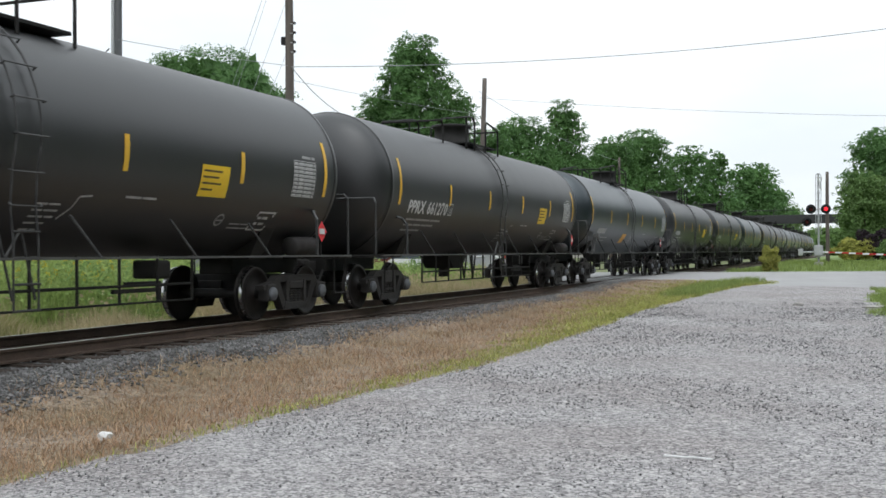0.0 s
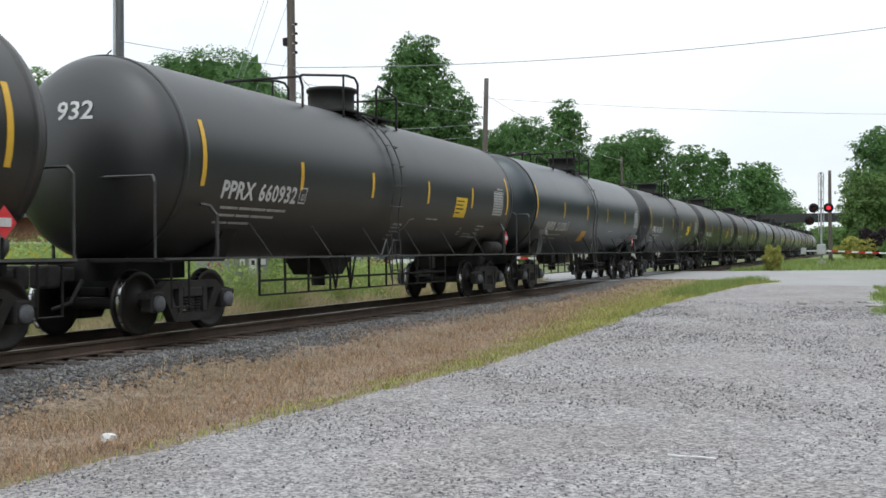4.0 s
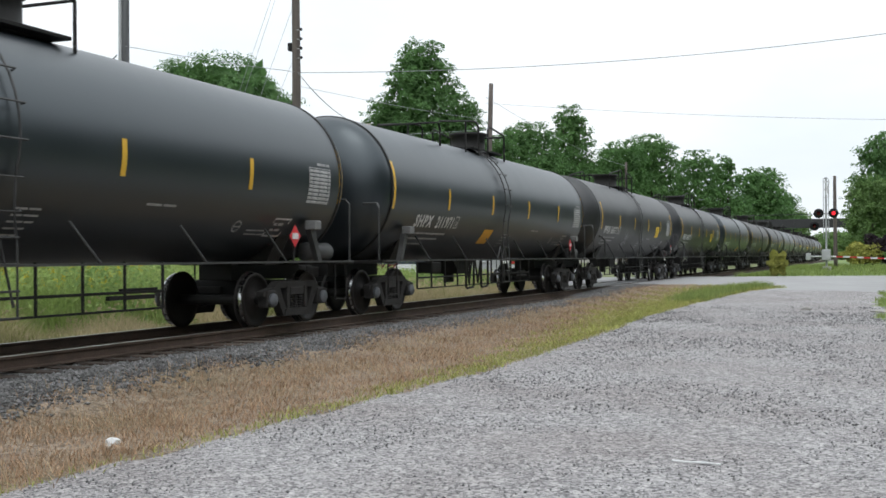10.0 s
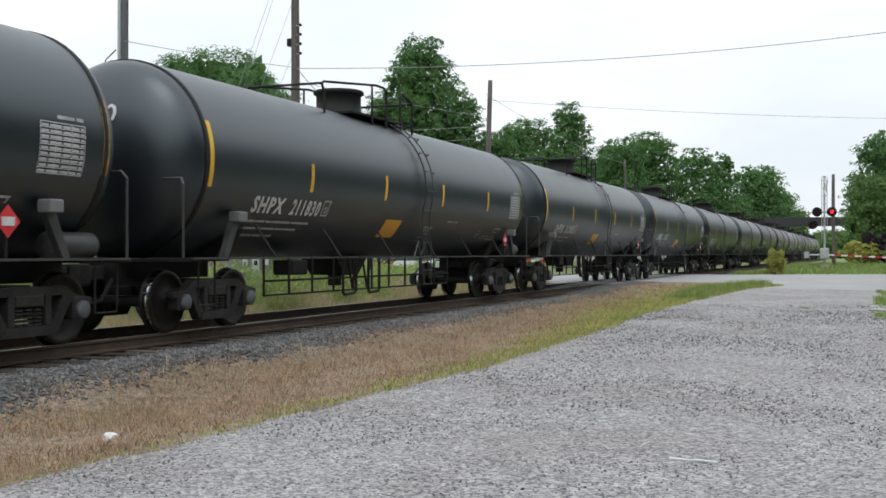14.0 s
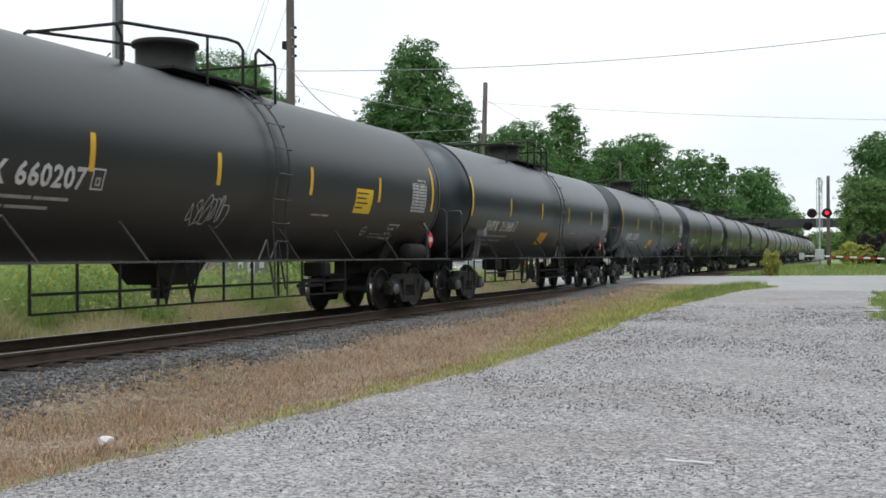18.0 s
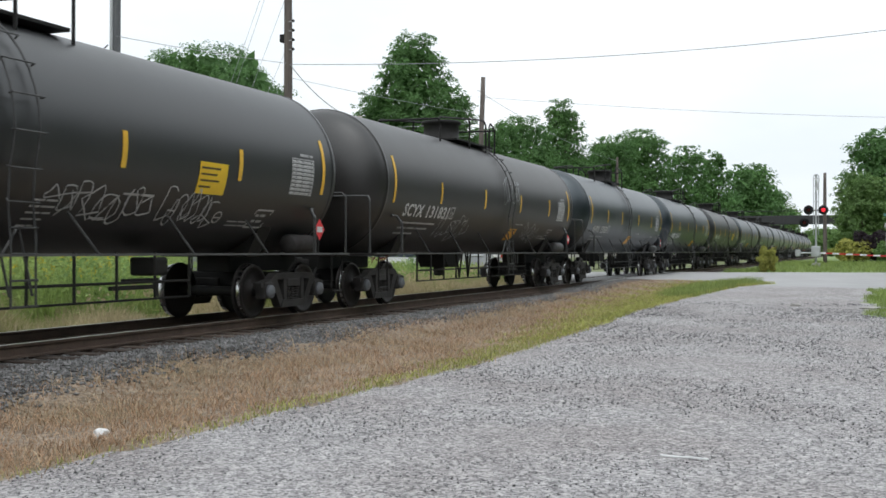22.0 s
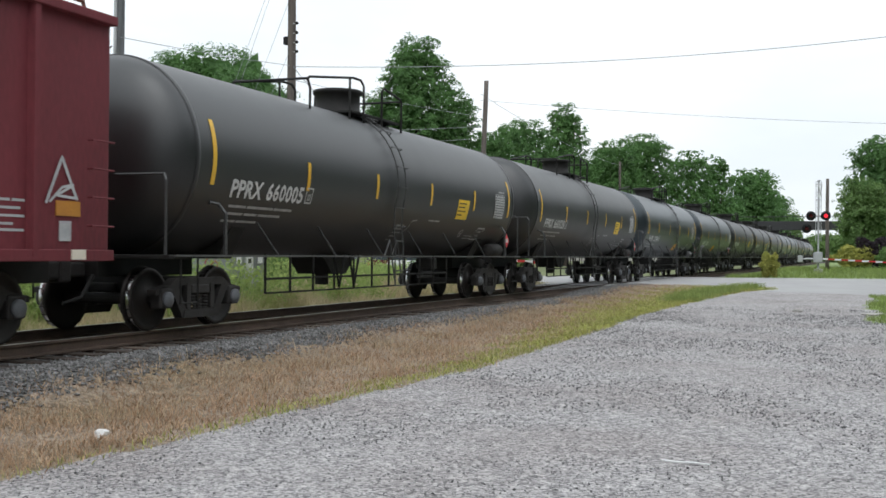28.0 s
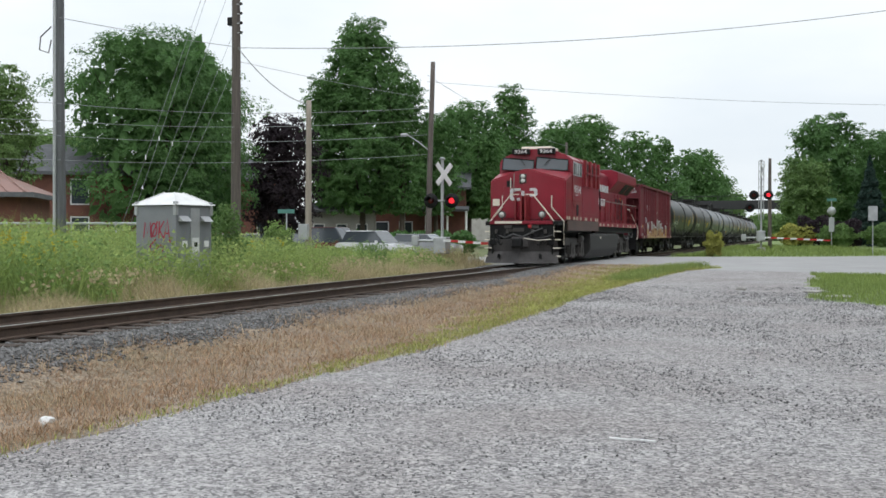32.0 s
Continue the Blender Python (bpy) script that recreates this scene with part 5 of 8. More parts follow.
# ---- the locomotive: y = 0 is its nose, which faces the camera ----
def build_loco():
    lo = thing("locomotive", "red diesel freight locomotive with black pilot and white nose handrails", "locomotive")
    W = 1.53
    # nose: a blunt wedge with a folded top
    bm = bmesh.new()
    f = [(-W, 0.0), (-0.16, -0.24), (0.16, -0.24), (W, 0.0)]
    zt = [3.36, 3.78, 3.78, 3.36]
    lowv = [bm.verts.new((x, y, 1.76)) for x, y in f]
    topv = [bm.verts.new((x, y, z)) for (x, y), z in zip(f, zt)]
    backv = [bm.verts.new((x, 1.22, z)) for x, z in ((-W, 3.70), (-0.16, 3.88), (0.16, 3.88), (W, 3.70))]
    backl = [bm.verts.new((x, 1.22, 1.76)) for x in (-W, W)]
    for i in range(3):
        bm.faces.new((lowv[i], lowv[i + 1], topv[i + 1], topv[i]))
        bm.faces.new((topv[i], topv[i + 1], backv[i + 1], backv[i]))
    bm.faces.new((lowv[3], backl[1], backv[3], topv[3]))
    bm.faces.new((backl[0], lowv[0], topv[0], backv[0]))
    bm.faces.new((*lowv[::-1], *backl))
    bmesh.ops.recalc_face_normals(bm, faces=bm.faces[:])
    bmesh.ops.bevel(bm, geom=[e for e in bm.edges if len(e.link_faces) == 2], offset=0.05, segments=2, affect="EDGES")
    nose = part("nose", bm, M_RED, lo)
    # cab
    cab = bmesh.new()
    prof = [(-W, 1.76), (W, 1.76), (W, 4.22), (1.28, 4.42), (0.55, 4.70), (-0.55, 4.70), (-1.28, 4.42), (-W, 4.22)]
    add_prism(cab, prof, "y", 1.2, 3.35)
    for v in cab.verts:
        if v.co.y < 1.3 and v.co.z > 4.0:
            v.co.y += 0.22
    bmesh.ops.bevel(cab, geom=cab.edges[:], offset=0.04, segments=2, affect="EDGES")
    cabo = part("cab", cab, M_RED, lo)
    part("roof_hatch", boxm(-0.75, 0.55, 1.9, 3.2, 4.69, 4.84, 0.05), M_CREAM, cabo, "pale roof hatch")
    for s in (-1, 1):
        x0, x1 = (0.05, 1.36) if s > 0 else (-1.36, -0.05)
        m = pose(0, 1.19, 0)
        gl = bmesh.new()
        add_prism(gl, [(x0, 3.86), (x1, 3.78), (x1, 4.22), (x0, 4.36)], "y", 0.0, 0.03)
        for v in gl.verts:
            v.co.y += 1.17 + max(0, (v.co.z - 3.9)) * 0.42
        pane = part("windscreen", gl, M_GLASS, cabo, "dark windscreen with rounded frame")
        fr = bmesh.new()
        pts = [(x0, 3.86), (x1, 3.78), (x1, 4.22), (x0, 4.36)]
        for i in range(4):
            a, b = pts[i], pts[(i + 1) % 4]
            ya, yb = 1.165 + max(0, a[1] - 3.9) * 0.42, 1.165 + max(0, b[1] - 3.9) * 0.42
            add_rod(fr, (a[0], ya, a[1]), (b[0], yb, b[1]), 0.022, 6)
        part("windscreen_frame", fr, M_LOCOBLACK, pane)
        part("wiper", rods([((s * 0.62, 1.30, 4.28), (s * 0.40, 1.16, 4.02))], 0.014), M_LOCOBLACK, cabo)
        bx = 0.10 if s > 0 else -0.95
        nb = part("number_board", boxm(bx, bx + 0.72, 1.20, 1.42, 4.47, 4.70, 0.02), M_LOCOBLACK, cabo, "black number board with white digits")
        tx = lettering("9364", 0, 0, 0.145, 0.52, 0, False, 0.0)
        for v in tx.verts:
            v.co = (bx + 0.10 + v.co.y, 1.195, 4.515 + v.co.z)
        part("digits", tx, M_WHITE, nb)
        # side windows
        for y0, y1 in ((1.48, 1.85), (1.90, 2.62), (2.75, 3.15)):
            wn_ = part("side_window", boxm(s * W - 0.02, s * W + 0.012, y0, y1, 3.62, 4.14), M_GLASS, cabo)
            wf = bmesh.new()
            for a, b in (((y0, 3.62), (y1, 3.62)), ((y1, 3.62), (y1, 4.14)), ((y1, 4.14), (y0, 4.14)), ((y0, 4.14), (y0, 3.62))):
                add_rod(wf, (s * W + 0.012, a[0], a[1]), (s * W + 0.012, b[0], b[1]), 0.02, 6)
            part("window_frame", wf, M_GALV, wn_)
    part("mirror", boxm(W + 0.04, W + 0.09, 1.83, 2.08, 3.66, 4.12, 0.015), M_GALV, cabo)
    # wide equipment body behind the cab
    body = bmesh.new()
    prof = [(-W, 1.76), (W, 1.76), (W, 4.24), (1.30, 4.44), (-1.30, 4.44), (-W, 4.24)]
    add_prism(body, prof, "y", 3.34, 7.2)
    bmesh.ops.bevel(body, geom=body.edges[:], offset=0.03, segments=2, affect="EDGES")
    eq = part("equipment_body", body, M_DIRTRED, lo)
    for s in (-1, 1):
        part("side_skirt", boxm(s * (W - 0.03) - 0.035, s * (W - 0.03) + 0.035, 0.5, 7.2, 1.36, 1.78, 0.01), M_SKIRT, lo, "dust-covered side skirt")
        for y in (3.65, 4.75, 5.85, 6.75):
            part("blower_strut", prism([(y, 3.25), (y + 0.26, 3.25), (y + 0.26, 4.36), (y, 4.36)], "x", s * W - 0.01 if s > 0 else -W - 0.10, s * W + 0.10 if s > 0 else -W + 0.01), M_STRUTRED, eq)
        for y in (4.05, 5.15, 6.2):
            gr = part("grille", boxm(s * W - 0.02, s * W + 0.01, y, y + 0.6, 3.74, 4.22), M_LOCOBLACK, eq, "black cooling grille")
            for k in range(6):
                part("slat", boxm(s * W + 0.008, s * W + 0.022, y, y + 0.6, 3.77 + 0.075 * k, 3.795 + 0.075 * k), M_LOCOGREY, gr)
        part("side_pipe", rods([((s * (W + 0.12), 3.7, 3.80), (s * (W + 0.12), 7.2, 3.80))], 0.03), M_DIRTRED, eq)
        part("louvre", boxm(s * W - 0.01, s * W + 0.012, 2.12, 2.52, 1.98, 2.42), M_LOCOBLACK, cabo)
        part("door_line", boxm(s * W - 0.01, s * W + 0.012, 1.3, 3.3, 2.56, 2.59), M_STRUTRED, cabo)
        part("door_line", boxm(s * W - 0.01, s * W + 0.012, 3.6, 6.3, 2.08, 2.11), M_STRUTRED, eq)
        for y in (0.15, 0.55, 1.5, 2.1, 2.9, 3.9, 4.15, 5.2, 6.3, 6.7):
            part("reflective_patch", boxm(s * W - 0.01, s * W + 0.015, y, y + 0.26, 1.80, 1.93), M_PATCH, lo)
    part("side_number", lettering("9364", 1.62, 2.92, 0.30, 1.36, 0, False, W + 0.012), M_WHITE, cabo, "white cab number")
    part("small_print", bars([(0.25, 0.2)], 1.9, 2.80, 1, 0.04, 0, False, W + 0.012), M_WHITE, cabo)
    # long hood
    hw = 1.02
    hood = bmesh.new()
    add_prism(hood, [(-hw, 1.72), (hw, 1.72), (hw, 4.12), (0.8, 4.30), (-0.8, 4.30), (-hw, 4.12)], "y", 7.2, 18.55)
    bmesh.ops.bevel(hood, geom=hood.edges[:], offset=0.04, segments=2, affect="EDGES")
    ho = part("long_hood", hood, M_DIRTRED, lo)
    for i in range(11):
        y = 7.6 + i * 1.0
        for s in (-1, 1):
            part("hood_door", boxm(s * hw - 0.01, s * hw + 0.018, y, y + 0.9, 1.9, 3.05 if i < 7 else 3.3, 0.006), M_DIRTRED, ho)
    for y, wd in ((14.78, 0.31), (15.28, 0.16), (15.75, 0.32), (16.24, 0.16), (16.66, 0.31)):
        for s in (-1, 1):
            part("hood_louvre", boxm(s * hw - 0.01, s * hw + 0.028, y, y + wd, 1.98, 3.08), M_LOCOBLACK, ho)
    # the owner's name as plain blocks, one for each letter
    for row, (y, n, z, w2) in enumerate(((8.75, 8, 3.30, 0.50), (8.75, 7, 2.62, 0.44))):
        for i in range(n):
            hh = 0.42 if i == 0 else 0.34
            blk = frame_block(y + i * w2, w2 * 0.74, z - (hh - 0.34), hh, hw + 0.022)
            part("name_block", blk, M_WHITE, ho, "white block lettering, one plain block each")
    # radiator overhang
    RAD0 = 12.7
    rad = bmesh.new()
    add_prism(rad, [(-1.5, 3.92), (-1.02, 3.36), (1.02, 3.36), (1.5, 3.92), (1.5, 4.36), (1.2, 4.46), (-1.2, 4.46), (-1.5, 4.36)], "y", RAD0, 19.03)
    bmesh.ops.bevel(rad, geom=rad.edges[:], offset=0.02, segments=1, affect="EDGES")
    ra = part("radiator_overhang", rad, M_DIRTRED, lo)
    part("radiator_roof", boxm(-1.15, 1.15, RAD0 + 0.2, 18.8, 4.455, 4.52, 0.02), M_PIPE, ra)
    for y in (15.6, 17.2):
        part("radiator_louvre", prism([(1.05, 3.385), (1.45, 3.85), (1.43, 3.87), (1.03, 3.40)], "y", y, y + 1.4), M_LOCOBLACK, ra)
    # walkway, its handrail and posts
    for s in (-1, 1):
        part("walkway", boxm(s * 1.27 - 0.26, s * 1.27 + 0.26, 7.2, 18.8, 1.66, 1.76, 0.01), M_LOCOBLACK, lo)
        part("walkway_edge", boxm(s * 1.53 - 0.012, s * 1.53 + 0.012, 7.2, 18.8, 1.58, 1.80), M_DIRTRED, lo)
        part("handrail", rods([((s * 1.5, 7.1, 2.78), (s * 1.5, 19.05, 2.78))], 0.024), M_LOCOBLACK if s < 0 else M_SIDERAIL, lo)
        for y in (7.75, 9.2, 10.69, 12.12, 13.25, 14.4, 15.54, 17.1, 18.7):
            part("handrail_post", rods([((s * 1.5, y, 1.7), (s * 1.5, y, 2.78))], 0.03), M_STRUTRED, lo)
        for y in (7.45, 8.3, 9.5, 10.73, 12.27, 14.12, 15.64, 16.57, 17.92):
            part("reflective_patch", boxm(s * 1.545 - 0.006, s * 1.545 + 0.006, y, y + 0.34, 1.60, 1.72), M_PATCH, lo)
        part("rear_lamp", boxm(s * hw - 0.01, s * hw + 0.03, 16.30, 16.40, 3.02, 3.16, 0.01), M_ORANGE, lo)
        part("rear_notice", boxm(s * hw - 0.01, s * hw + 0.024, 17.05, 17.22, 2.78, 3.06), M_PATCH, lo)
        part("rear_door", boxm(s * hw - 0.01, s * hw + 0.022, 17.02, 17.98, 1.88, 3.18, 0.006), M_DIRTRED, lo)
        part("rear_handrail", polyrod([(s * 0.95, 18.75, 2.62), (s * 1.15, 18.85, 2.62), (s * 1.3, 19.1, 2.2), (s * 1.5, 19.75, 1.62), (s * 1.5, 19.75, 1.14), (s * 1.5, 19.3, 0.95)], 0.022), M_CREAM, lo)
        st = bmesh.new()
        for z in (0.5, 0.85, 1.2, 1.5):
            add_box(st, s * 1.33 - 0.2, s * 1.33 + 0.2, 18.95, 19.5, z - 0.02, z + 0.02)
        add_box(st, s * 1.33 - 0.22, s * 1.33 + 0.22, 18.86, 18.94, 0.4, 1.7)
        part("rear_steps", st, M_LOCOBLACK, lo)
        part("antenna_cable", polyrod([(s * 1.45, 7.2, 4.35), (s * 1.48, 7.5, 3.6), (s * 1.5, 7.7, 2.9), (s * 1.5, 7.75, 2.3)], 0.03), M_LOCOBLACK, lo)
    part("rear_platform", boxm(-1.5, 1.5, 18.5, 19.2, 1.6, 1.72, 0.01), M_LOCOBLACK, lo)
    part("exhaust_stack", boxm(-0.4, 0.4, 10.0, 10.9, 4.28, 4.48, 0.03), M_LOCOBLACK, ho)
    for s in (-1, 1):
        # black filler added under the walkway, standing in for the deep shade there
        part("side_duct", boxm(s * 1.28 - 0.09, s * 1.28 + 0.09, 7.3, 18.7, 1.30, 1.60, 0.02), M_LOCOBLACK, lo)
        part("hanging_cable", polyrod([(s * 1.40, 15.0, 1.30), (s * 1.42, 15.6, 1.02), (s * 1.42, 16.4, 1.0), (s * 1.40, 17.0, 1.32), (s * 1.42, 17.5, 1.1), (s * 1.42, 18.0, 1.08), (s * 1.40, 18.4, 1.3)], 0.022), M_PIPE, lo)
    # underframe and fuel tank
    part("underframe", boxm(-1.2, 1.2, -0.6, 19.4, 1.30, 1.66, 0.02), M_LOCOBLACK, lo)
    ft = bmesh.new()
    add_prism(ft, [(-1.42, 1.26), (1.42, 1.26), (1.46, 1.18), (1.46, 0.55), (1.15, 0.16), (-1.15, 0.16), (-1.46, 0.55), (-1.46, 1.18)], "y", 5.55, 12.95)
    bmesh.ops.bevel(ft, geom=ft.edges[:], offset=0.03, segments=2, affect="EDGES")
    part("fuel_tank", ft, M_FUEL, lo, "long dusty grey fuel tank")
    for s in (-1, 1):
        part("air_tank", moved(lathe([(0, -0.5), (0.2, -0.47), (0.24, -0.38), (0.24, 0.38), (0.2, 0.47), (0, 0.5)], "y", 16), s * 1.15, 13.6, 1.05), M_LOCOGREY, lo)
        part("filler_cap", boxm(s * 1.47 - 0.015, s * 1.47 + 0.015, 8.0, 8.16, 1.02, 1.12), M_CREAM, lo)
    for yc in (3.05, 15.75):
        tr = part("bogie", loco_frame(), M_LOCOGREY, lo, "dusty three-axle bogie")
        tr.matrix_basis = pose(0, yc, 0)
        part("bolster", boxm(-0.9, 0.9, -2.6, 2.6, 0.80, 1.28, 0.02), M_LOCOBLACK, tr)
        for k in (-1, 0, 1):
            part("traction_motor", boxm(-0.62, 0.62, 2.0 * k - 0.62, 2.0 * k + 0.42, 0.22, 0.84, 0.05), M_LOCOBLACK, tr)
            part("axle", rods([((-1.0, 0, 0), (1.0, 0, 0))], 0.1, 12), M_IRON, tr).matrix_basis = pose(0, 2.0 * k, 0.52)
            for q in (-1, 1):
                wl_ = part("wheel", ME_WHEEL_L, None, tr)
                wl_.matrix_basis = pose(q * 0.755, 2.0 * k, 0.53, 0, 0, 0 if q > 0 else 180)
                part("axle_box", lathe_at([(0.0, 0.12), (0.13, 0.12), (0.17, 0.08), (0.17, 0.0), (0, 0)], q, 2.0 * k), M_LOCOGREY, tr)
        for q in (-1, 1):
            part("brake_cylinder", moved(lathe([(0, -0.3), (0.15, -0.28), (0.17, -0.2), (0.17, 0.2), (0.15, 0.28), (0, 0.3)], "y", 14), q * 1.22, 1.3, 1.02), M_LOCOGREY, tr)
    # front platform, pilot, coupler
    part("front_platform", boxm(-1.45, 1.45, -1.0, 0.3, 1.56, 1.72, 0.02), M_LOCOBLACK, lo)
    part("anticlimber", boxm(-1.25, 1.25, -1.08, -0.95, 1.60, 1.74, 0.02), M_DIRTRED, lo)
    part("front_stripe", boxm(-1.05, 0.05, -1.095, -1.075, 1.63, 1.72), M_CREAM, lo)
    part("end_plate", boxm(-1.28, 1.28, -0.98, -0.88, 0.80, 1.60, 0.02), M_LOCOBLACK, lo)
    pl = bmesh.new()
    sec = [(-1.42, -0.85), (-0.7, -1.22), (0.0, -1.36), (0.7, -1.22), (1.42, -0.85)]
    lo_ = [pl.verts.new((x * 1.02, y - 0.22, 0.10)) for x, y in sec]
    md = [pl.verts.new((x, y + 0.16, 0.55)) for x, y in sec]
    up = [pl.verts.new((x * 0.97, y + 0.02, 1.02)) for x, y in sec]
    for i in range(4):
        pl.faces.new((lo_[i], lo_[i + 1], md[i + 1], md[i]))
        pl.faces.new((md[i], md[i + 1], up[i + 1], up[i]))
    bmesh.ops.solidify(pl, geom=pl.faces[:], thickness=0.05)
    part("snow_plough", pl, M_PLOUGH, lo, "dusty dark grey curved snow plough")
    front_hoses(lo)
    cpl = bmesh.new()
    add_box(cpl, -0.14, 0.14, -1.6, -0.9, 0.78, 1.0, 0.04)
    add_box(cpl, -0.2, 0.2, -1.75, -1.5, 0.72, 1.06, 0.05)
    part("coupler", cpl, M_LOCOBLACK, lo)
    part("rear_coupler", boxm(-0.15, 0.15, 19.6, 20.4, 0.78, 1.0, 0.04), M_LOCOBLACK, lo)
    part("brake_hose", polyrod([(-0.9, -1.02, 1.18), (-0.6, -1.25, 1.08), (-0.25, -1.28, 1.22), (0.1, -1.28, 1.12), (0.5, -1.22, 1.3), (0.85, -1.05, 1.45)], 0.03), M_PIPE, lo)
    part("uncoupling_lever", polyrod([(-1.35, -1.05, 1.05), (-0.8, -1.12, 1.0), (-0.3, -1.15, 1.02), (0.3, -1.15, 1.02), (0.9, -1.12, 1.1), (1.3, -1.05, 1.2)], 0.02), M_PIPE, lo)
    part("hose_bracket", boxm(-0.5, 0.1, -1.0, -0.98, 1.32, 1.46), M_LOCOGREY, lo)
    part("glad_hand", lathe_front([(0, 0.03), (0.08, 0.03), (0.09, 0), (0, 0)], 0.35, -1.01, 1.53), M_DIAMOND, lo)
    for s in (-1, 1):
        dl = part("ditch_light", lathe_front([(0.0, 0.02), (0.11, 0.02), (0.145, 0.05), (0.15, 0.0), (0.13, -0.16), (0, -0.18)], s * 0.80, -0.92, 1.98), M_PIPE, lo, "round ditch light on the front platform")
        part("lens", lathe_front([(0.0, 0.03), (0.105, 0.024), (0.0, 0.0)], s * 0.80, -0.93, 1.98), M_LAMP, dl)
        part("light_stand", rods([((s * 0.80, -0.9, 1.7), (s * 0.80, -0.9, 1.85))], 0.04), M_LOCOBLACK, lo)
        # white nose handrails
        part("nose_handrail", polyrod([(s * 0.12, -0.9, 2.76), (s * 0.45, -0.92, 2.76), (s * 0.52, -0.95, 2.66), (s * 1.12, -0.95, 1.92), (s * 1.27, -0.95, 1.70), (s * 1.27, -0.95, 1.12), (s * 1.1, -0.95, 1.02)], 0.024), M_CREAM, lo, "white tubular nose handrail")
        part("step_handrail", polyrod([(s * 1.0, -0.12, 2.74), (s * 1.0, -0.14, 2.28), (s * 1.50, -0.16, 1.72), (s * 1.50, -0.16, 0.80)], 0.022), M_CREAM, lo, "white tubular step handrail")
        sb = bmesh.new()
        add_box(sb, s * 1.38 - 0.14, s * 1.38 + 0.14, -0.12, -0.08, 0.35, 1.6)
        add_box(sb, s * 1.2 - 0.02, s * 1.2 + 0.02, -0.9, -0.1, 0.3, 1.6)
        part("step_well", sb, M_LOCOBLACK, lo)
        for z in (0.36, 0.68, 1.0, 1.32):
            tr_ = part("step_tread", boxm(s * 1.36 - 0.16, s * 1.36 + 0.16, -0.85, -0.15, z - 0.02, z + 0.02), M_LOCOBLACK, lo)
            part("tread_edge", boxm(s * 1.36 - 0.16, s * 1.36 + 0.16, -0.87, -0.85, z - 0.02, z + 0.025), M_CREAM, tr_)
    # nose furniture
    part("nose_door", boxm(-0.92, -0.42, -0.20, -0.10, 1.85, 3.1, 0.02), M_RED, nose)
    for x in (-0.42, -0.05, 0.12):
        part("door_post", boxm(x - 0.035, x + 0.035, -0.9 if x > -0.3 else -0.34, -0.24, 1.76, 2.72, 0.01), M_STRUTRED, nose)
    hl = part("headlight_box", boxm(-0.28, 0.02, -0.27, -0.20, 3.22, 3.60, 0.04), M_LOCOGREY, nose, "twin headlight in a grey housing")
    for z in (3.32, 3.50):
        part("headlight", lathe_front([(0.0, 0.03), (0.075, 0.02), (0.085, 0.0), (0, 0)], -0.13, -0.272, z), M_LAMP, hl)
    part("nose_vent", boxm(-0.80, -0.58, -0.215, -0.15, 3.1, 3.34), M_LOCOBLACK, nose)
    part("flag_pole", rods([((-0.62, -0.28, 3.02), (-0.62, -0.28, 3.45))], 0.018), M_CREAM, nose)
    part("safety_chain", polyrod([(-0.42, -0.5, 3.6), (-0.40, -0.6, 3.3), (-0.40, -0.7, 3.0), (-0.3, -0.85, 2.85)], 0.022), M_SIDERAIL, nose)
    part("emblem", logo_c(), M_WHITE, nose, "white block emblem")
    part("emblem", logo_p(), M_WHITE, nose, "white block emblem")
    part("side_badge", boxm(-1.40, -1.12, -0.115, -0.09, 2.35, 2.62), M_CREAM, nose)
    TRAIN.append((lo, -476.7))
    return lo


def frame_block(y, w, z, h, x):
    bm = bmesh.new()
    add_box(bm, x - 0.006, x, y, y + w, z, z + h)
    return bm


def lathe_at(profile, q, y):
    bm = lathe(profile, "x", 16)
    if q < 0:
        bmesh.ops.scale(bm, vec=(-1, 1, 1), verts=bm.verts[:])
        bmesh.ops.reverse_faces(bm, faces=bm.faces[:])
    return moved(bm, q * 1.12, y, 0.53)


def lathe_front(profile, x, y, z):
    """A round fitting that faces the front (-y)."""
    bm = lathe(profile, "y", 20)
    bmesh.ops.scale(bm, vec=(1, -1, 1), verts=bm.verts[:])
    bmesh.ops.reverse_faces(bm, faces=bm.faces[:])
    return moved(bm, x, y, z)


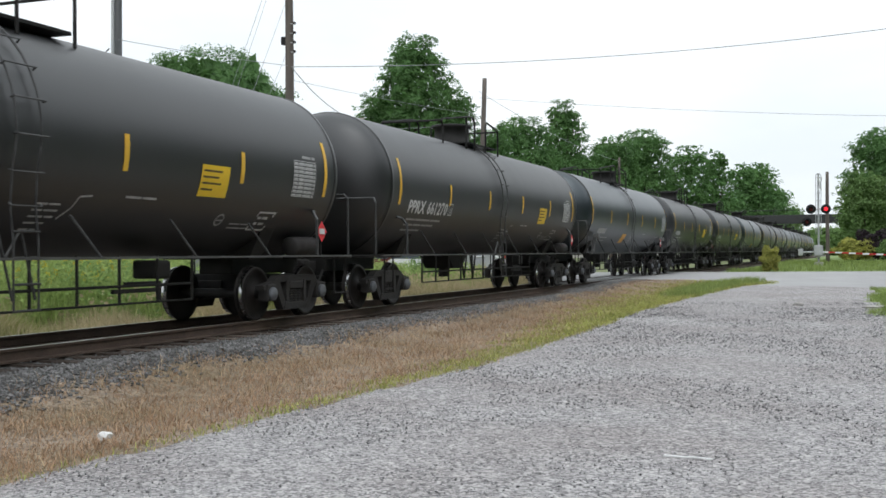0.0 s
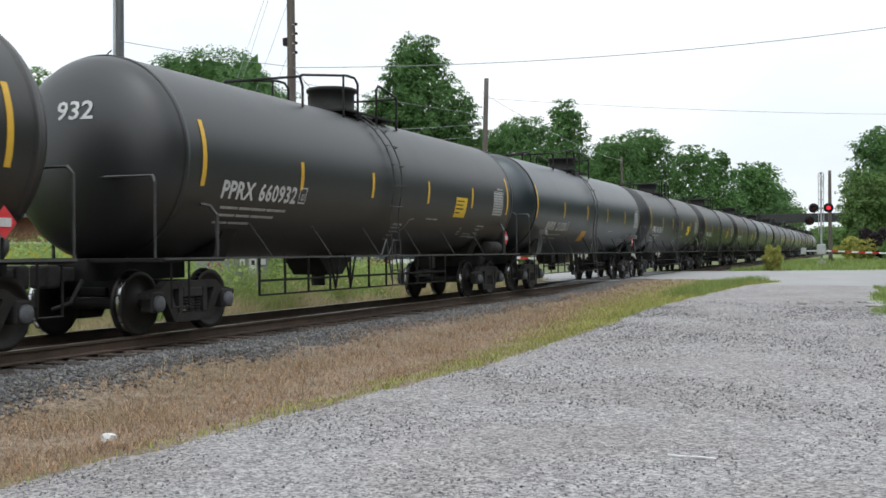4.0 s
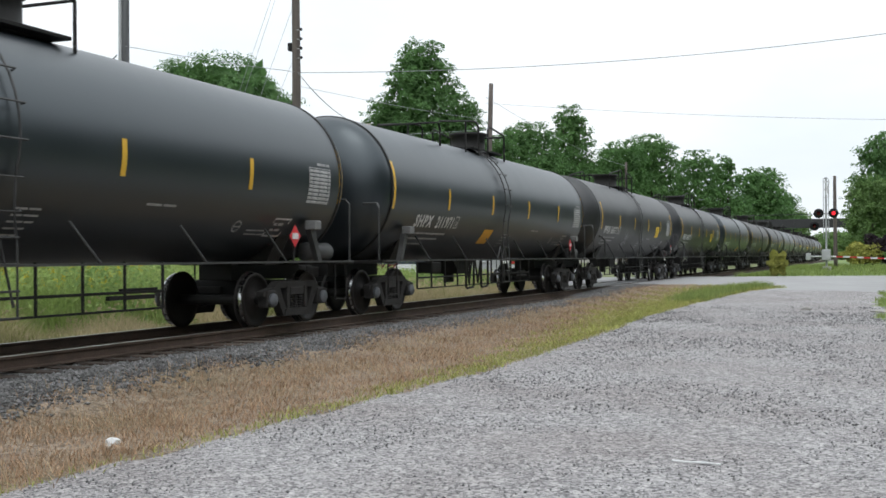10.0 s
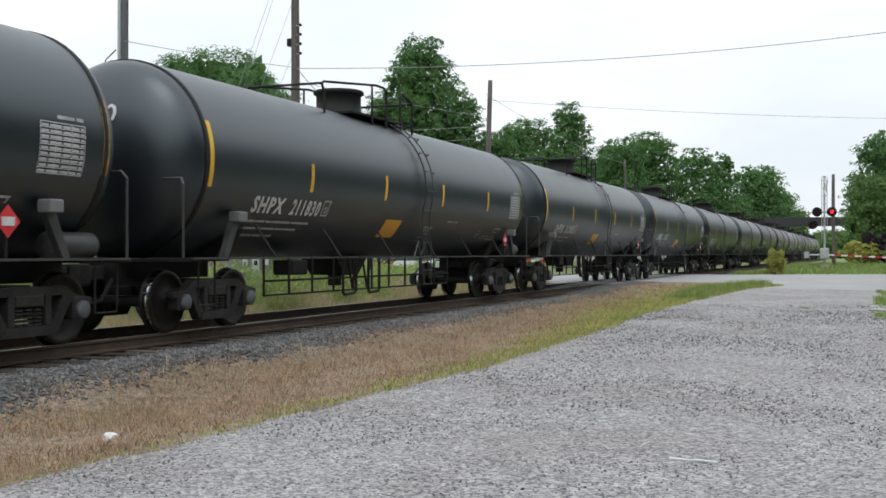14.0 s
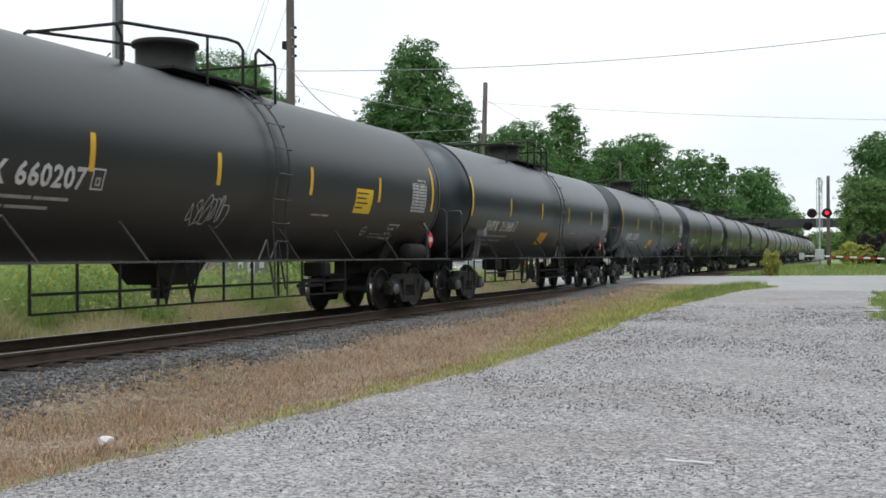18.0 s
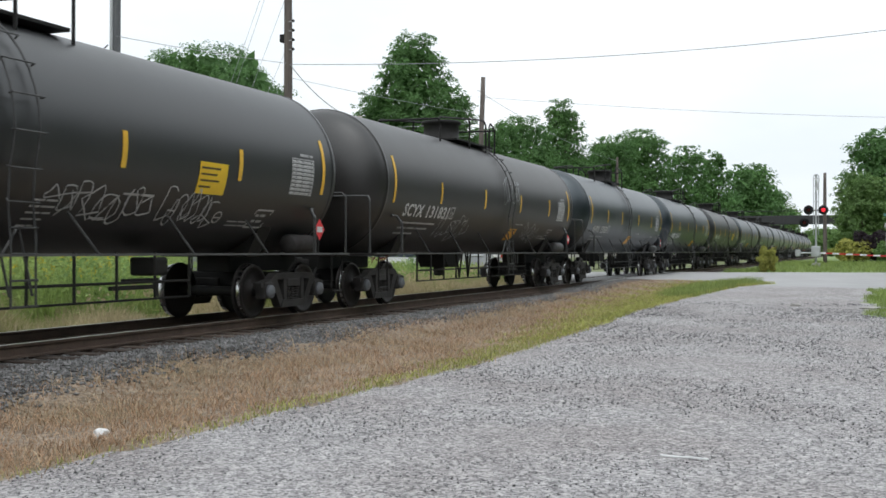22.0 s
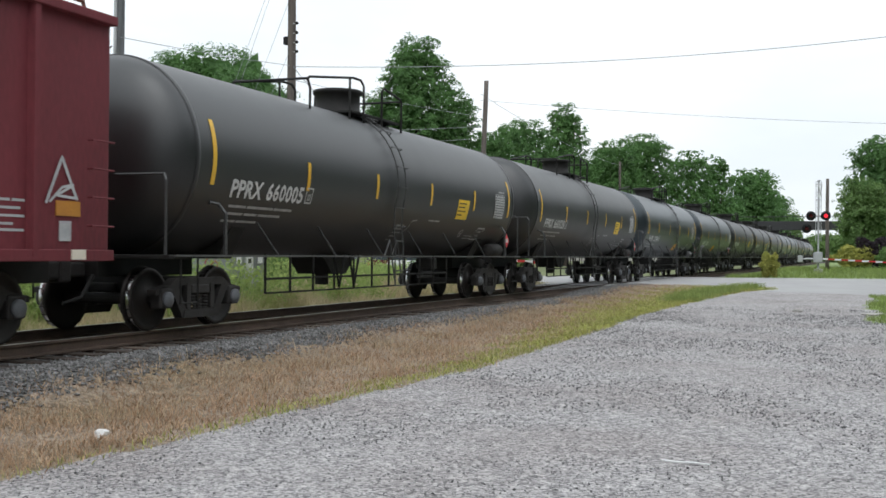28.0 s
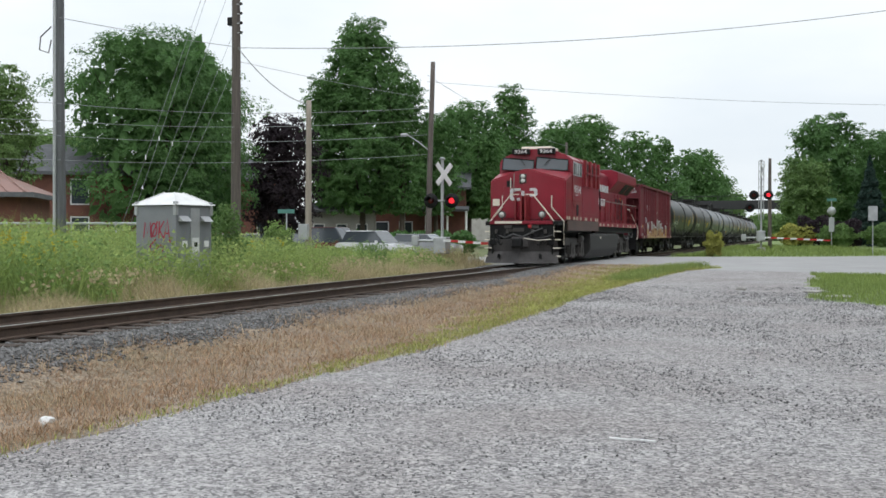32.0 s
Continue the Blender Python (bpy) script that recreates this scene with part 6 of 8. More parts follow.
def front_hoses(lo):
    """Air hoses and cables that hang in loops across the pilot."""
    for x0, x1, z0, dip, r in ((-1.15, -0.78, 1.30, 0.42, 0.026), (-0.98, -0.60, 1.34, 0.55, 0.030), (-0.70, -0.38, 1.26, 0.36, 0.024), (0.34, 0.66, 1.28, 0.40, 0.026), (0.52, 0.92, 1.36, 0.58, 0.030), (0.80, 1.14, 1.30, 0.44, 0.026)):
        part("air_hose", polyrod([(x0 + (x1 - x0) * t / 6, -1.04 - 0.10 * math.sin(math.pi * t / 6), z0 - dip * math.sin(math.pi * t / 6)) for t in range(7)], r), M_LOCOBLACK, lo)
    for x in (-1.0, -0.55, 0.45, 0.95):
        part("hose_valve", boxm(x - 0.05, x + 0.05, -1.08, -0.98, 1.24, 1.40, 0.015), M_LOCOGREY, lo)
    for s in (-1, 1):
        part("plough_slot", boxm(s * 0.82 - 0.035, s * 0.82 + 0.035, -1.40, -1.20, 0.30, 0.46, 0.01), M_LOCOBLACK, lo)
        part("jumper_box", boxm(s * 0.52 - 0.16, s * 0.52 + 0.16, -1.04, -0.96, 1.44, 1.58, 0.02), M_LOCOGREY, lo)
    part("coupler_pocket", boxm(-0.34, 0.34, -1.30, -0.95, 0.70, 1.12, 0.05), M_PLOUGH, lo)
    part("cut_lever", polyrod([(1.2, -1.1, 1.02), (0.7, -1.3, 0.98), (0.2, -1.36, 1.06)], 0.018), M_CREAM, lo)


def logo_c():
    """An open bracket with softened corners."""
    poly = [(-0.23, 2.93), (-0.23, 3.03), (-0.58, 3.03), (-0.66, 2.96), (-0.66, 2.62), (-0.58, 2.55), (-0.23, 2.55), (-0.23, 2.65), (-0.50, 2.65), (-0.54, 2.68), (-0.54, 2.90), (-0.50, 2.93)]
    return prism(poly, "y", -0.250, -0.20)


def logo_p():
    bm = bmesh.new()
    add_prism(bm, [(-0.20, 2.55), (-0.07, 2.55), (-0.07, 2.92), (-0.20, 2.92)], "y", -0.250, -0.20)
    add_prism(bm, [(0.02, 2.55), (0.14, 2.55), (0.14, 2.70), (0.36, 2.70), (0.44, 2.76), (0.44, 2.96), (0.36, 3.03), (0.02, 3.03), (0.02, 2.93), (0.28, 2.93), (0.32, 2.90), (0.32, 2.82), (0.28, 2.79), (0.02, 2.79)], "y", -0.235, -0.15)
    return bm


def loco_frame():
    bm = bmesh.new()
    for s in (-1, 1):
        x0, x1 = (0.98, 1.16) if s > 0 else (-1.16, -0.98)
        add_prism(bm, [(-2.7, 0.78), (2.7, 0.78), (2.7, 1.0), (1.6, 1.08), (-1.6, 1.08), (-2.7, 1.0)], "x", x0, x1)
        for k in (-1, 0, 1):
            y = 2.0 * k
            add_prism(bm, [(y - 0.42, 0.34), (y - 0.14, 0.24), (y + 0.14, 0.24), (y + 0.42, 0.34), (y + 0.36, 0.86), (y - 0.36, 0.86)], "x", x0 + s * 0.02, x1 + s * 0.05)
            for q in (-1, 1):
                for j in range(4):
                    add_rod(bm, (s * 1.1, y + q * 0.62, 0.42 + 0.1 * j), (s * 1.1, y + q * 0.62, 0.47 + 0.1 * j), 0.10, 10)
                add_box(bm, s * 1.1 - 0.12, s * 1.1 + 0.12, y + q * 0.62 - 0.14, y + q * 0.62 + 0.14, 0.28, 0.40, 0.02)
    add_box(bm, -1.0, 1.0, -1.2, -0.8, 0.7, 1.0)
    add_box(bm, -1.0, 1.0, 0.8, 1.2, 0.7, 1.0)
    return bm


M_PLOUGH = mat("dusty_plough", (0.105, 0.097, 0.097), (0.045, 0.042, 0.042), rough=0.8, spec=0.25, scale=1.6, fine=24, bump=0.08)
M_STRUTRED = mat("dark_red", (0.26, 0.018, 0.024), (0.18, 0.014, 0.018), rough=0.55, bump=0.03)
M_SIDERAIL = mat("worn_rail_grey", (0.22, 0.16, 0.15), (0.14, 0.10, 0.09), rough=0.5, bump=0.03)
M_SKIRT = mat("dusty_skirt", (0.135, 0.085, 0.072), (0.085, 0.058, 0.05), rough=0.8, scale=1, fine=14, bump=0.05)
ME_WHEEL_L, _t = wheel_meshes(0.53)
build_loco()


# ---- poles, wires and crossing equipment ----
def base_z(x, y):
    return ground_z(x, y) - 0.02


def pole(name, x, y, top, r, material, label, group="utility poles"):
    p = thing(name, label, "utility pole", group, m=pose(x, y, 0))
    bm = bmesh.new()
    b = base_z(x, y)
    n = 9
    ring = []
    for i in range(n + 1):
        z = b + (top - b) * i / n
        q = r * (1 - 0.28 * i / n)
        ring.append((q, z))
    shaft = lathe([(0, b)] + ring + [(0, top)], "z", 16)
    for v in shaft.verts:
        v.co.x += 0.012 * math.sin(v.co.z * 0.6 + x)
    part("shaft", shaft, material, p)
    return p


M_GREYPOLE = mat("weathered_grey_wood", (0.15, 0.155, 0.165), (0.085, 0.085, 0.09), rough=0.9, scale=2, fine=30, bump=0.3, stretch=(6, 6, 0.4))
p1 = pole("utility_pole", -11.58, 28.52, 13.2, 0.150, M_GREYPOLE, "tall dark wooden utility pole with a pale cable conduit")
part("conduit", rods([((-0.125, -0.16, -0.4), (-0.10, -0.13, 9.5))], 0.055, 12), M_GALV, p1, "pale metal conduit")
part("cable_coil", polyrod([(-0.1, -0.3, 7.6), (-0.45, -0.35, 7.3), (-0.5, -0.35, 6.9), (-0.2, -0.3, 6.8), (-0.1, -0.3, 7.2)], 0.02), M_LOCOBLACK, p1)
p2 = pole("utility_pole", -9.51, 35.84, 13.4, 0.19, M_POLE, "tall dark wooden utility pole with insulators")
for z in (8.6, 8.95, 9.3, 9.65):
    part("insulator", lathe_front([(0, 0.0), (0.05, 0.02), (0.06, 0.06), (0.03, 0.12), (0, 0.14)], 0.30, -0.1, z), M_LOCOBLACK, p2)
    part("insulator_pin", rods([((0.0, -0.1, z), (0.32, -0.1, z))], 0.018), M_GALV, p2)
part("transformer_bracket", boxm(-0.3, -0.1, -0.12, 0.12, 8.9, 9.2, 0.03), M_LOCOBLACK, p2)
p3 = pole("wooden_post", -8.43, 39.76, 6.56, 0.14, M_PALEPOLE, "short pale weathered wooden service pole with a meter box")
part("meter_box", boxm(-0.30, 0.10, -0.34, -0.14, 1.0, 1.62, 0.02), M_GALV, p3, "pale grey meter box")
p4 = pole("utility_pole", -11.55, 63.30, 11.8, 0.19, M_POLE, "slightly leaning wooden utility pole with a street lamp arm")
p4.rotation_euler = (0, radians(1.6), 0)
part("lamp_arm", polyrod([(0, 0, 6.3), (-0.7, -0.3, 6.9), (-1.35, -0.5, 7.3)], 0.035), M_GALV, p4)
part("lamp_head", moved(lathe([(0, -0.28), (0.09, -0.2), (0.12, 0.0), (0.09, 0.2), (0, 0.28)], "x", 12), -1.55, -0.5, 7.3), M_GALV, p4)
p5 = pole("utility_pole", -14.4, 118.0, 11.4, 0.17, M_POLE, "distant wooden utility pole among trees")
p6 = pole("utility_pole", 17.5, 92.0, 11.5, 0.15, M_POLE, "slim wooden pole rising behind trees")
p7 = pole("utility_pole", 15.9, 44.75, 10.4, 0.17, M_POLE, "wooden utility pole beside the gravel yard")


def wire(points, label, r=0.012, sag=0.0, n=24):
    bm = bmesh.new()
    a, b = Vector(points[0]), Vector(points[1])
    pts = []
    for i in range(n + 1):
        t = i / n
        p = a.lerp(b, t)
        p.z -= sag * 4 * t * (1 - t)
        pts.append(p)
    bm.free()
    bm = polyrod(pts, r, 5)
    me = bpy.data.meshes.new("overhead_wire")
    bm.to_mesh(me)
    bm.free()
    me.materials.append(M_WIRE)
    return tagged(new("overhead_wire", me), label, "cable", "overhead wires")


wire(((-9.35, 35.7, 8.05), (15.9, 44.7, 9.93)), "thick grey overhead cable sagging across the yard", 0.014, 0.55)
wire(((-9.35, 35.7, 8.05), (-8.43, 39.7, 6.4)), "slack service cable between two poles", 0.016, 0.35)
for k, (za, zb, zc) in enumerate(((5.25, 5.65, 9.0), (4.70, 5.15, 8.25), (4.25, 4.60, 7.35), (3.50, 3.85, 6.15))):
    wire(((-11.5, 28.4, za), (-9.5, 35.7, zb)), "thin overhead line wire beside the track", 0.009, 0.05)
    wire(((-9.5, 35.9, zb), (-11.55, 63.2, zc)), "thin overhead line wire beside the track", 0.011, 0.06)
    wire(((-30.0, -8.0, za - 0.2), (-11.5, 28.4, za)), "thin overhead line wire beside the track", 0.009, 0.3)
wire(((-11.5, 28.4, 7.9), (-9.5, 35.7, 8.1)), "thin overhead line wire beside the track", 0.011, 0.05)
wire(((-9.5, 35.9, 7.6), (-11.55, 63.2, 9.6)), "thin overhead line wire beside the track", 0.010, 0.1)
wire(((-11.55, 63.2, 10.6), (40.0, 95.0, 11.3)), "thin overhead wire high over the crossing", 0.012, 0.9)
wire(((-11.55, 63.2, 11.0), (-14.4, 118.0, 11.0)), "thin overhead line wire beside the track", 0.015, 0.5)
for k, (ax, zt) in enumerate(((-13.12, 13.3), (-12.75, 12.95), (-12.33, 10.67), (-11.91, 8.70), (-11.63, 7.39))):
    ay = 33.0
    a, b = Vector((ax, ay, base_z(ax, ay))), Vector((-9.55, 35.8, zt))
    g = wire((a, b), "thin steel guy wire anchored in the meadow", 0.008, 0.0, 6)
    q = a.lerp(b, 0.30 + 0.06 * (k % 3))
    part("strain_insulator", moved(lathe([(0, -0.09), (0.02, -0.07), (0.028, 0), (0.02, 0.07), (0, 0.09)], "z", 8), *q), M_SIGNWHITE, g)


def lamp_unit(parent, x, y, z, lit, facing=-1):
    """A flashing light: black disc, hood and red lens, facing along the road towards the camera."""
    u = part("signal_lamp", moved(lathe([(0.0, 0.0), (0.30, 0.0), (0.31, 0.015), (0.30, 0.03), (0.0, 0.03)], "y", 24), x, y, z), M_LOCOBLACK, parent, "black round background disc")
    part("lens", lathe_front([(0.0, 0.05), (0.08, 0.045), (0.12, 0.02), (0.125, 0.0), (0, 0)], x, y - 0.002, z), M_LAMPRED if lit else M_LENSDARK, u, "red lens")
    hood = bmesh.new()
    for i in range(9):
        a0, a1 = math.pi * i / 9, math.pi * (i + 1) / 9
        vs = [hood.verts.new((x + 0.17 * math.cos(a), yy, z + 0.17 * math.sin(a))) for a, yy in ((a0, y), (a1, y), (a1, y - 0.28), (a0, y - 0.28))]
        hood.faces.new(vs)
    bmesh.ops.solidify(hood, geom=hood.faces[:], thickness=0.008)
    part("hood", hood, M_LOCOBLACK, u)


M_LENSDARK = mat("unlit_red_lens", (0.10, 0.012, 0.012), (0.07, 0.01, 0.01), rough=0.2, bump=0)


def crossing_signal(x, y, z0, lamp_z, top, arm_dx, arm_len, lit, label, arm_dy=0.0, arm_z=1.0, turn=64):
    s = thing("crossing_signal", label, "crossing signal", "level crossing signals", m=pose(x, y, 0))
    part("mast", rods([((0, 0, z0), (0, 0, top))], 0.065, 14), M_GALV, s)
    part("base", boxm(-0.28, 0.28, -0.28, 0.28, z0 - 0.3, z0 + 0.35, 0.03), M_CONC, s)
    for a in (45, -45):
        bm = boxm(-0.60, 0.60, -0.10, -0.08, -0.11, 0.11)
        bmesh.ops.rotate(bm, cent=(0, 0, 0), matrix=Matrix.Rotation(radians(a), 3, "Y"), verts=bm.verts[:])
        bmesh.ops.translate(bm, vec=(0, 0 if a > 0 else -0.025, 0), verts=bm.verts[:])
        bmesh.ops.rotate(bm, cent=(0, 0, 0), matrix=Matrix.Rotation(radians(turn), 3, "Z"), verts=bm.verts[:])
        part("crossbuck_board", moved(bm, 0, 0, top - 0.62), M_SIGNWHITE, s, "white crossed board")
    part("cross_arm", rods([((-0.62, -0.05, lamp_z), (0.62, -0.05, lamp_z))], 0.035), M_GALV, s)
    for k, dx in enumerate((-0.46, 0.46)):
        lamp_unit(s, dx, -0.14, lamp_z, lit[k])
    part("bell", moved(lathe([(0, 0.1), (0.08, 0.09), (0.14, 0.0), (0, 0.0)], "z", 14), 0, 0, top), M_GALV, s)
    part("gate_mechanism", boxm(-0.28, 0.28, -0.4, 0.25, z0 + 0.75, z0 + 1.45, 0.05), M_GALV, s)
    cw = bmesh.new()
    add_box(cw, -math.copysign(1.1, arm_dx) - 0.16, -math.copysign(1.1, arm_dx) + 0.16, -0.35, -0.2, arm_z - 0.22, arm_z + 0.22, 0.04)
    add_rod(cw, (0, -0.3, arm_z), (-math.copysign(1.1, arm_dx), -0.3, arm_z), 0.05, 8)
    part("counterweight", cw, M_GALV, s)
    n = int(arm_len / 0.41)
    d = Vector((arm_dx, arm_dy, 0)).normalized()
    for i in range(n):
        seg = bmesh.new()
        m = Matrix.Translation((0, -0.3, 0)) @ Matrix.Rotation(math.atan2(d.y, d.x), 4, "Z")
        add_box(seg, 0.2 + 0.41 * i, 0.2 + 0.41 * (i + 1), -0.02, 0.02, arm_z - 0.05 - 0.02 * i, arm_z + 0.05 - 0.02 * i)
        bmesh.ops.transform(seg, matrix=m, verts=seg.verts[:])
        part("gate_arm_band", seg, M_SIGNRED if i % 2 else M_SIGNWHITE, s, "red band" if i % 2 else "white band")
    return s


crossing_signal(-4.0, 43.4, -0.35, 2.62, 4.35, 1.0, 2.7, (False, True), "level crossing signal with lowered gate and crossed boards", -0.45, 0.95)
rs = crossing_signal(7.70, 75.0, 0.05, 3.85, 6.1, 1.0, 4.4, (False, True), "level crossing signal with lit red lamp and lowered gate", 0.0, 1.05, 78)
for z, q in ((4.4, 0.16), (4.9, 0.16), (5.4, 0.16), (5.9, 0.16)):
    part("climbing_rung", rods([((-q, 0, z), (q, 0, z))], 0.02), M_GALV, rs)
part("lattice_rail", rods([((-0.16, 0, 2.2), (-0.16, 0, 6.1))], 0.025), M_GALV, rs)
part("lattice_rail", rods([((0.16, 0, 2.2), (0.16, 0, 6.1))], 0.025), M_GALV, rs)
lamp_unit(rs, -0.75, 0.6, 3.05, False)
pole("utility_pole", 8.15, 78.5, 6.5, 0.14, M_POLE, "dark wooden pole behind the crossing signal")


# ---- the signal hut ----
def build_hut():
    h = thing("equipment_hut", "grey metal equipment hut with white pyramid roof and red scrawl", "equipment hut")
    h.matrix_basis = pose(-4.74, 24.15, 0, 0, 0, 79.6)
    a, b, z0, z1 = 1.36, 1.36, -0.62, 1.93
    part("wall", boxm(0, a, 0, b, z0, z1, 0.02), M_BUNGALOW, h)
    for x in (0.02, a - 0.02):
        for y in (0.02, b - 0.02):
            part("corner_lug", boxm(x - 0.05, x + 0.05, y - 0.05, y + 0.05, z1 - 0.25, z1 + 0.10, 0.01), M_GALV, h)
    rf = bmesh.new()
    o = 0.07
    c = [rf.verts.new(p) for p in ((-o, -o, z1 + 0.01), (a + o, -o, z1 + 0.01), (a + o, b + o, z1 + 0.01), (-o, b + o, z1 + 0.01))]
    t = [rf.verts.new(p) for p in ((a * 0.38, b * 0.38, z1 + 0.34), (a * 0.62, b * 0.38, z1 + 0.34), (a * 0.62, b * 0.62, z1 + 0.34), (a * 0.38, b * 0.62, z1 + 0.34))]
    rf.faces.new(c[::-1])
    rf.faces.new(t)
    for i in range(4):
        rf.faces.new((c[i], c[(i + 1) % 4], t[(i + 1) % 4], t[i]))
    bmesh.ops.recalc_face_normals(rf, faces=rf.faces[:])
    part("roof", rf, M_ROOFWHITE, h, "white sheet metal pyramid roof")
    for i in range(4):
        part("roof_seam", rods([(c2, t2) for c2, t2 in [(((-o, -o), (a + o, -o), (a + o, b + o), (-o, b + o))[i] + (z1 + 0.015,), ((a * 0.38, b * 0.38), (a * 0.62, b * 0.38), (a * 0.62, b * 0.62), (a * 0.38, b * 0.62))[i] + (z1 + 0.345,))]], 0.02), M_ROOFWHITE, h)
    # the door side faces along +y of the track, towards the camera's side
    part("door", boxm(-0.02, 0.0, 0.54, 0.88, 0.2, 1.86, 0.006), M_GALV, h, "pale narrow door panel")
    for y in (0.26, 1.08):
        part("vent_hood", prism([(-0.16, 1.52), (0.0, 1.66), (0.0, 1.52)], "y", y - 0.16, y + 0.18), M_GALV, h)
        part("notice", boxm(-0.012, 0.0, y - 0.02, y + 0.16, 0.86, 1.02), M_SIGNWHITE, h)
    part("notice", boxm(-0.034, -0.022, 0.58, 0.84, 0.72, 1.10), M_SIGNWHITE, h)
    part("notice_print", boxm(-0.038, -0.034, 0.65, 0.77, 0.86, 0.98), M_LOCOBLACK, h)
    # the scrawl on the side towards the yard
    strokes = [[(0.22, 1.10), (0.27, 1.50), (0.36, 1.20), (0.45, 1.50), (0.47, 1.12)],
               [(0.58 + 0.10 * math.cos(0.52 * i), 1.30 + 0.17 * math.sin(0.52 * i)) for i in range(13)], [(0.49, 1.10), (0.70, 1.52)],
               [(0.76, 1.52), (0.74, 1.08)], [(0.92, 1.52), (0.76, 1.30), (0.90, 1.10)], [(0.90, 1.02), (1.03, 1.56), (1.12, 0.98)], [(0.95, 1.22), (1.10, 1.20)],
               [(0.64, 1.06), (0.47, 0.92), (0.42, 0.78), (0.50, 0.70), (0.66, 0.82), (0.80, 0.92), (0.90, 0.84), (0.84, 0.74), (0.72, 0.66), (0.74, 0.56), (0.86, 0.54), (0.96, 0.62)],
               [(0.64, 0.42), (0.72, 0.28), (0.80, 0.44), (0.90, 0.28), (0.98, 0.44)]]
    for line in strokes:
        bm, prev = bmesh.new(), None
        for i, p in enumerate(line):
            n0, n1 = line[max(0, i - 1)], line[min(len(line) - 1, i + 1)]
            d = Vector((n1[0] - n0[0], n1[1] - n0[1])).normalized() * 0.020
            pair = [bm.verts.new((a - 0.05 - (p[0] + o * d.y), -0.006, p[1] - o * d.x)) for o in (1, -1)]
            if prev:
                bm.faces.new((prev[0], pair[0], pair[1], prev[1]))
            prev = pair
        part("graffiti", bm, M_SPRAY, h, "red sprayed stroke")
    # drawn with its sides exchanged: turn it over
    for o in h.children_recursive:
        for q in o.data.vertices:
            q.co = (q.co.y, q.co.x, q.co.z)
        o.data.flip_normals()
    return h


build_hut()


# ---- fence, signs, bridge ----
fence = thing("fence", "low galvanised rail fence at the meadow's edge", "fence")
for i in range(7):
    x, y = -19.0 + 1.5 * i, 29.6 + 0.33 * i
    part("post", rods([((x, y, base_z(x, y)), (x, y, 1.62))], 0.04), M_GALV, fence)
part("top_rail", rods([((-19.5, 29.5, 1.58), (-9.6, 31.7, 1.55))], 0.045), M_GALV, fence)
for k in range(4):
    part("fence_wire", rods([((-19.5, 29.5, 0.5 + 0.28 * k), (-9.6, 31.7, 0.5 + 0.28 * k))], 0.006), M_GALV, fence)


def sign(name, x, y, top, w, h, board, label, oval=False):
    s = thing(name, label, "road sign", m=pose(x, y, 0))
    part("post", rods([((0, 0, base_z(x, y)), (0, 0, top))], 0.04), M_GALV, s)
    if oval:
        part("board", moved(lathe([(0, 0), (w / 2, 0), (w / 2, 0.02), (0, 0.02)], "y", 24), 0, -0.06, top - 0.8), board, s)
        part("name_plate", boxm(-0.36, 0.36, -0.02, 0.02, top - 0.05, top + 0.17), M_SIGNGREEN, s, "small green street sign")
        part("lower_board", boxm(-w * 0.3, w * 0.3, -0.06, -0.04, top - 2.4, top - 1.3), board, s)
    else:
        part("board", boxm(-w / 2, w / 2, -0.06, -0.04, top - h, top, 0.005), board, s)
    return s


M_SIGNGREEN = mat("sign_green", (0.09, 0.24, 0.20), (0.07, 0.20, 0.17), rough=0.5, bump=0)
sign("road_sign", 12.42, 89.98, 3.9, 0.66, 0.8, M_GALV, "pale back of a round road sign with a green street plate", True)
sign("road_sign", 14.85, 79.88, 3.2, 0.6, 1.0, M_GALV, "grey back of a rectangular road sign on a post")
sign("road_sign", -16.5, 54.0, 2.6, 1.0, 0.22, M_SIGNGREEN, "small green street sign on a post beyond the meadow")

bridge = thing("railway_bridge", "dark steel girder bridge high over the track", "bridge")
BY = 203.0
for y in (BY, BY + 4.5):
    part("girder", boxm(-60, 30, y, y + 0.5, 6.05, 7.45, 0.05), M_BRIDGE, bridge)
part("deck", boxm(-60, 30, BY + 0.2, BY + 4.8, 7.2, 7.55), M_BRIDGE, bridge)
part("lower_flange", boxm(-60, 30, BY - 0.15, BY + 0.65, 5.95, 6.07), M_BRIDGE, bridge)
for i in range(24):
    part("stiffener", boxm(-58 + 3.7 * i, -57.85 + 3.7 * i, BY - 0.1, BY + 0.02, 6.07, 7.3), M_BRIDGE, bridge)
part("abutment", boxm(9, 30, BY - 1.5, BY + 7, -1, 5.95, 0.1), M_CONC, bridge)
part("abutment", boxm(-60, -22, BY - 1.5, BY + 7, -1, 5.95, 0.1), M_CONC, bridge)
for i in range(12):
    part("railing_post", rods([((-50 + 6.5 * i, BY + 0.2, 7.5), (-50 + 6.5 * i, BY + 0.2, 8.4))], 0.06), M_BRIDGE, bridge)
part("railing", rods([((-55, BY + 0.2, 8.35), (28, BY + 0.2, 8.35))], 0.05), M_BRIDGE, bridge)


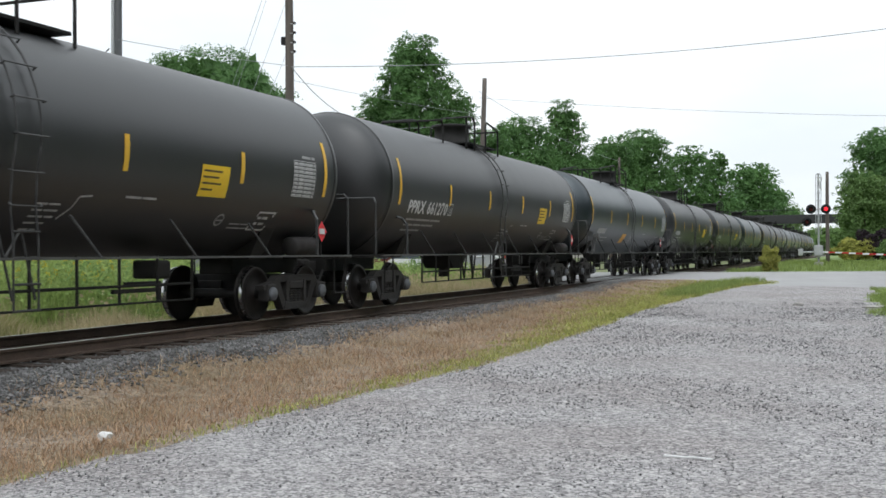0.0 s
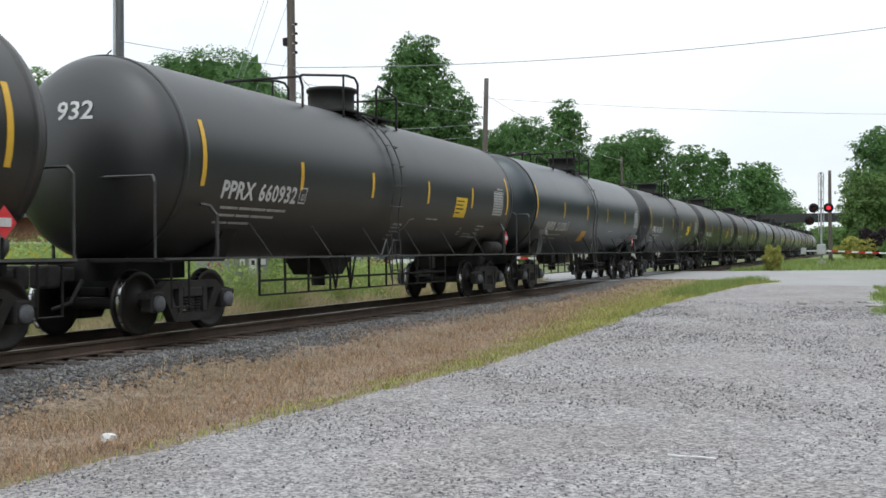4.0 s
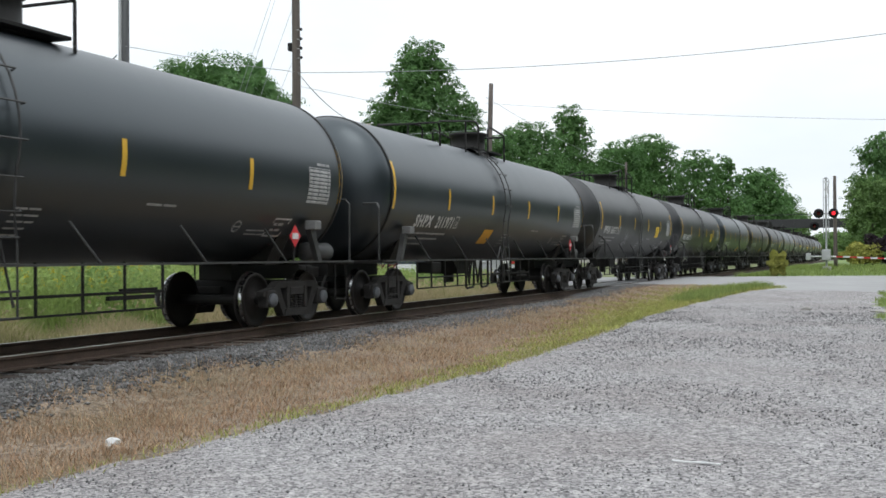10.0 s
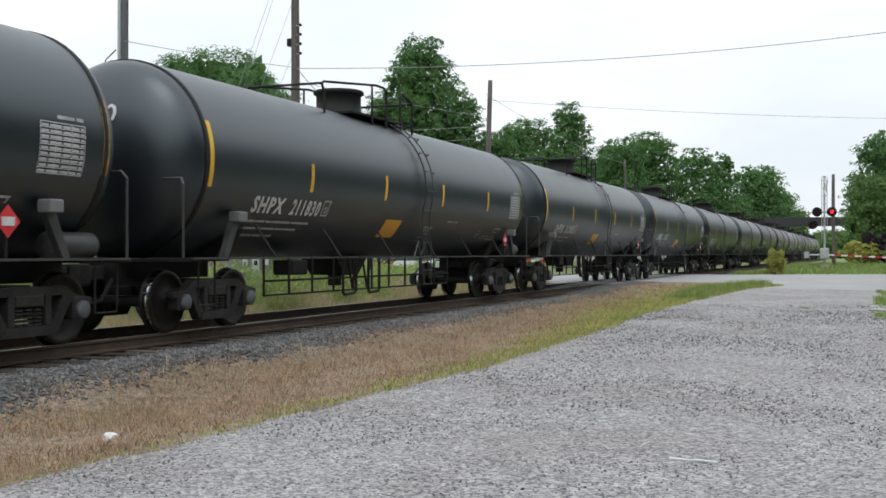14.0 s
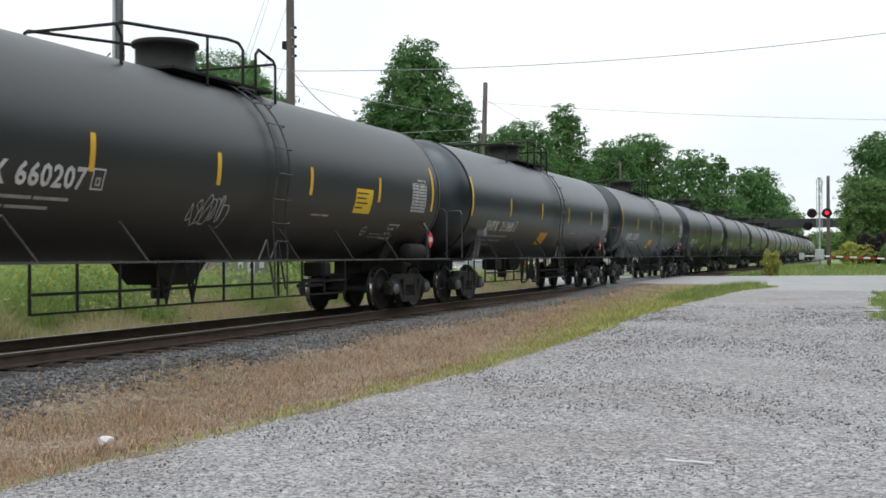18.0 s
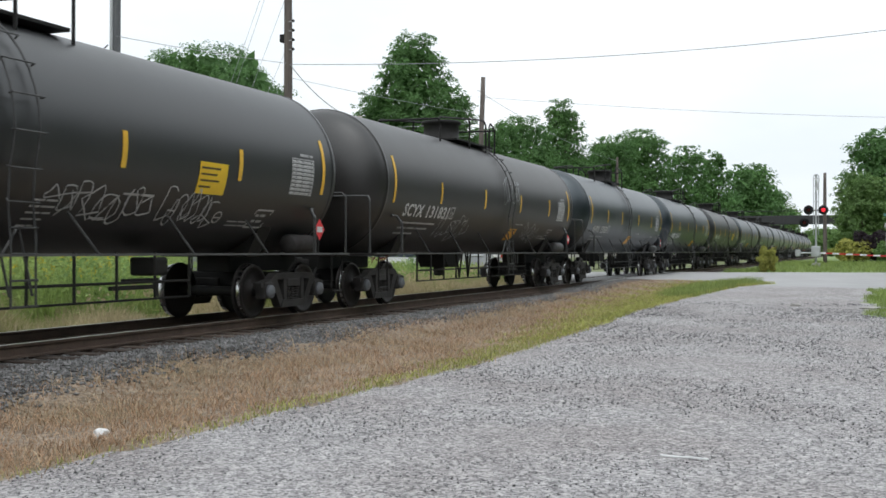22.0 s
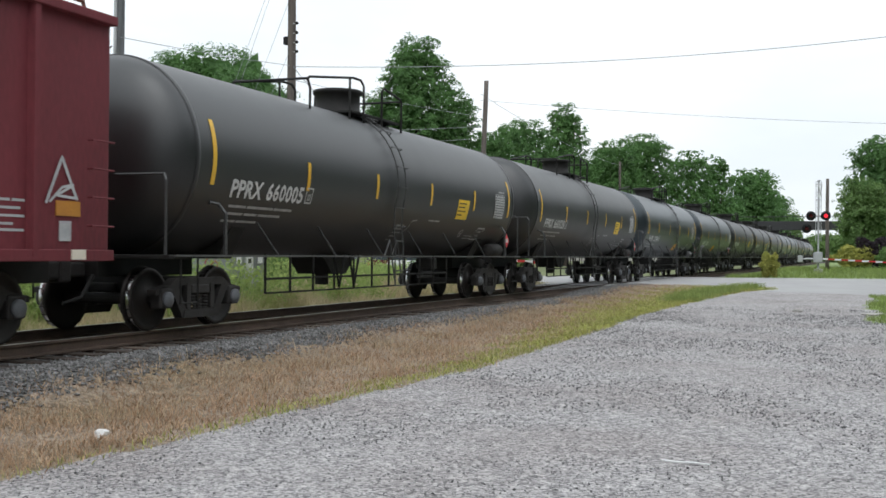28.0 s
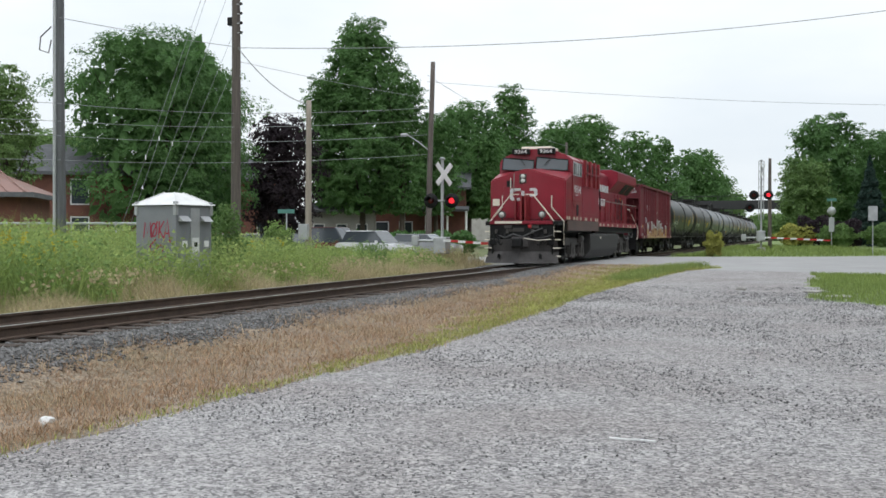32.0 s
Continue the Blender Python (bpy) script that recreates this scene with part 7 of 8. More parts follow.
# ---- buildings ----
def house(name, x, y, rz, w, d, eave, ridge, wall_m, roof_m, label, hip=True, windows=(), over=0.5):
    h = thing(name, label, "house", m=pose(x, y, 0, 0, 0, rz))
    b = -0.6
    part("wall", boxm(-w / 2, w / 2, -d / 2, d / 2, b, eave), wall_m, h)
    rf = bmesh.new()
    o = over
    c = [rf.verts.new(p) for p in ((-w / 2 - o, -d / 2 - o, eave), (w / 2 + o, -d / 2 - o, eave), (w / 2 + o, d / 2 + o, eave), (-w / 2 - o, d / 2 + o, eave))]
    k = min(w, d) / 2 if hip else 0
    if w >= d:
        t = [rf.verts.new((-w / 2 + k - (0 if hip else o), 0, ridge)), rf.verts.new((w / 2 - k + (0 if hip else o), 0, ridge))]
        rf.faces.new((c[0], c[1], t[1], t[0]))
        rf.faces.new((c[2], c[3], t[0], t[1]))
        rf.faces.new((c[1], c[2], t[1]))
        rf.faces.new((c[3], c[0], t[0]))
    else:
        t = [rf.verts.new((0, -d / 2 + k - (0 if hip else o), ridge)), rf.verts.new((0, d / 2 - k + (0 if hip else o), ridge))]
        rf.faces.new((c[1], c[2], t[1], t[0]))
        rf.faces.new((c[3], c[0], t[0], t[1]))
        rf.faces.new((c[0], c[1], t[0]))
        rf.faces.new((c[2], c[3], t[1]))
    rf.faces.new(c[::-1])
    bmesh.ops.recalc_face_normals(rf, faces=rf.faces[:])
    part("roof", rf, roof_m, h)
    part("eaves_board", boxm(-w / 2 - o, w / 2 + o, -d / 2 - o, -d / 2 - o + 0.05, eave - 0.2, eave + 0.02), M_SHINGLE, h)
    part("eaves_board", boxm(w / 2 + o - 0.05, w / 2 + o, -d / 2 - o + 0.05, d / 2 + o, eave - 0.2, eave + 0.02), M_SHINGLE, h)
    for side, u, z, ww, hh in windows:
        if side == "f":
            fr = part("window", boxm(u - ww / 2 - 0.08, u + ww / 2 + 0.08, -d / 2 - 0.05, -d / 2 + 0.02, z - 0.08, z + hh + 0.08), M_SIGNWHITE, h)
            part("pane", boxm(u - ww / 2, u + ww / 2, -d / 2 - 0.06, -d / 2 - 0.045, z, z + hh), M_GLASS, fr)
        else:
            fr = part("window", boxm(w / 2 - 0.02, w / 2 + 0.05, u - ww / 2 - 0.08, u + ww / 2 + 0.08, z - 0.08, z + hh + 0.08), M_SIGNWHITE, h)
            part("pane", boxm(w / 2 + 0.045, w / 2 + 0.06, u - ww / 2, u + ww / 2, z, z + hh), M_GLASS, fr)
    return h


ha = house("brick_pavilion", -28.3, 41.1, 28, 9.0, 7.0, 3.05, 4.9, M_BRICK, M_ROOFBROWN, "low brick building with a brown standing-seam metal roof", True, (), 0.7)
for i in range(14):
    u = -4.9 + 0.75 * i
    part("roof_seam", rods([((u, -4.17, 3.09), (u * 0.45, -0.2, 4.86))], 0.035), M_ROOFBROWN, ha)
hb = house("brick_house", -37.2, 61.5, 35, 10.5, 9.0, 5.2, 7.3, M_BRICK, M_SHINGLE, "two-storey brick house with a grey shingle hip roof", True,
           (("f", -2.5, 0.8, 1.0, 1.5), ("f", 1.5, 0.8, 1.0, 1.5), ("f", -2.5, 3.2, 1.0, 1.5), ("f", 1.5, 3.2, 1.0, 1.5), ("s", -2, 0.8, 1.0, 1.5), ("s", 1.5, 3.2, 1.0, 1.4)))
hc = house("brick_house", -38.5, 90.0, 20, 8.0, 8.0, 6.2, 8.6, M_BRICK, M_SHINGLE, "two-storey red brick house half hidden by trees", True,
           (("f", 2.0, 3.6, 0.9, 1.5), ("f", -1.0, 3.6, 0.9, 1.5), ("s", 0, 3.6, 0.9, 1.5), ("f", 2.0, 0.8, 0.9, 1.5)))
hd = house("porch_house", -24.6, 98.5, 16, 9.0, 8.0, 5.6, 8.2, M_BRICK, M_SHINGLE, "brick house with a white-columned front porch", False,
           (("f", -1.5, 3.9, 1.0, 1.5), ("f", 2.4, 3.9, 1.0, 1.5), ("f", -3.2, 0.7, 1.1, 1.7), ("f", -1.0, 0.7, 1.1, 1.7)))
part("porch_roof", prism([(-6.6, 3.4), (-3.9, 3.4), (-3.9, 3.9), (-6.6, 3.55)], "x", -1.2, 4.8), M_SHINGLE, hd)
for x in (-1.0, 1.0, 2.9, 4.6):
    part("porch_column", rods([((x, -6.4, 0.2), (x, -6.4, 3.45))], 0.11, 10), M_SIGNWHITE, hd, "white porch column")
part("porch_floor", boxm(-1.2, 4.8, -6.7, -3.95, -0.5, 0.3), M_CONC, hd)
for x in (-1.0, 1.0, 2.9):
    part("porch_railing", boxm(x + 0.12, x + 1.75, -6.45, -6.35, 0.95, 1.05), M_SIGNWHITE, hd)
house("stone_building", -27.6, 86.5, 20, 6.0, 5.0, 3.3, 4.6, M_CONC, M_SHINGLE, "low pale stone building behind the road", True, (("f", -1.6, 1.0, 0.8, 1.1), ("f", 0.3, 1.0, 0.8, 1.1), ("f", 2.0, 1.0, 0.8, 1.1)))


# ---- waiting cars ----
def car(x, y, rz, paint, label, tall=1.5, length=4.5):
    c = thing("car", label, "car", "cars waiting at the crossing", m=pose(x, y, ground_z(x, y), 0, 0, rz))
    w, L = 0.88, length / 2
    low = bmesh.new()
    add_prism(low, [(-L, 0.35), (-L + 0.1, 0.28), (L - 0.1, 0.28), (L, 0.4), (L - 0.05, 0.78), (L - 1.1, 0.95), (-L + 0.3, 0.98), (-L, 0.85)], "y", -w, w)
    bmesh.ops.bevel(low, geom=low.edges[:], offset=0.06, segments=2, affect="EDGES")
    part("body", low, paint, c)
    cabn = bmesh.new()
    add_prism(cabn, [(-L + 0.35, 0.92), (L - 1.0, 0.92), (L - 1.75, tall), (-L + 0.7, tall)], "y", -w + 0.08, w - 0.08)
    for v in cabn.verts:
        if v.co.z > tall - 0.1:
            v.co.y *= 0.84
    bmesh.ops.bevel(cabn, geom=cabn.edges[:], offset=0.05, segments=2, affect="EDGES")
    part("glasshouse", cabn, M_GLASS, c)
    part("roof_panel", boxm(-L + 0.72, L - 1.8, -w * 0.82, w * 0.82, tall - 0.03, tall + 0.02, 0.02), paint, c)
    for sx in (-L + 0.8, L - 0.85):
        for sy in (-1, 1):
            wh = part("wheel", moved(lathe([(0, -0.1), (0.3, -0.1), (0.33, -0.05), (0.33, 0.05), (0.3, 0.1), (0, 0.1)], "y", 20), sx, sy * (w - 0.06), 0.33), M_TYRE, c)
            part("rim", moved(lathe([(0, -0.108), (0.18, -0.108), (0.2, -0.09), (0.2, 0.09), (0.18, 0.108), (0, 0.108)], "y", 16), sx, sy * (w - 0.06), 0.33), M_GALV, wh)
    for sy in (-1, 1):
        part("headlight", boxm(L - 0.12, L + 0.01, sy * 0.62 - 0.16, sy * 0.62 + 0.16, 0.62, 0.76, 0.03), M_LAMP, c)
        part("mirror", boxm(L - 1.5, L - 1.35, sy * (w + 0.06) - 0.06, sy * (w + 0.06) + 0.06, 0.95, 1.08, 0.02), paint, c)
        part("tail_light", boxm(-L - 0.01, -L + 0.08, sy * 0.7 - 0.1, sy * 0.7 + 0.1, 0.7, 0.86, 0.02), M_SIGNRED, c)
    return c


car(-12.6, 57.2, -14, M_CARWHITE, "white estate car waiting at the crossing", 1.62, 4.4)
car(-16.2, 59.6, -14, M_CARMAROON, "dark maroon minivan waiting behind a white car", 1.85, 4.8)
car(-11.2, 61.6, -10, M_CARSILVER, "silver saloon car waiting at the crossing", 1.42, 4.5)
car(-19.6, 53.4, 166, M_CARWHITE, "white car half hidden by tall weeds", 1.45, 4.4)
car(-17.4, 54.6, 166, M_CARDARK, "dark car half hidden by tall weeds", 1.5, 4.4)

# ---- litter and stray pieces in the yard ----
def lump(name, x, y, sx, sy, sz, material, label, category):
    bm = bmesh.new()
    bmesh.ops.create_icosphere(bm, subdivisions=2, radius=1.0)
    for v in bm.verts:
        f = 1 + 0.35 * noise.noise(v.co * 1.7 + Vector((x, y, 0)))
        v.co = Vector((v.co.x * sx * f, v.co.y * sy * f, v.co.z * sz * f))
    me = bpy.data.meshes.new(name)
    bm.to_mesh(me)
    bm.free()
    me.materials.append(material)
    ob = tagged(new(name, me), label, category)
    ob.location = (x, y, ground_z(x, y) + sz * 0.55)
    return ob


lump("litter", 4.13, 7.94, 0.075, 0.06, 0.05, M_SIGNWHITE, "crumpled white paper cup in the dry grass", "litter")
lump("stone", 8.86, 29.2, 0.14, 0.10, 0.06, M_CONC, "pale flat stone lying on the gravel", "stone")
lump("stone", 10.7, 28.6, 0.35, 0.22, 0.05, M_CONC, "pale broken concrete piece at the lawn's edge", "stone")
lump("stone", 11.2, 26.6, 0.32, 0.16, 0.05, M_CONC, "pale broken concrete piece at the lawn's edge", "stone")
stick = bmesh.new()
for a, b in (((8.98, 8.36), (9.12, 8.33)), ((9.12, 8.33), (9.22, 8.35)), ((9.22, 8.35), (9.35, 8.31))):
    add_rod(stick, (a[0], a[1], ground_z(*a) + 0.012), (b[0], b[1], ground_z(*b) + 0.012), 0.008, 6)
me = bpy.data.meshes.new("stick")
stick.to_mesh(me)
stick.free()
me.materials.append(M_SIGNWHITE)
tagged(new("stick", me), "pale bent strip lying on the gravel", "litter")


# ---- trees ----
def build_tree(x, y, top, rad, kind, seed, shape="round"):
    m = {"L": M_LEAF, "K": M_LEAFLIGHT, "U": M_LEAFPURPLE}[kind]
    words = {"L": "broad leafy green tree with an uneven crown", "K": "light green leafy tree with open crown", "U": "dark purple-leaved tree in full leaf"}[kind]
    b = base_z(x, y)
    t = thing("tree", words, "tree", m=pose(x, y, 0))
    r = np.random.default_rng(seed)
    h = top - b
    foot = b + (0.05 if y > 95 else 0.11) * h
    if x < -15 and y > 80:
        foot = max(foot, 3.0)
    ch = top - foot
    dist = math.hypot(x - 10.4, y)
    size = 0.00125 * dist if dist < 150 else 0.0015 * dist
    us, ws = {"round": ((0, 0.15, 0.4, 0.62, 0.8, 0.93, 1), (0.80, 0.95, 1.0, 0.98, 0.88, 0.68, 0.34)),
              "spire": ((0, 0.15, 0.35, 0.6, 0.75, 0.88, 1), (0.86, 1.0, 1.0, 0.92, 0.74, 0.52, 0.30))}[shape]
    ph = r.uniform(0, 6.3, 6)

    def envelope(u, a):
        lobes = 1 + 0.13 * np.sin(3 * a + 5 * u + ph[0]) + 0.10 * np.sin(5 * a - 9 * u + ph[1]) + 0.08 * np.sin(2 * a + 14 * u + ph[2])
        return rad * np.interp(u, us, ws) * lobes
    bm = bmesh.new()
    add_rod(bm, (0, 0, b), (0.1, 0, b + h * 0.6), 0.018 * h, 9, 0.008 * h)
    for i in range(9):
        a = 2.4 * i + r.uniform(-0.3, 0.3)
        u = r.uniform(0.25, 0.9)
        q = float(envelope(u, a)) * 0.62
        add_rod(bm, (0.05, 0, b + h * r.uniform(0.16, 0.5)), (math.cos(a) * q, math.sin(a) * q, foot + ch * u), 0.006 * h, 6, 0.0015 * h)
    part("trunk", bm, M_BARK, t)
    # sprays of leaves crowd the outside of an uneven envelope; each spray is a loose flattened clump
    n_c = 380
    u = r.uniform(0, 1, n_c) ** 0.9
    a = np.arange(n_c) * 2.39996 + r.normal(0, 0.25, n_c)
    c_r = rad * r.uniform(0.07, 0.175, n_c) * (0.65 + 0.5 * np.interp(u, us, ws))
    f = np.sqrt(r.uniform(0.22, 1.0, n_c))
    q = np.maximum(0, envelope(u, a) - c_r * 0.55) * f
    cen = np.stack([np.cos(a) * q, np.sin(a) * q, foot + 0.04 * ch + (ch * 0.95 - c_r * 0.5) * u], 1)
    total = int(min(38000, 2.6 * math.pi * rad * ch * 0.5 / (1.2 * size * size)))
    wgt = c_r ** 2 / np.sum(c_r ** 2)
    idx = r.choice(n_c, total, p=wgt)
    d = r.normal(0, 1, (total, 3))
    d /= np.linalg.norm(d, axis=1)[:, None]
    d[:, 2] = np.where(d[:, 2] < -0.2, -d[:, 2], d[:, 2])
    k = c_r[idx][:, None] * (r.uniform(0, 1, (total, 1)) ** 0.45 + np.abs(r.normal(0, 0.14, (total, 1))))
    pos = cen[idx] + d * k * np.array([1.05, 1.05, 0.84]) - np.array([0, 0, 0.16]) * k ** 2 / rad
    out = np.stack([pos[:, 0], pos[:, 1], 0.8 * (pos[:, 2] - foot - 0.35 * ch)], 1)
    out /= np.linalg.norm(out, axis=1)[:, None] + 1e-6
    part("crown", leaves(pos, d * 0.7 + out * 0.8 + np.array([0, 0, 0.3]), size, "crown", m, 0.6), None, t)
    # large inner leaves close the crown behind the sprays
    n = 3200
    u, a = r.uniform(0.0, 0.9, n), r.uniform(0, 6.283, n)
    q = envelope(u, a) * 0.74 * np.sqrt(r.uniform(0, 1, n))
    pos = np.stack([np.cos(a) * q, np.sin(a) * q, foot + ch * u], 1)
    nrm = np.stack([np.cos(a), np.sin(a), 0.3 + 0 * a], 1)
    part("inner_foliage", leaves(pos, nrm, rad * 0.062, "inner_foliage", m, 0.5), None, t)
    return t


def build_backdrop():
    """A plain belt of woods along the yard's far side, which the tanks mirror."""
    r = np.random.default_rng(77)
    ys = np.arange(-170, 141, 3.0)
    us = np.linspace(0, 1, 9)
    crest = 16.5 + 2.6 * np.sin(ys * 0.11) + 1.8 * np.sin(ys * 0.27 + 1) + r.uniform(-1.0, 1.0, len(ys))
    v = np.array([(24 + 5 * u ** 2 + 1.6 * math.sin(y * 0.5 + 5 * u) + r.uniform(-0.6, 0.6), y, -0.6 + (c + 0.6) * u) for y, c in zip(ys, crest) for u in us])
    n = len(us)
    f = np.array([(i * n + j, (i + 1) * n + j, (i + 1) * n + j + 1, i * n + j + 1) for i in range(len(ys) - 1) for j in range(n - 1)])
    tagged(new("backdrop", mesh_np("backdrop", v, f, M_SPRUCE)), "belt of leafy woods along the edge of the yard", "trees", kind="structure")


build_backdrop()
# the most distant K trees have haze put into their paler leaf colour
TREES = [
    (-30.7, 63.0, 15.1, 7.0, "L"), (-31.2, 69.0, 14.0, 5.0, "L"), (-28.3, 45.9, 10.0, 1.9, "K"), (-31.0, 46.1, 11.4, 2.4, "K"), (-24.9, 85.0, 19.7, 5.4, "L"),
    (-27.5, 84.9, 15.4, 3.1, "L"), (-21.1, 84.3, 14.8, 2.8, "L"), (-27.4, 75.0, 10.5, 3.4, "U"), (-20.2, 100.4, 14.3, 4.1, "L"),
    (-19.6, 114.1, 17.6, 3.7, "L"), (-20.1, 107.8, 11.4, 4.4, "L"), (-17.2, 127.0, 14.9, 4.0, "L"), (-15.4, 137.6, 16.8, 4.4, "L"), (-12.4, 153.3, 16.0, 4.0, "L"),
    (-10.2, 163.7, 16.1, 3.4, "L"), (-10.4, 224.0, 18.9, 7.0, "L"), (-8.6, 239.6, 15.4, 6.4, "L"), (-4.5, 250.0, 11.5, 3.7, "K"), (-20.4, 90.9, 12.0, 3.2, "L"),
    (-13.8, 214.0, 12.3, 5.0, "L"), (12.6, 115.0, 13.4, 4.9, "L"), (17.1, 121.8, 12.3, 3.8, "L"), (10.5, 108.0, 8.7, 3.1, "K"), (20.1, 114.6, 12.3, 4.2, "L"),
    (3.5, 329.9, 7.9, 12.8, "K"), (15.0, 129.9, 8.6, 6.7, "K"), (-46.2, 94.3, 10.5, 5.7, "L"), (-63.6, 94.5, 12.1, 8.1, "K"), (-25.9, 155.8, 15.0, 10.8, "L"),
]
for i, (x, y, top, rad, kind) in enumerate(TREES):
    build_tree(x, y, top, rad * (1.0 if x < 0 and y > 95 else 0.94), kind, 50 + i, "spire" if i in (4, 9) else "round")


def spruce(x, y, top, rad, seed):
    t = thing("spruce", "blue-green spruce tree beside the road", "tree", m=pose(x, y, 0))
    b = base_z(x, y)
    part("trunk", rods([((0, 0, b), (0, 0, top - 0.6))], 0.14, 8), M_BARK, t)
    r = np.random.default_rng(seed)
    n = 5200
    u = r.uniform(0, 1, n) ** 0.6
    a = r.uniform(0, 2 * np.pi, n)
    layer = 0.72 + 0.28 * np.abs(np.sin(u * 26))
    q = rad * u * layer * np.sqrt(r.uniform(0.35, 1, n))
    pos = np.stack([np.cos(a) * q, np.sin(a) * q, top - u * (top - b) * 0.95 - q * 0.12], 1)
    nrm = np.stack([np.cos(a), np.sin(a), 0.4 + 0 * a], 1)
    part("crown", leaves(pos, nrm, 0.16, "crown", M_SPRUCE), None, t)


spruce(15.7, 99.9, 8.0, 2.3, 5)
spruce(19.0, 96.0, 7.0, 2.0, 6)


def bush(x, y, top, rad, material, label, seed, size=0.06, n=2600):
    t = thing("bush", label, "bush", m=pose(x, y, 0))
    b = base_z(x, y)
    r = np.random.default_rng(seed)
    d = r.normal(0, 1, (n, 3))
    d /= np.linalg.norm(d, axis=1)[:, None]
    k = r.uniform(0.35, 1.0, (n, 1)) ** 0.5 * (1 + 0.2 * np.sin(d[:, :1] * 6 + seed) + 0.15 * np.cos(d[:, 2:] * 9))
    half = (top - b) / 2
    pos = d * k * np.array([rad, rad, half]) + np.array([0, 0, b + half])
    part("foliage", leaves(pos, d, size, "foliage", material), None, t)
    for i in (0, 2, 4):
        part("stem", rods([((0, 0, b), (rad * 0.3 * math.cos(i), rad * 0.3 * math.sin(i), b + half))], 0.02), M_BARK, t)


bush(-5.33, 27.8, 2.13, 0.52, M_LEAFLIGHT, "small yellow-green bush beside the equipment hut", 1, 0.05)
bush(-6.9, 34.0, 1.66, 0.66, M_WEEDDEEP, "low green bush among tall weeds", 2, 0.05)
bush(5.3, 65.8, 1.45, 0.55, M_WEEDYELLOW, "yellow-green weed clump at the crossing's edge", 3, 0.07)
bush(11.2, 98.0, 2.9, 1.6, M_LEAFPURPLE, "dark red-leaved shrub beside the road", 5, 0.14)
bush(13.7, 96.0, 2.6, 1.7, M_LEAFPURPLE, "dark red-leaved shrub beside the road", 6, 0.14)
bush(13.0, 91.0, 2.1, 1.4, M_LEAFLIGHT, "rounded green shrub beyond the road", 7, 0.12)
bush(16.4, 92.0, 2.2, 1.6, M_LEAFLIGHT, "rounded green shrub beyond the road", 8, 0.12)
bush(9.6, 97.0, 2.2, 1.6, M_WEEDYELLOW, "yellow-green shrub beneath the trees", 9, 0.12)
bush(18.2, 88.0, 2.0, 1.5, M_LEAFLIGHT, "rounded green shrub beyond the road", 10, 0.12)
for i in range(7):
    bush(-22.0 + 1.9 * i, 70.5 - 0.55 * i, 1.5, 1.2, M_LEAF, "clipped green hedge beyond the road", 20 + i, 0.12, 1500)


rb = random.Random(31)
for i in range(16):
    y = rb.uniform(11, 40)
    x = rb.uniform(-13.5, -5.2)
    if abs(x + 6.0) < 2.6 and 20 < y < 30:
        continue
    bush(x, y, base_z(x, y) + rb.uniform(1.0, 1.45), rb.uniform(0.4, 0.75), (M_WEED, M_LEAFLIGHT, M_WEEDYELLOW, M_WEED)[i % 4], "leafy clump of tall green weeds in the meadow", 60 + i, 0.045, 1500)


# ---- weeds, dry grass and loose stone ----
def heights(x, y):
    """ground_z for many points away from the crossing's lanes, point by point near them."""
    def ramp(a, b, v):
        t = np.clip((v - a) / (b - a), 0, 1)
        return t * t * (3 - 2 * t)
    ax = np.abs(x)
    z = -0.215 - 0.30 * ramp(1.55, 2.8, ax)
    z = z + np.where(x > 2.8, 0.095 * ramp(3.5, 6.0, x), 0) + np.where(x > 1.55, 0.25 * np.clip((y - 9.0) / 31.0, 0, 1) * ramp(1.55, 2.4, x), 0)
    z = z + np.where(x < -3, 0.50 * (1 - ramp(-13, -4, x)), 0)
    for i in np.nonzero(y > 31.0)[0]:
        z[i] = ground_z(x[i], y[i])
    return z


def scatter(n, x0, x1, y0, y1, power=1.0):
    y = y0 + (y1 - y0) * rng.uniform(0, 1, n) ** power
    return rng.uniform(x0, x1, n), y


def stuff(name, me, label, category):
    return tagged(new(name, me), label, category, kind="stuff")


def mounds(x, y):
    """Uneven height of the weeds, mound by mound."""
    return 1.0 + 0.24 * np.sin(x * 1.9 + 1.3 * np.sin(y * 0.8)) * np.sin(y * 1.4 + x * 0.5) + 0.16 * np.sin(x * 4.3 + y) * np.sin(y * 3.7)


def weed_front(y):
    """Where the tall weeds begin, west of the track."""
    return -3.8 + 0.4 * np.sin(y * 1.1) + 0.4 * np.sin(y * 2.9) + 0.8 * np.sin(y * 0.31)


# olive and pale grass beside the ballast, with seed heads
x, y = scatter(76000, -6.0, -1.8, 3, 44, 1.3)
k = rng.uniform(0, 1, len(x)) < np.clip(1.4 - (-x - 3.6) / 2.4, 0.1, 1) * np.clip((-x - 1.7) / 0.8, 0, 1)
x, y = x[k], y[k]
pale = np.sin(y * 0.55 + 0.6 * x) + 0.6 * np.sin(y * 1.7 + x) + np.clip((y - 17) / 8, -1.2, 1.2) + rng.normal(0, 0.5, len(x))
hgt = 1.15 * np.clip(0.62 + 0.25 * np.sin(y * 1.7 + x) + 0.2 * np.sin(y * 0.6), 0.35, 1.1) * np.clip(0.35 + (-x - 2.0) / 1.6, 0.35, 1)
for sel, m, words in ((pale > -0.1, M_WEEDPALE, "pale tall grass along the far side of the track"), (pale <= -0.1, M_WEEDOLIVE, "olive green grass along the far side of the track")):
    stuff("tall_grass", blades(np.stack([x, y, heights(x, y)], 1)[sel], (0.72 * hgt)[sel], 0.015, "tall_grass", m, 0.75), words, "grass")
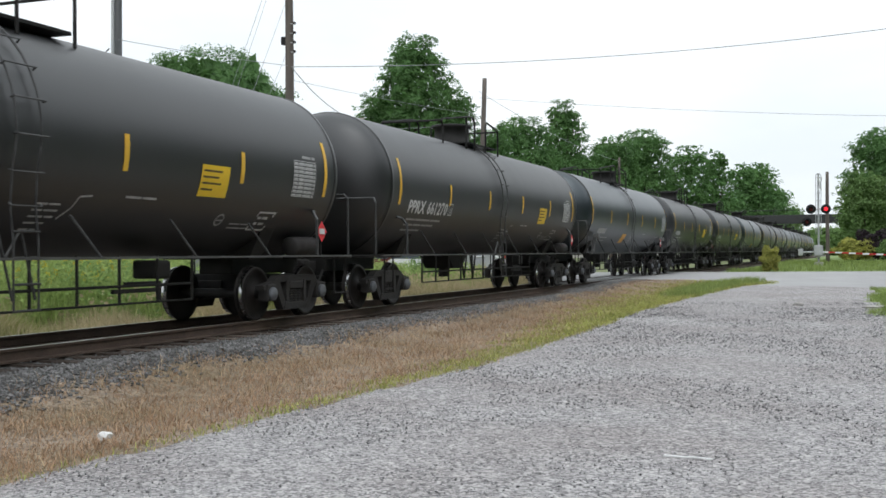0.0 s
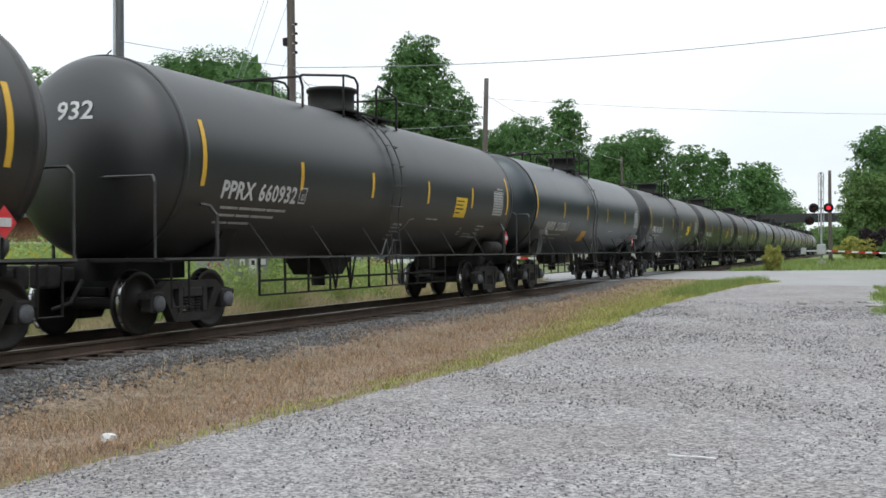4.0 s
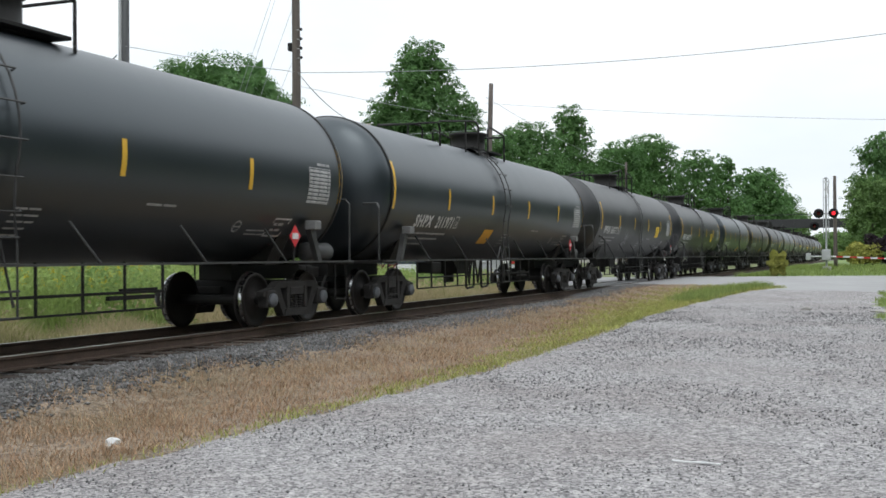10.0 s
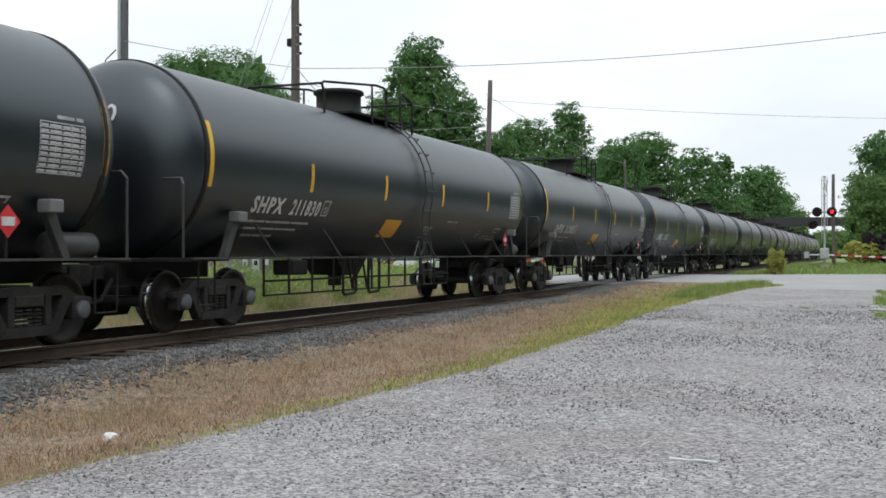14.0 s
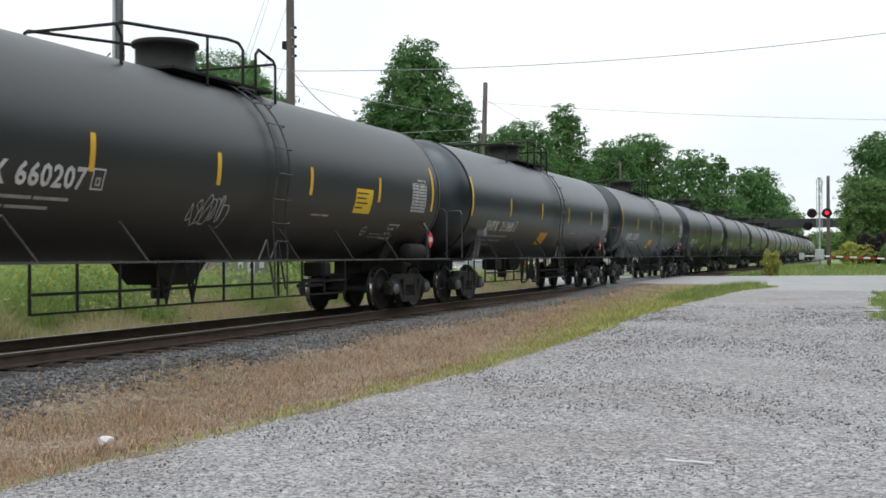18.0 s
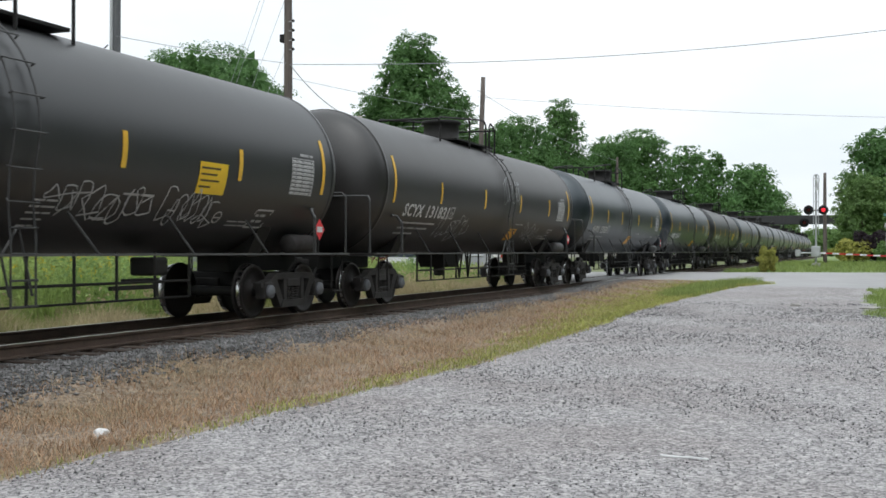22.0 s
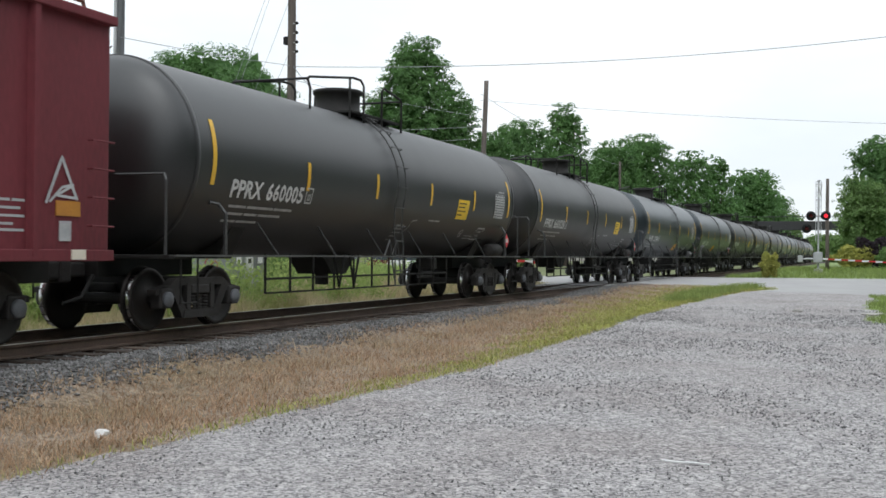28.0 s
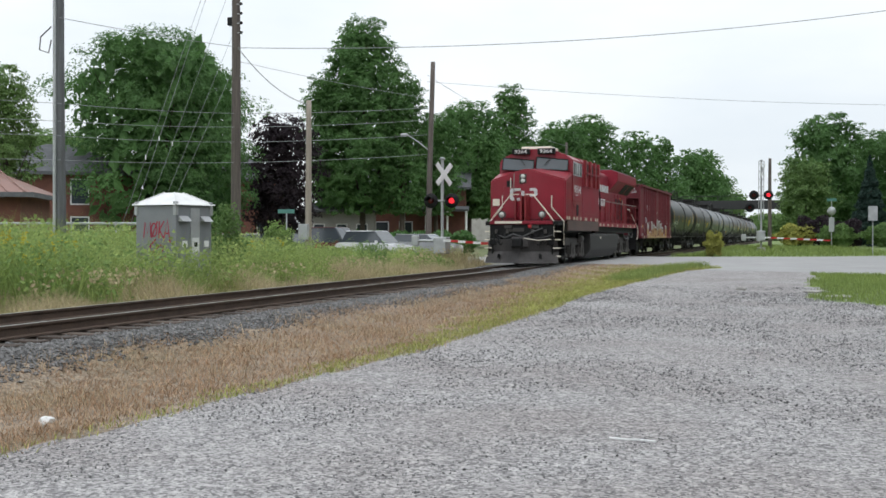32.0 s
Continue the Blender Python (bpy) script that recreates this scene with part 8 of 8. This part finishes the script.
x, y = scatter(2600, -5.6, -3.0, 8, 42, 1.0)
k = np.sin(y * 0.9 + x) + np.sin(y * 2.3) > 0.2
x, y = x[k], y[k]
stuff("seed_heads", leaves(np.stack([x, y, heights(x, y) + rng.uniform(0.62, 0.95, len(x))], 1), np.stack([0 * x + 0.6, 0 * x - 0.6, 0 * x], 1), 0.045, "seed_heads", M_WEEDPALE, 0.4), "pale seed heads over the grass", "grass")
x, y = scatter(52000, -17.0, -3.0, 6, 46, 1.1)
k = x < weed_front(y) + rng.normal(0, 0.25, len(x))
x, y = x[k], y[k]
tall = 1.22 * mounds(x, y) * np.clip(0.68 + (-x - 3.2) / 2.2, 0.55, 1.08) * np.clip(1.1 - (y - 27) / 26, 0.55, 1)
stuff("weeds", blades(np.stack([x, y, heights(x, y)], 1), tall, 0.020, "weeds", M_WEED, 0.8), "tall green weeds filling the meadow", "weeds")
x, y = scatter(120000, -16.0, -3.0, 7, 45, 1.0)
k = x < weed_front(y) - 0.15 + rng.normal(0, 0.25, len(x))
x, y = x[k], y[k]
z = heights(x, y) + rng.uniform(0.2, 1.02, len(x)) * 1.30 * mounds(x, y) * np.clip(0.68 + (-x - 3.3) / 2.2, 0.55, 1.06) * np.clip(1.1 - (y - 27) / 26, 0.55, 1)
tone = np.sin(x * 0.9 + 2 * np.sin(y * 0.37)) + np.sin(y * 0.8 - x * 0.4) + rng.normal(0, 0.45, len(x))
nr = np.stack([0 * x + 0.3, 0 * x - 0.5, 0 * x + 0.8], 1)
for sel, m, words in ((tone > -0.3, M_WEED, "bright green leaves of tall weeds in the meadow"), (tone <= -0.3, M_WEEDDEEP, "deep green leaves of tall weeds in the meadow")):
    stuff("weed_leaves", leaves(np.stack([x, y, z], 1)[sel], nr[sel], 0.052, "weed_leaves", m, 0.5), words, "weeds")
# goldenrod: drooping plumes of tiny flowers in patches
px, py = scatter(620, -14.5, -4.6, 9, 40, 1.0)
k = np.sin(px * 0.8 + 1.0) + np.sin(py * 0.55 + 0.4 * px) > 0.55
px, py = px[k], py[k]
n = 26
top = heights(px, py) + 1.30 * mounds(px, py) * np.clip(0.72 + (-px - 3.3) / 2.2, 0.55, 1.0) * np.clip(1.1 - (py - 27) / 26, 0.55, 1) + 0.06
w = rng.uniform(0, 1, (len(px), n))
lean = rng.uniform(0, 6.283, len(px))
q = np.stack([px[:, None] + np.cos(lean)[:, None] * 0.16 * w + rng.normal(0, 0.035, w.shape), py[:, None] + np.sin(lean)[:, None] * 0.16 * w + rng.normal(0, 0.035, w.shape), top[:, None] - 0.22 * w ** 1.5 + rng.normal(0, 0.02, w.shape)], -1).reshape(-1, 3)
stuff("goldenrod", leaves(q, np.tile((0.3, -0.5, 0.8), (len(q), 1)), 0.026, "goldenrod", M_GOLD), "yellow goldenrod plumes among the weeds", "flowers")


def edge_wave(y):
    return 0.35 * np.sin(y * 0.9) + 0.25 * np.sin(y * 2.3 + 1) + 0.12 * np.sin(y * 6.1)


x, y = scatter(105000, 1.8, 6.8, 2.5, 44, 1.6)
k = (x > 2.08 + 0.22 * edge_wave(y) + rng.normal(0, 0.14, len(x))) & (x < verge_edge(y) + 0.12 * edge_wave(y) + rng.normal(0, 0.10, len(x)))
deep = np.interp(y, (0, 7, 10, 13, 16, 18, 24, 31, 40), (0.10, 0.18, 0.40, 0.55, 0.7, 0.9, 1.4, 2.2, 2.8))
k &= (verge_edge(y) - x > deep * rng.uniform(0.3, 1.1, len(x))) | (rng.uniform(0, 1, len(x)) < 0.3)
x, y = x[k], y[k]
tuft = 0.75 + 0.45 * np.sin(x * 3.1 + 1.7 * np.sin(y * 1.3)) * np.sin(y * 2.2 + x) + 0.25 * np.sin(x * 9 + y * 5) * np.sin(y * 7.7)
stuff("dry_grass", blades(np.stack([x, y, heights(x, y)], 1), 0.062 * np.clip(tuft + 0.3, 0.5, 1.7), 0.0062, "dry_grass", M_DRY, 1.3), "dry brown grass on the verge", "grass")
x, y = scatter(9000, 1.9, 5.2, 3, 40, 1.3)
k = (np.sin(x * 2.3 + y * 0.7) * np.sin(y * 1.9 - x) > 0.1) & (x < verge_edge(y) - 0.3)
x, y = x[k], y[k]
stuff("dry_grass", blades(np.stack([x, y, heights(x, y)], 1), 0.16, 0.006, "dry_grass", M_STRAW, 0.9), "taller pale straw standing in the dry verge", "grass")
# the green fringe widens towards the road
x, y = scatter(170000, 1.8, 7.4, 2.5, 44, 1.25)
edge = verge_edge(y) + 0.12 * edge_wave(y)
deep = np.interp(y, (0, 7, 10, 13, 16, 18, 24, 31, 40), (0.12, 0.22, 0.48, 0.66, 0.85, 1.1, 1.6, 2.5, 3.2))
k = (x < edge + rng.normal(0.02, 0.06, len(x))) & (edge - x < deep * rng.uniform(0, 1, len(x)) ** 0.7 * (1 + 0.35 * np.sin(y * 3.3 + 2 * np.sin(x * 2)))) & (rng.uniform(0, 1, len(x)) < np.clip((y - 4) / 8, 0.1, 1))
x, y = x[k], y[k]
stuff("green_grass", blades(np.stack([x, y, heights(x, y)], 1), 0.065 * np.clip((y + 6) / 20, 0.8, 1.6), 0.0085, "green_grass", M_GREENGRASS, 0.9), "yellow-green grass where the verge meets the gravel", "grass")
x, y = scatter(17000, 4.6, 8.0, 33, 43.5, 1.0)
tip = verge_edge(y) - 0.55
k = np.abs(x - tip) < (0.8 - 0.35 * np.clip((y - 36) / 7, 0, 1)) * rng.uniform(0.2, 1, len(x))
x, y = x[k], y[k]
stuff("tall_verge_grass", blades(np.stack([x, y, heights(x, y)], 1), 0.22 * np.clip((y - 25) / 8, 0.5, 1.2), 0.013, "tall_verge_grass", M_LAWNBLADE, 0.5), "taller green grass where the verge ends at the road", "grass")
x, y = scatter(30000, 10.4, 17.0, 21.0, 40.5, 1.0)
k = np.array([zone(a, b) == 3 for a, b in zip(x, y)])
x, y = x[k], y[k]
stuff("lawn_grass", blades(np.stack([x, y, heights(x, y)], 1), 0.13, 0.014, "lawn_grass", M_LAWNBLADE, 0.5), "green lawn grass beside the yard", "grass")
x, y = scatter(14000, 3.0, 17.0, 64.0, 84.0, 1.0)
k = np.array([zone(a, b) == 3 for a, b in zip(x, y)])
x, y = x[k], y[k]
stuff("verge_grass", blades(np.stack([x, y, heights(x, y)], 1), 0.28, 0.03, "verge_grass", M_LAWNBLADE, 0.5), "green verge grass beyond the road", "grass")

x, y = scatter(30000, 1.2, 2.5, 2.5, 45, 1.6)
k = x < 2.2 + 0.22 * edge_wave(y) + rng.normal(0, 0.12, len(x))
x, y = x[k], y[k]
stuff("ballast", stones(np.stack([x, y, heights(x, y) + 0.008], 1), 0.026, "ballast", M_STONE), "grey crushed stone ballast", "ballast")
x, y = scatter(9000, -2.2, 1.25, 2.5, 40, 1.5)
stuff("ballast", stones(np.stack([x, y, heights(x, y) + 0.004], 1), 0.030, "ballast", M_STONE), "grey crushed stone ballast between the ties", "ballast")
x, y = scatter(42000, 4.6, 14.5, 3.2, 30, 1.6)
k = (np.abs((x - 10.4) / np.maximum(y, 0.1)) < 0.95) & (x > verge_edge(y) - 0.1)
x, y = x[k], y[k]
stuff("gravel", stones(np.stack([x, y, heights(x, y) + 0.002], 1), 0.011 * np.clip(0.6 + y / 28, 0.7, 1.4), "gravel", M_GRAVELSTONE), "loose grey gravel of the yard", "gravel")
x, y = scatter(20000, 4.8, 14.5, 3.6, 31, 1.15)
patch = np.sin(x * 1.3 + 0.7 * np.sin(y * 0.5)) + np.sin(y * 0.9 + x * 0.4) + rng.normal(0, 1.3, len(x))
k = (np.abs((x - 10.4) / np.maximum(y, 0.1)) < 0.95) & (x > verge_edge(y)) & (patch > -0.2)
x, y = x[k], y[k]
stuff("pebbles", stones(np.stack([x, y, heights(x, y) + 0.003], 1), 0.0115 * np.clip(0.6 + y / 26, 0.7, 1.5), "pebbles", M_DARKSTONE), "dark coarse pebbles strewn over the gravel", "pebbles")


# ---- motion ----
def travelled(t):
    return 15.7993 * t + 0.025774 * t * t / 2


def along(s):
    """The line of the track: straight, then a wide bend to the left past the bridge."""
    if s < 212:
        return pose(0, s, 0)
    a = min(0.15, (s - 212) / 520)
    if s > 290:
        return pose(-520 * (1 - math.cos(a)) - math.sin(a) * (s - 290), 212 + 520 * math.sin(a) + math.cos(a) * (s - 290), 0, 0, 0, math.degrees(a))
    return pose(-520 * (1 - math.cos(a)), 212 + 520 * math.sin(a), 0, 0, 0, math.degrees(a))


def motions():
    times = [1.0 * i for i in range(33)]
    for ob, w in TRAIN:
        walk(ob, [(t, along(w + travelled(t))) for t in times])


motions()
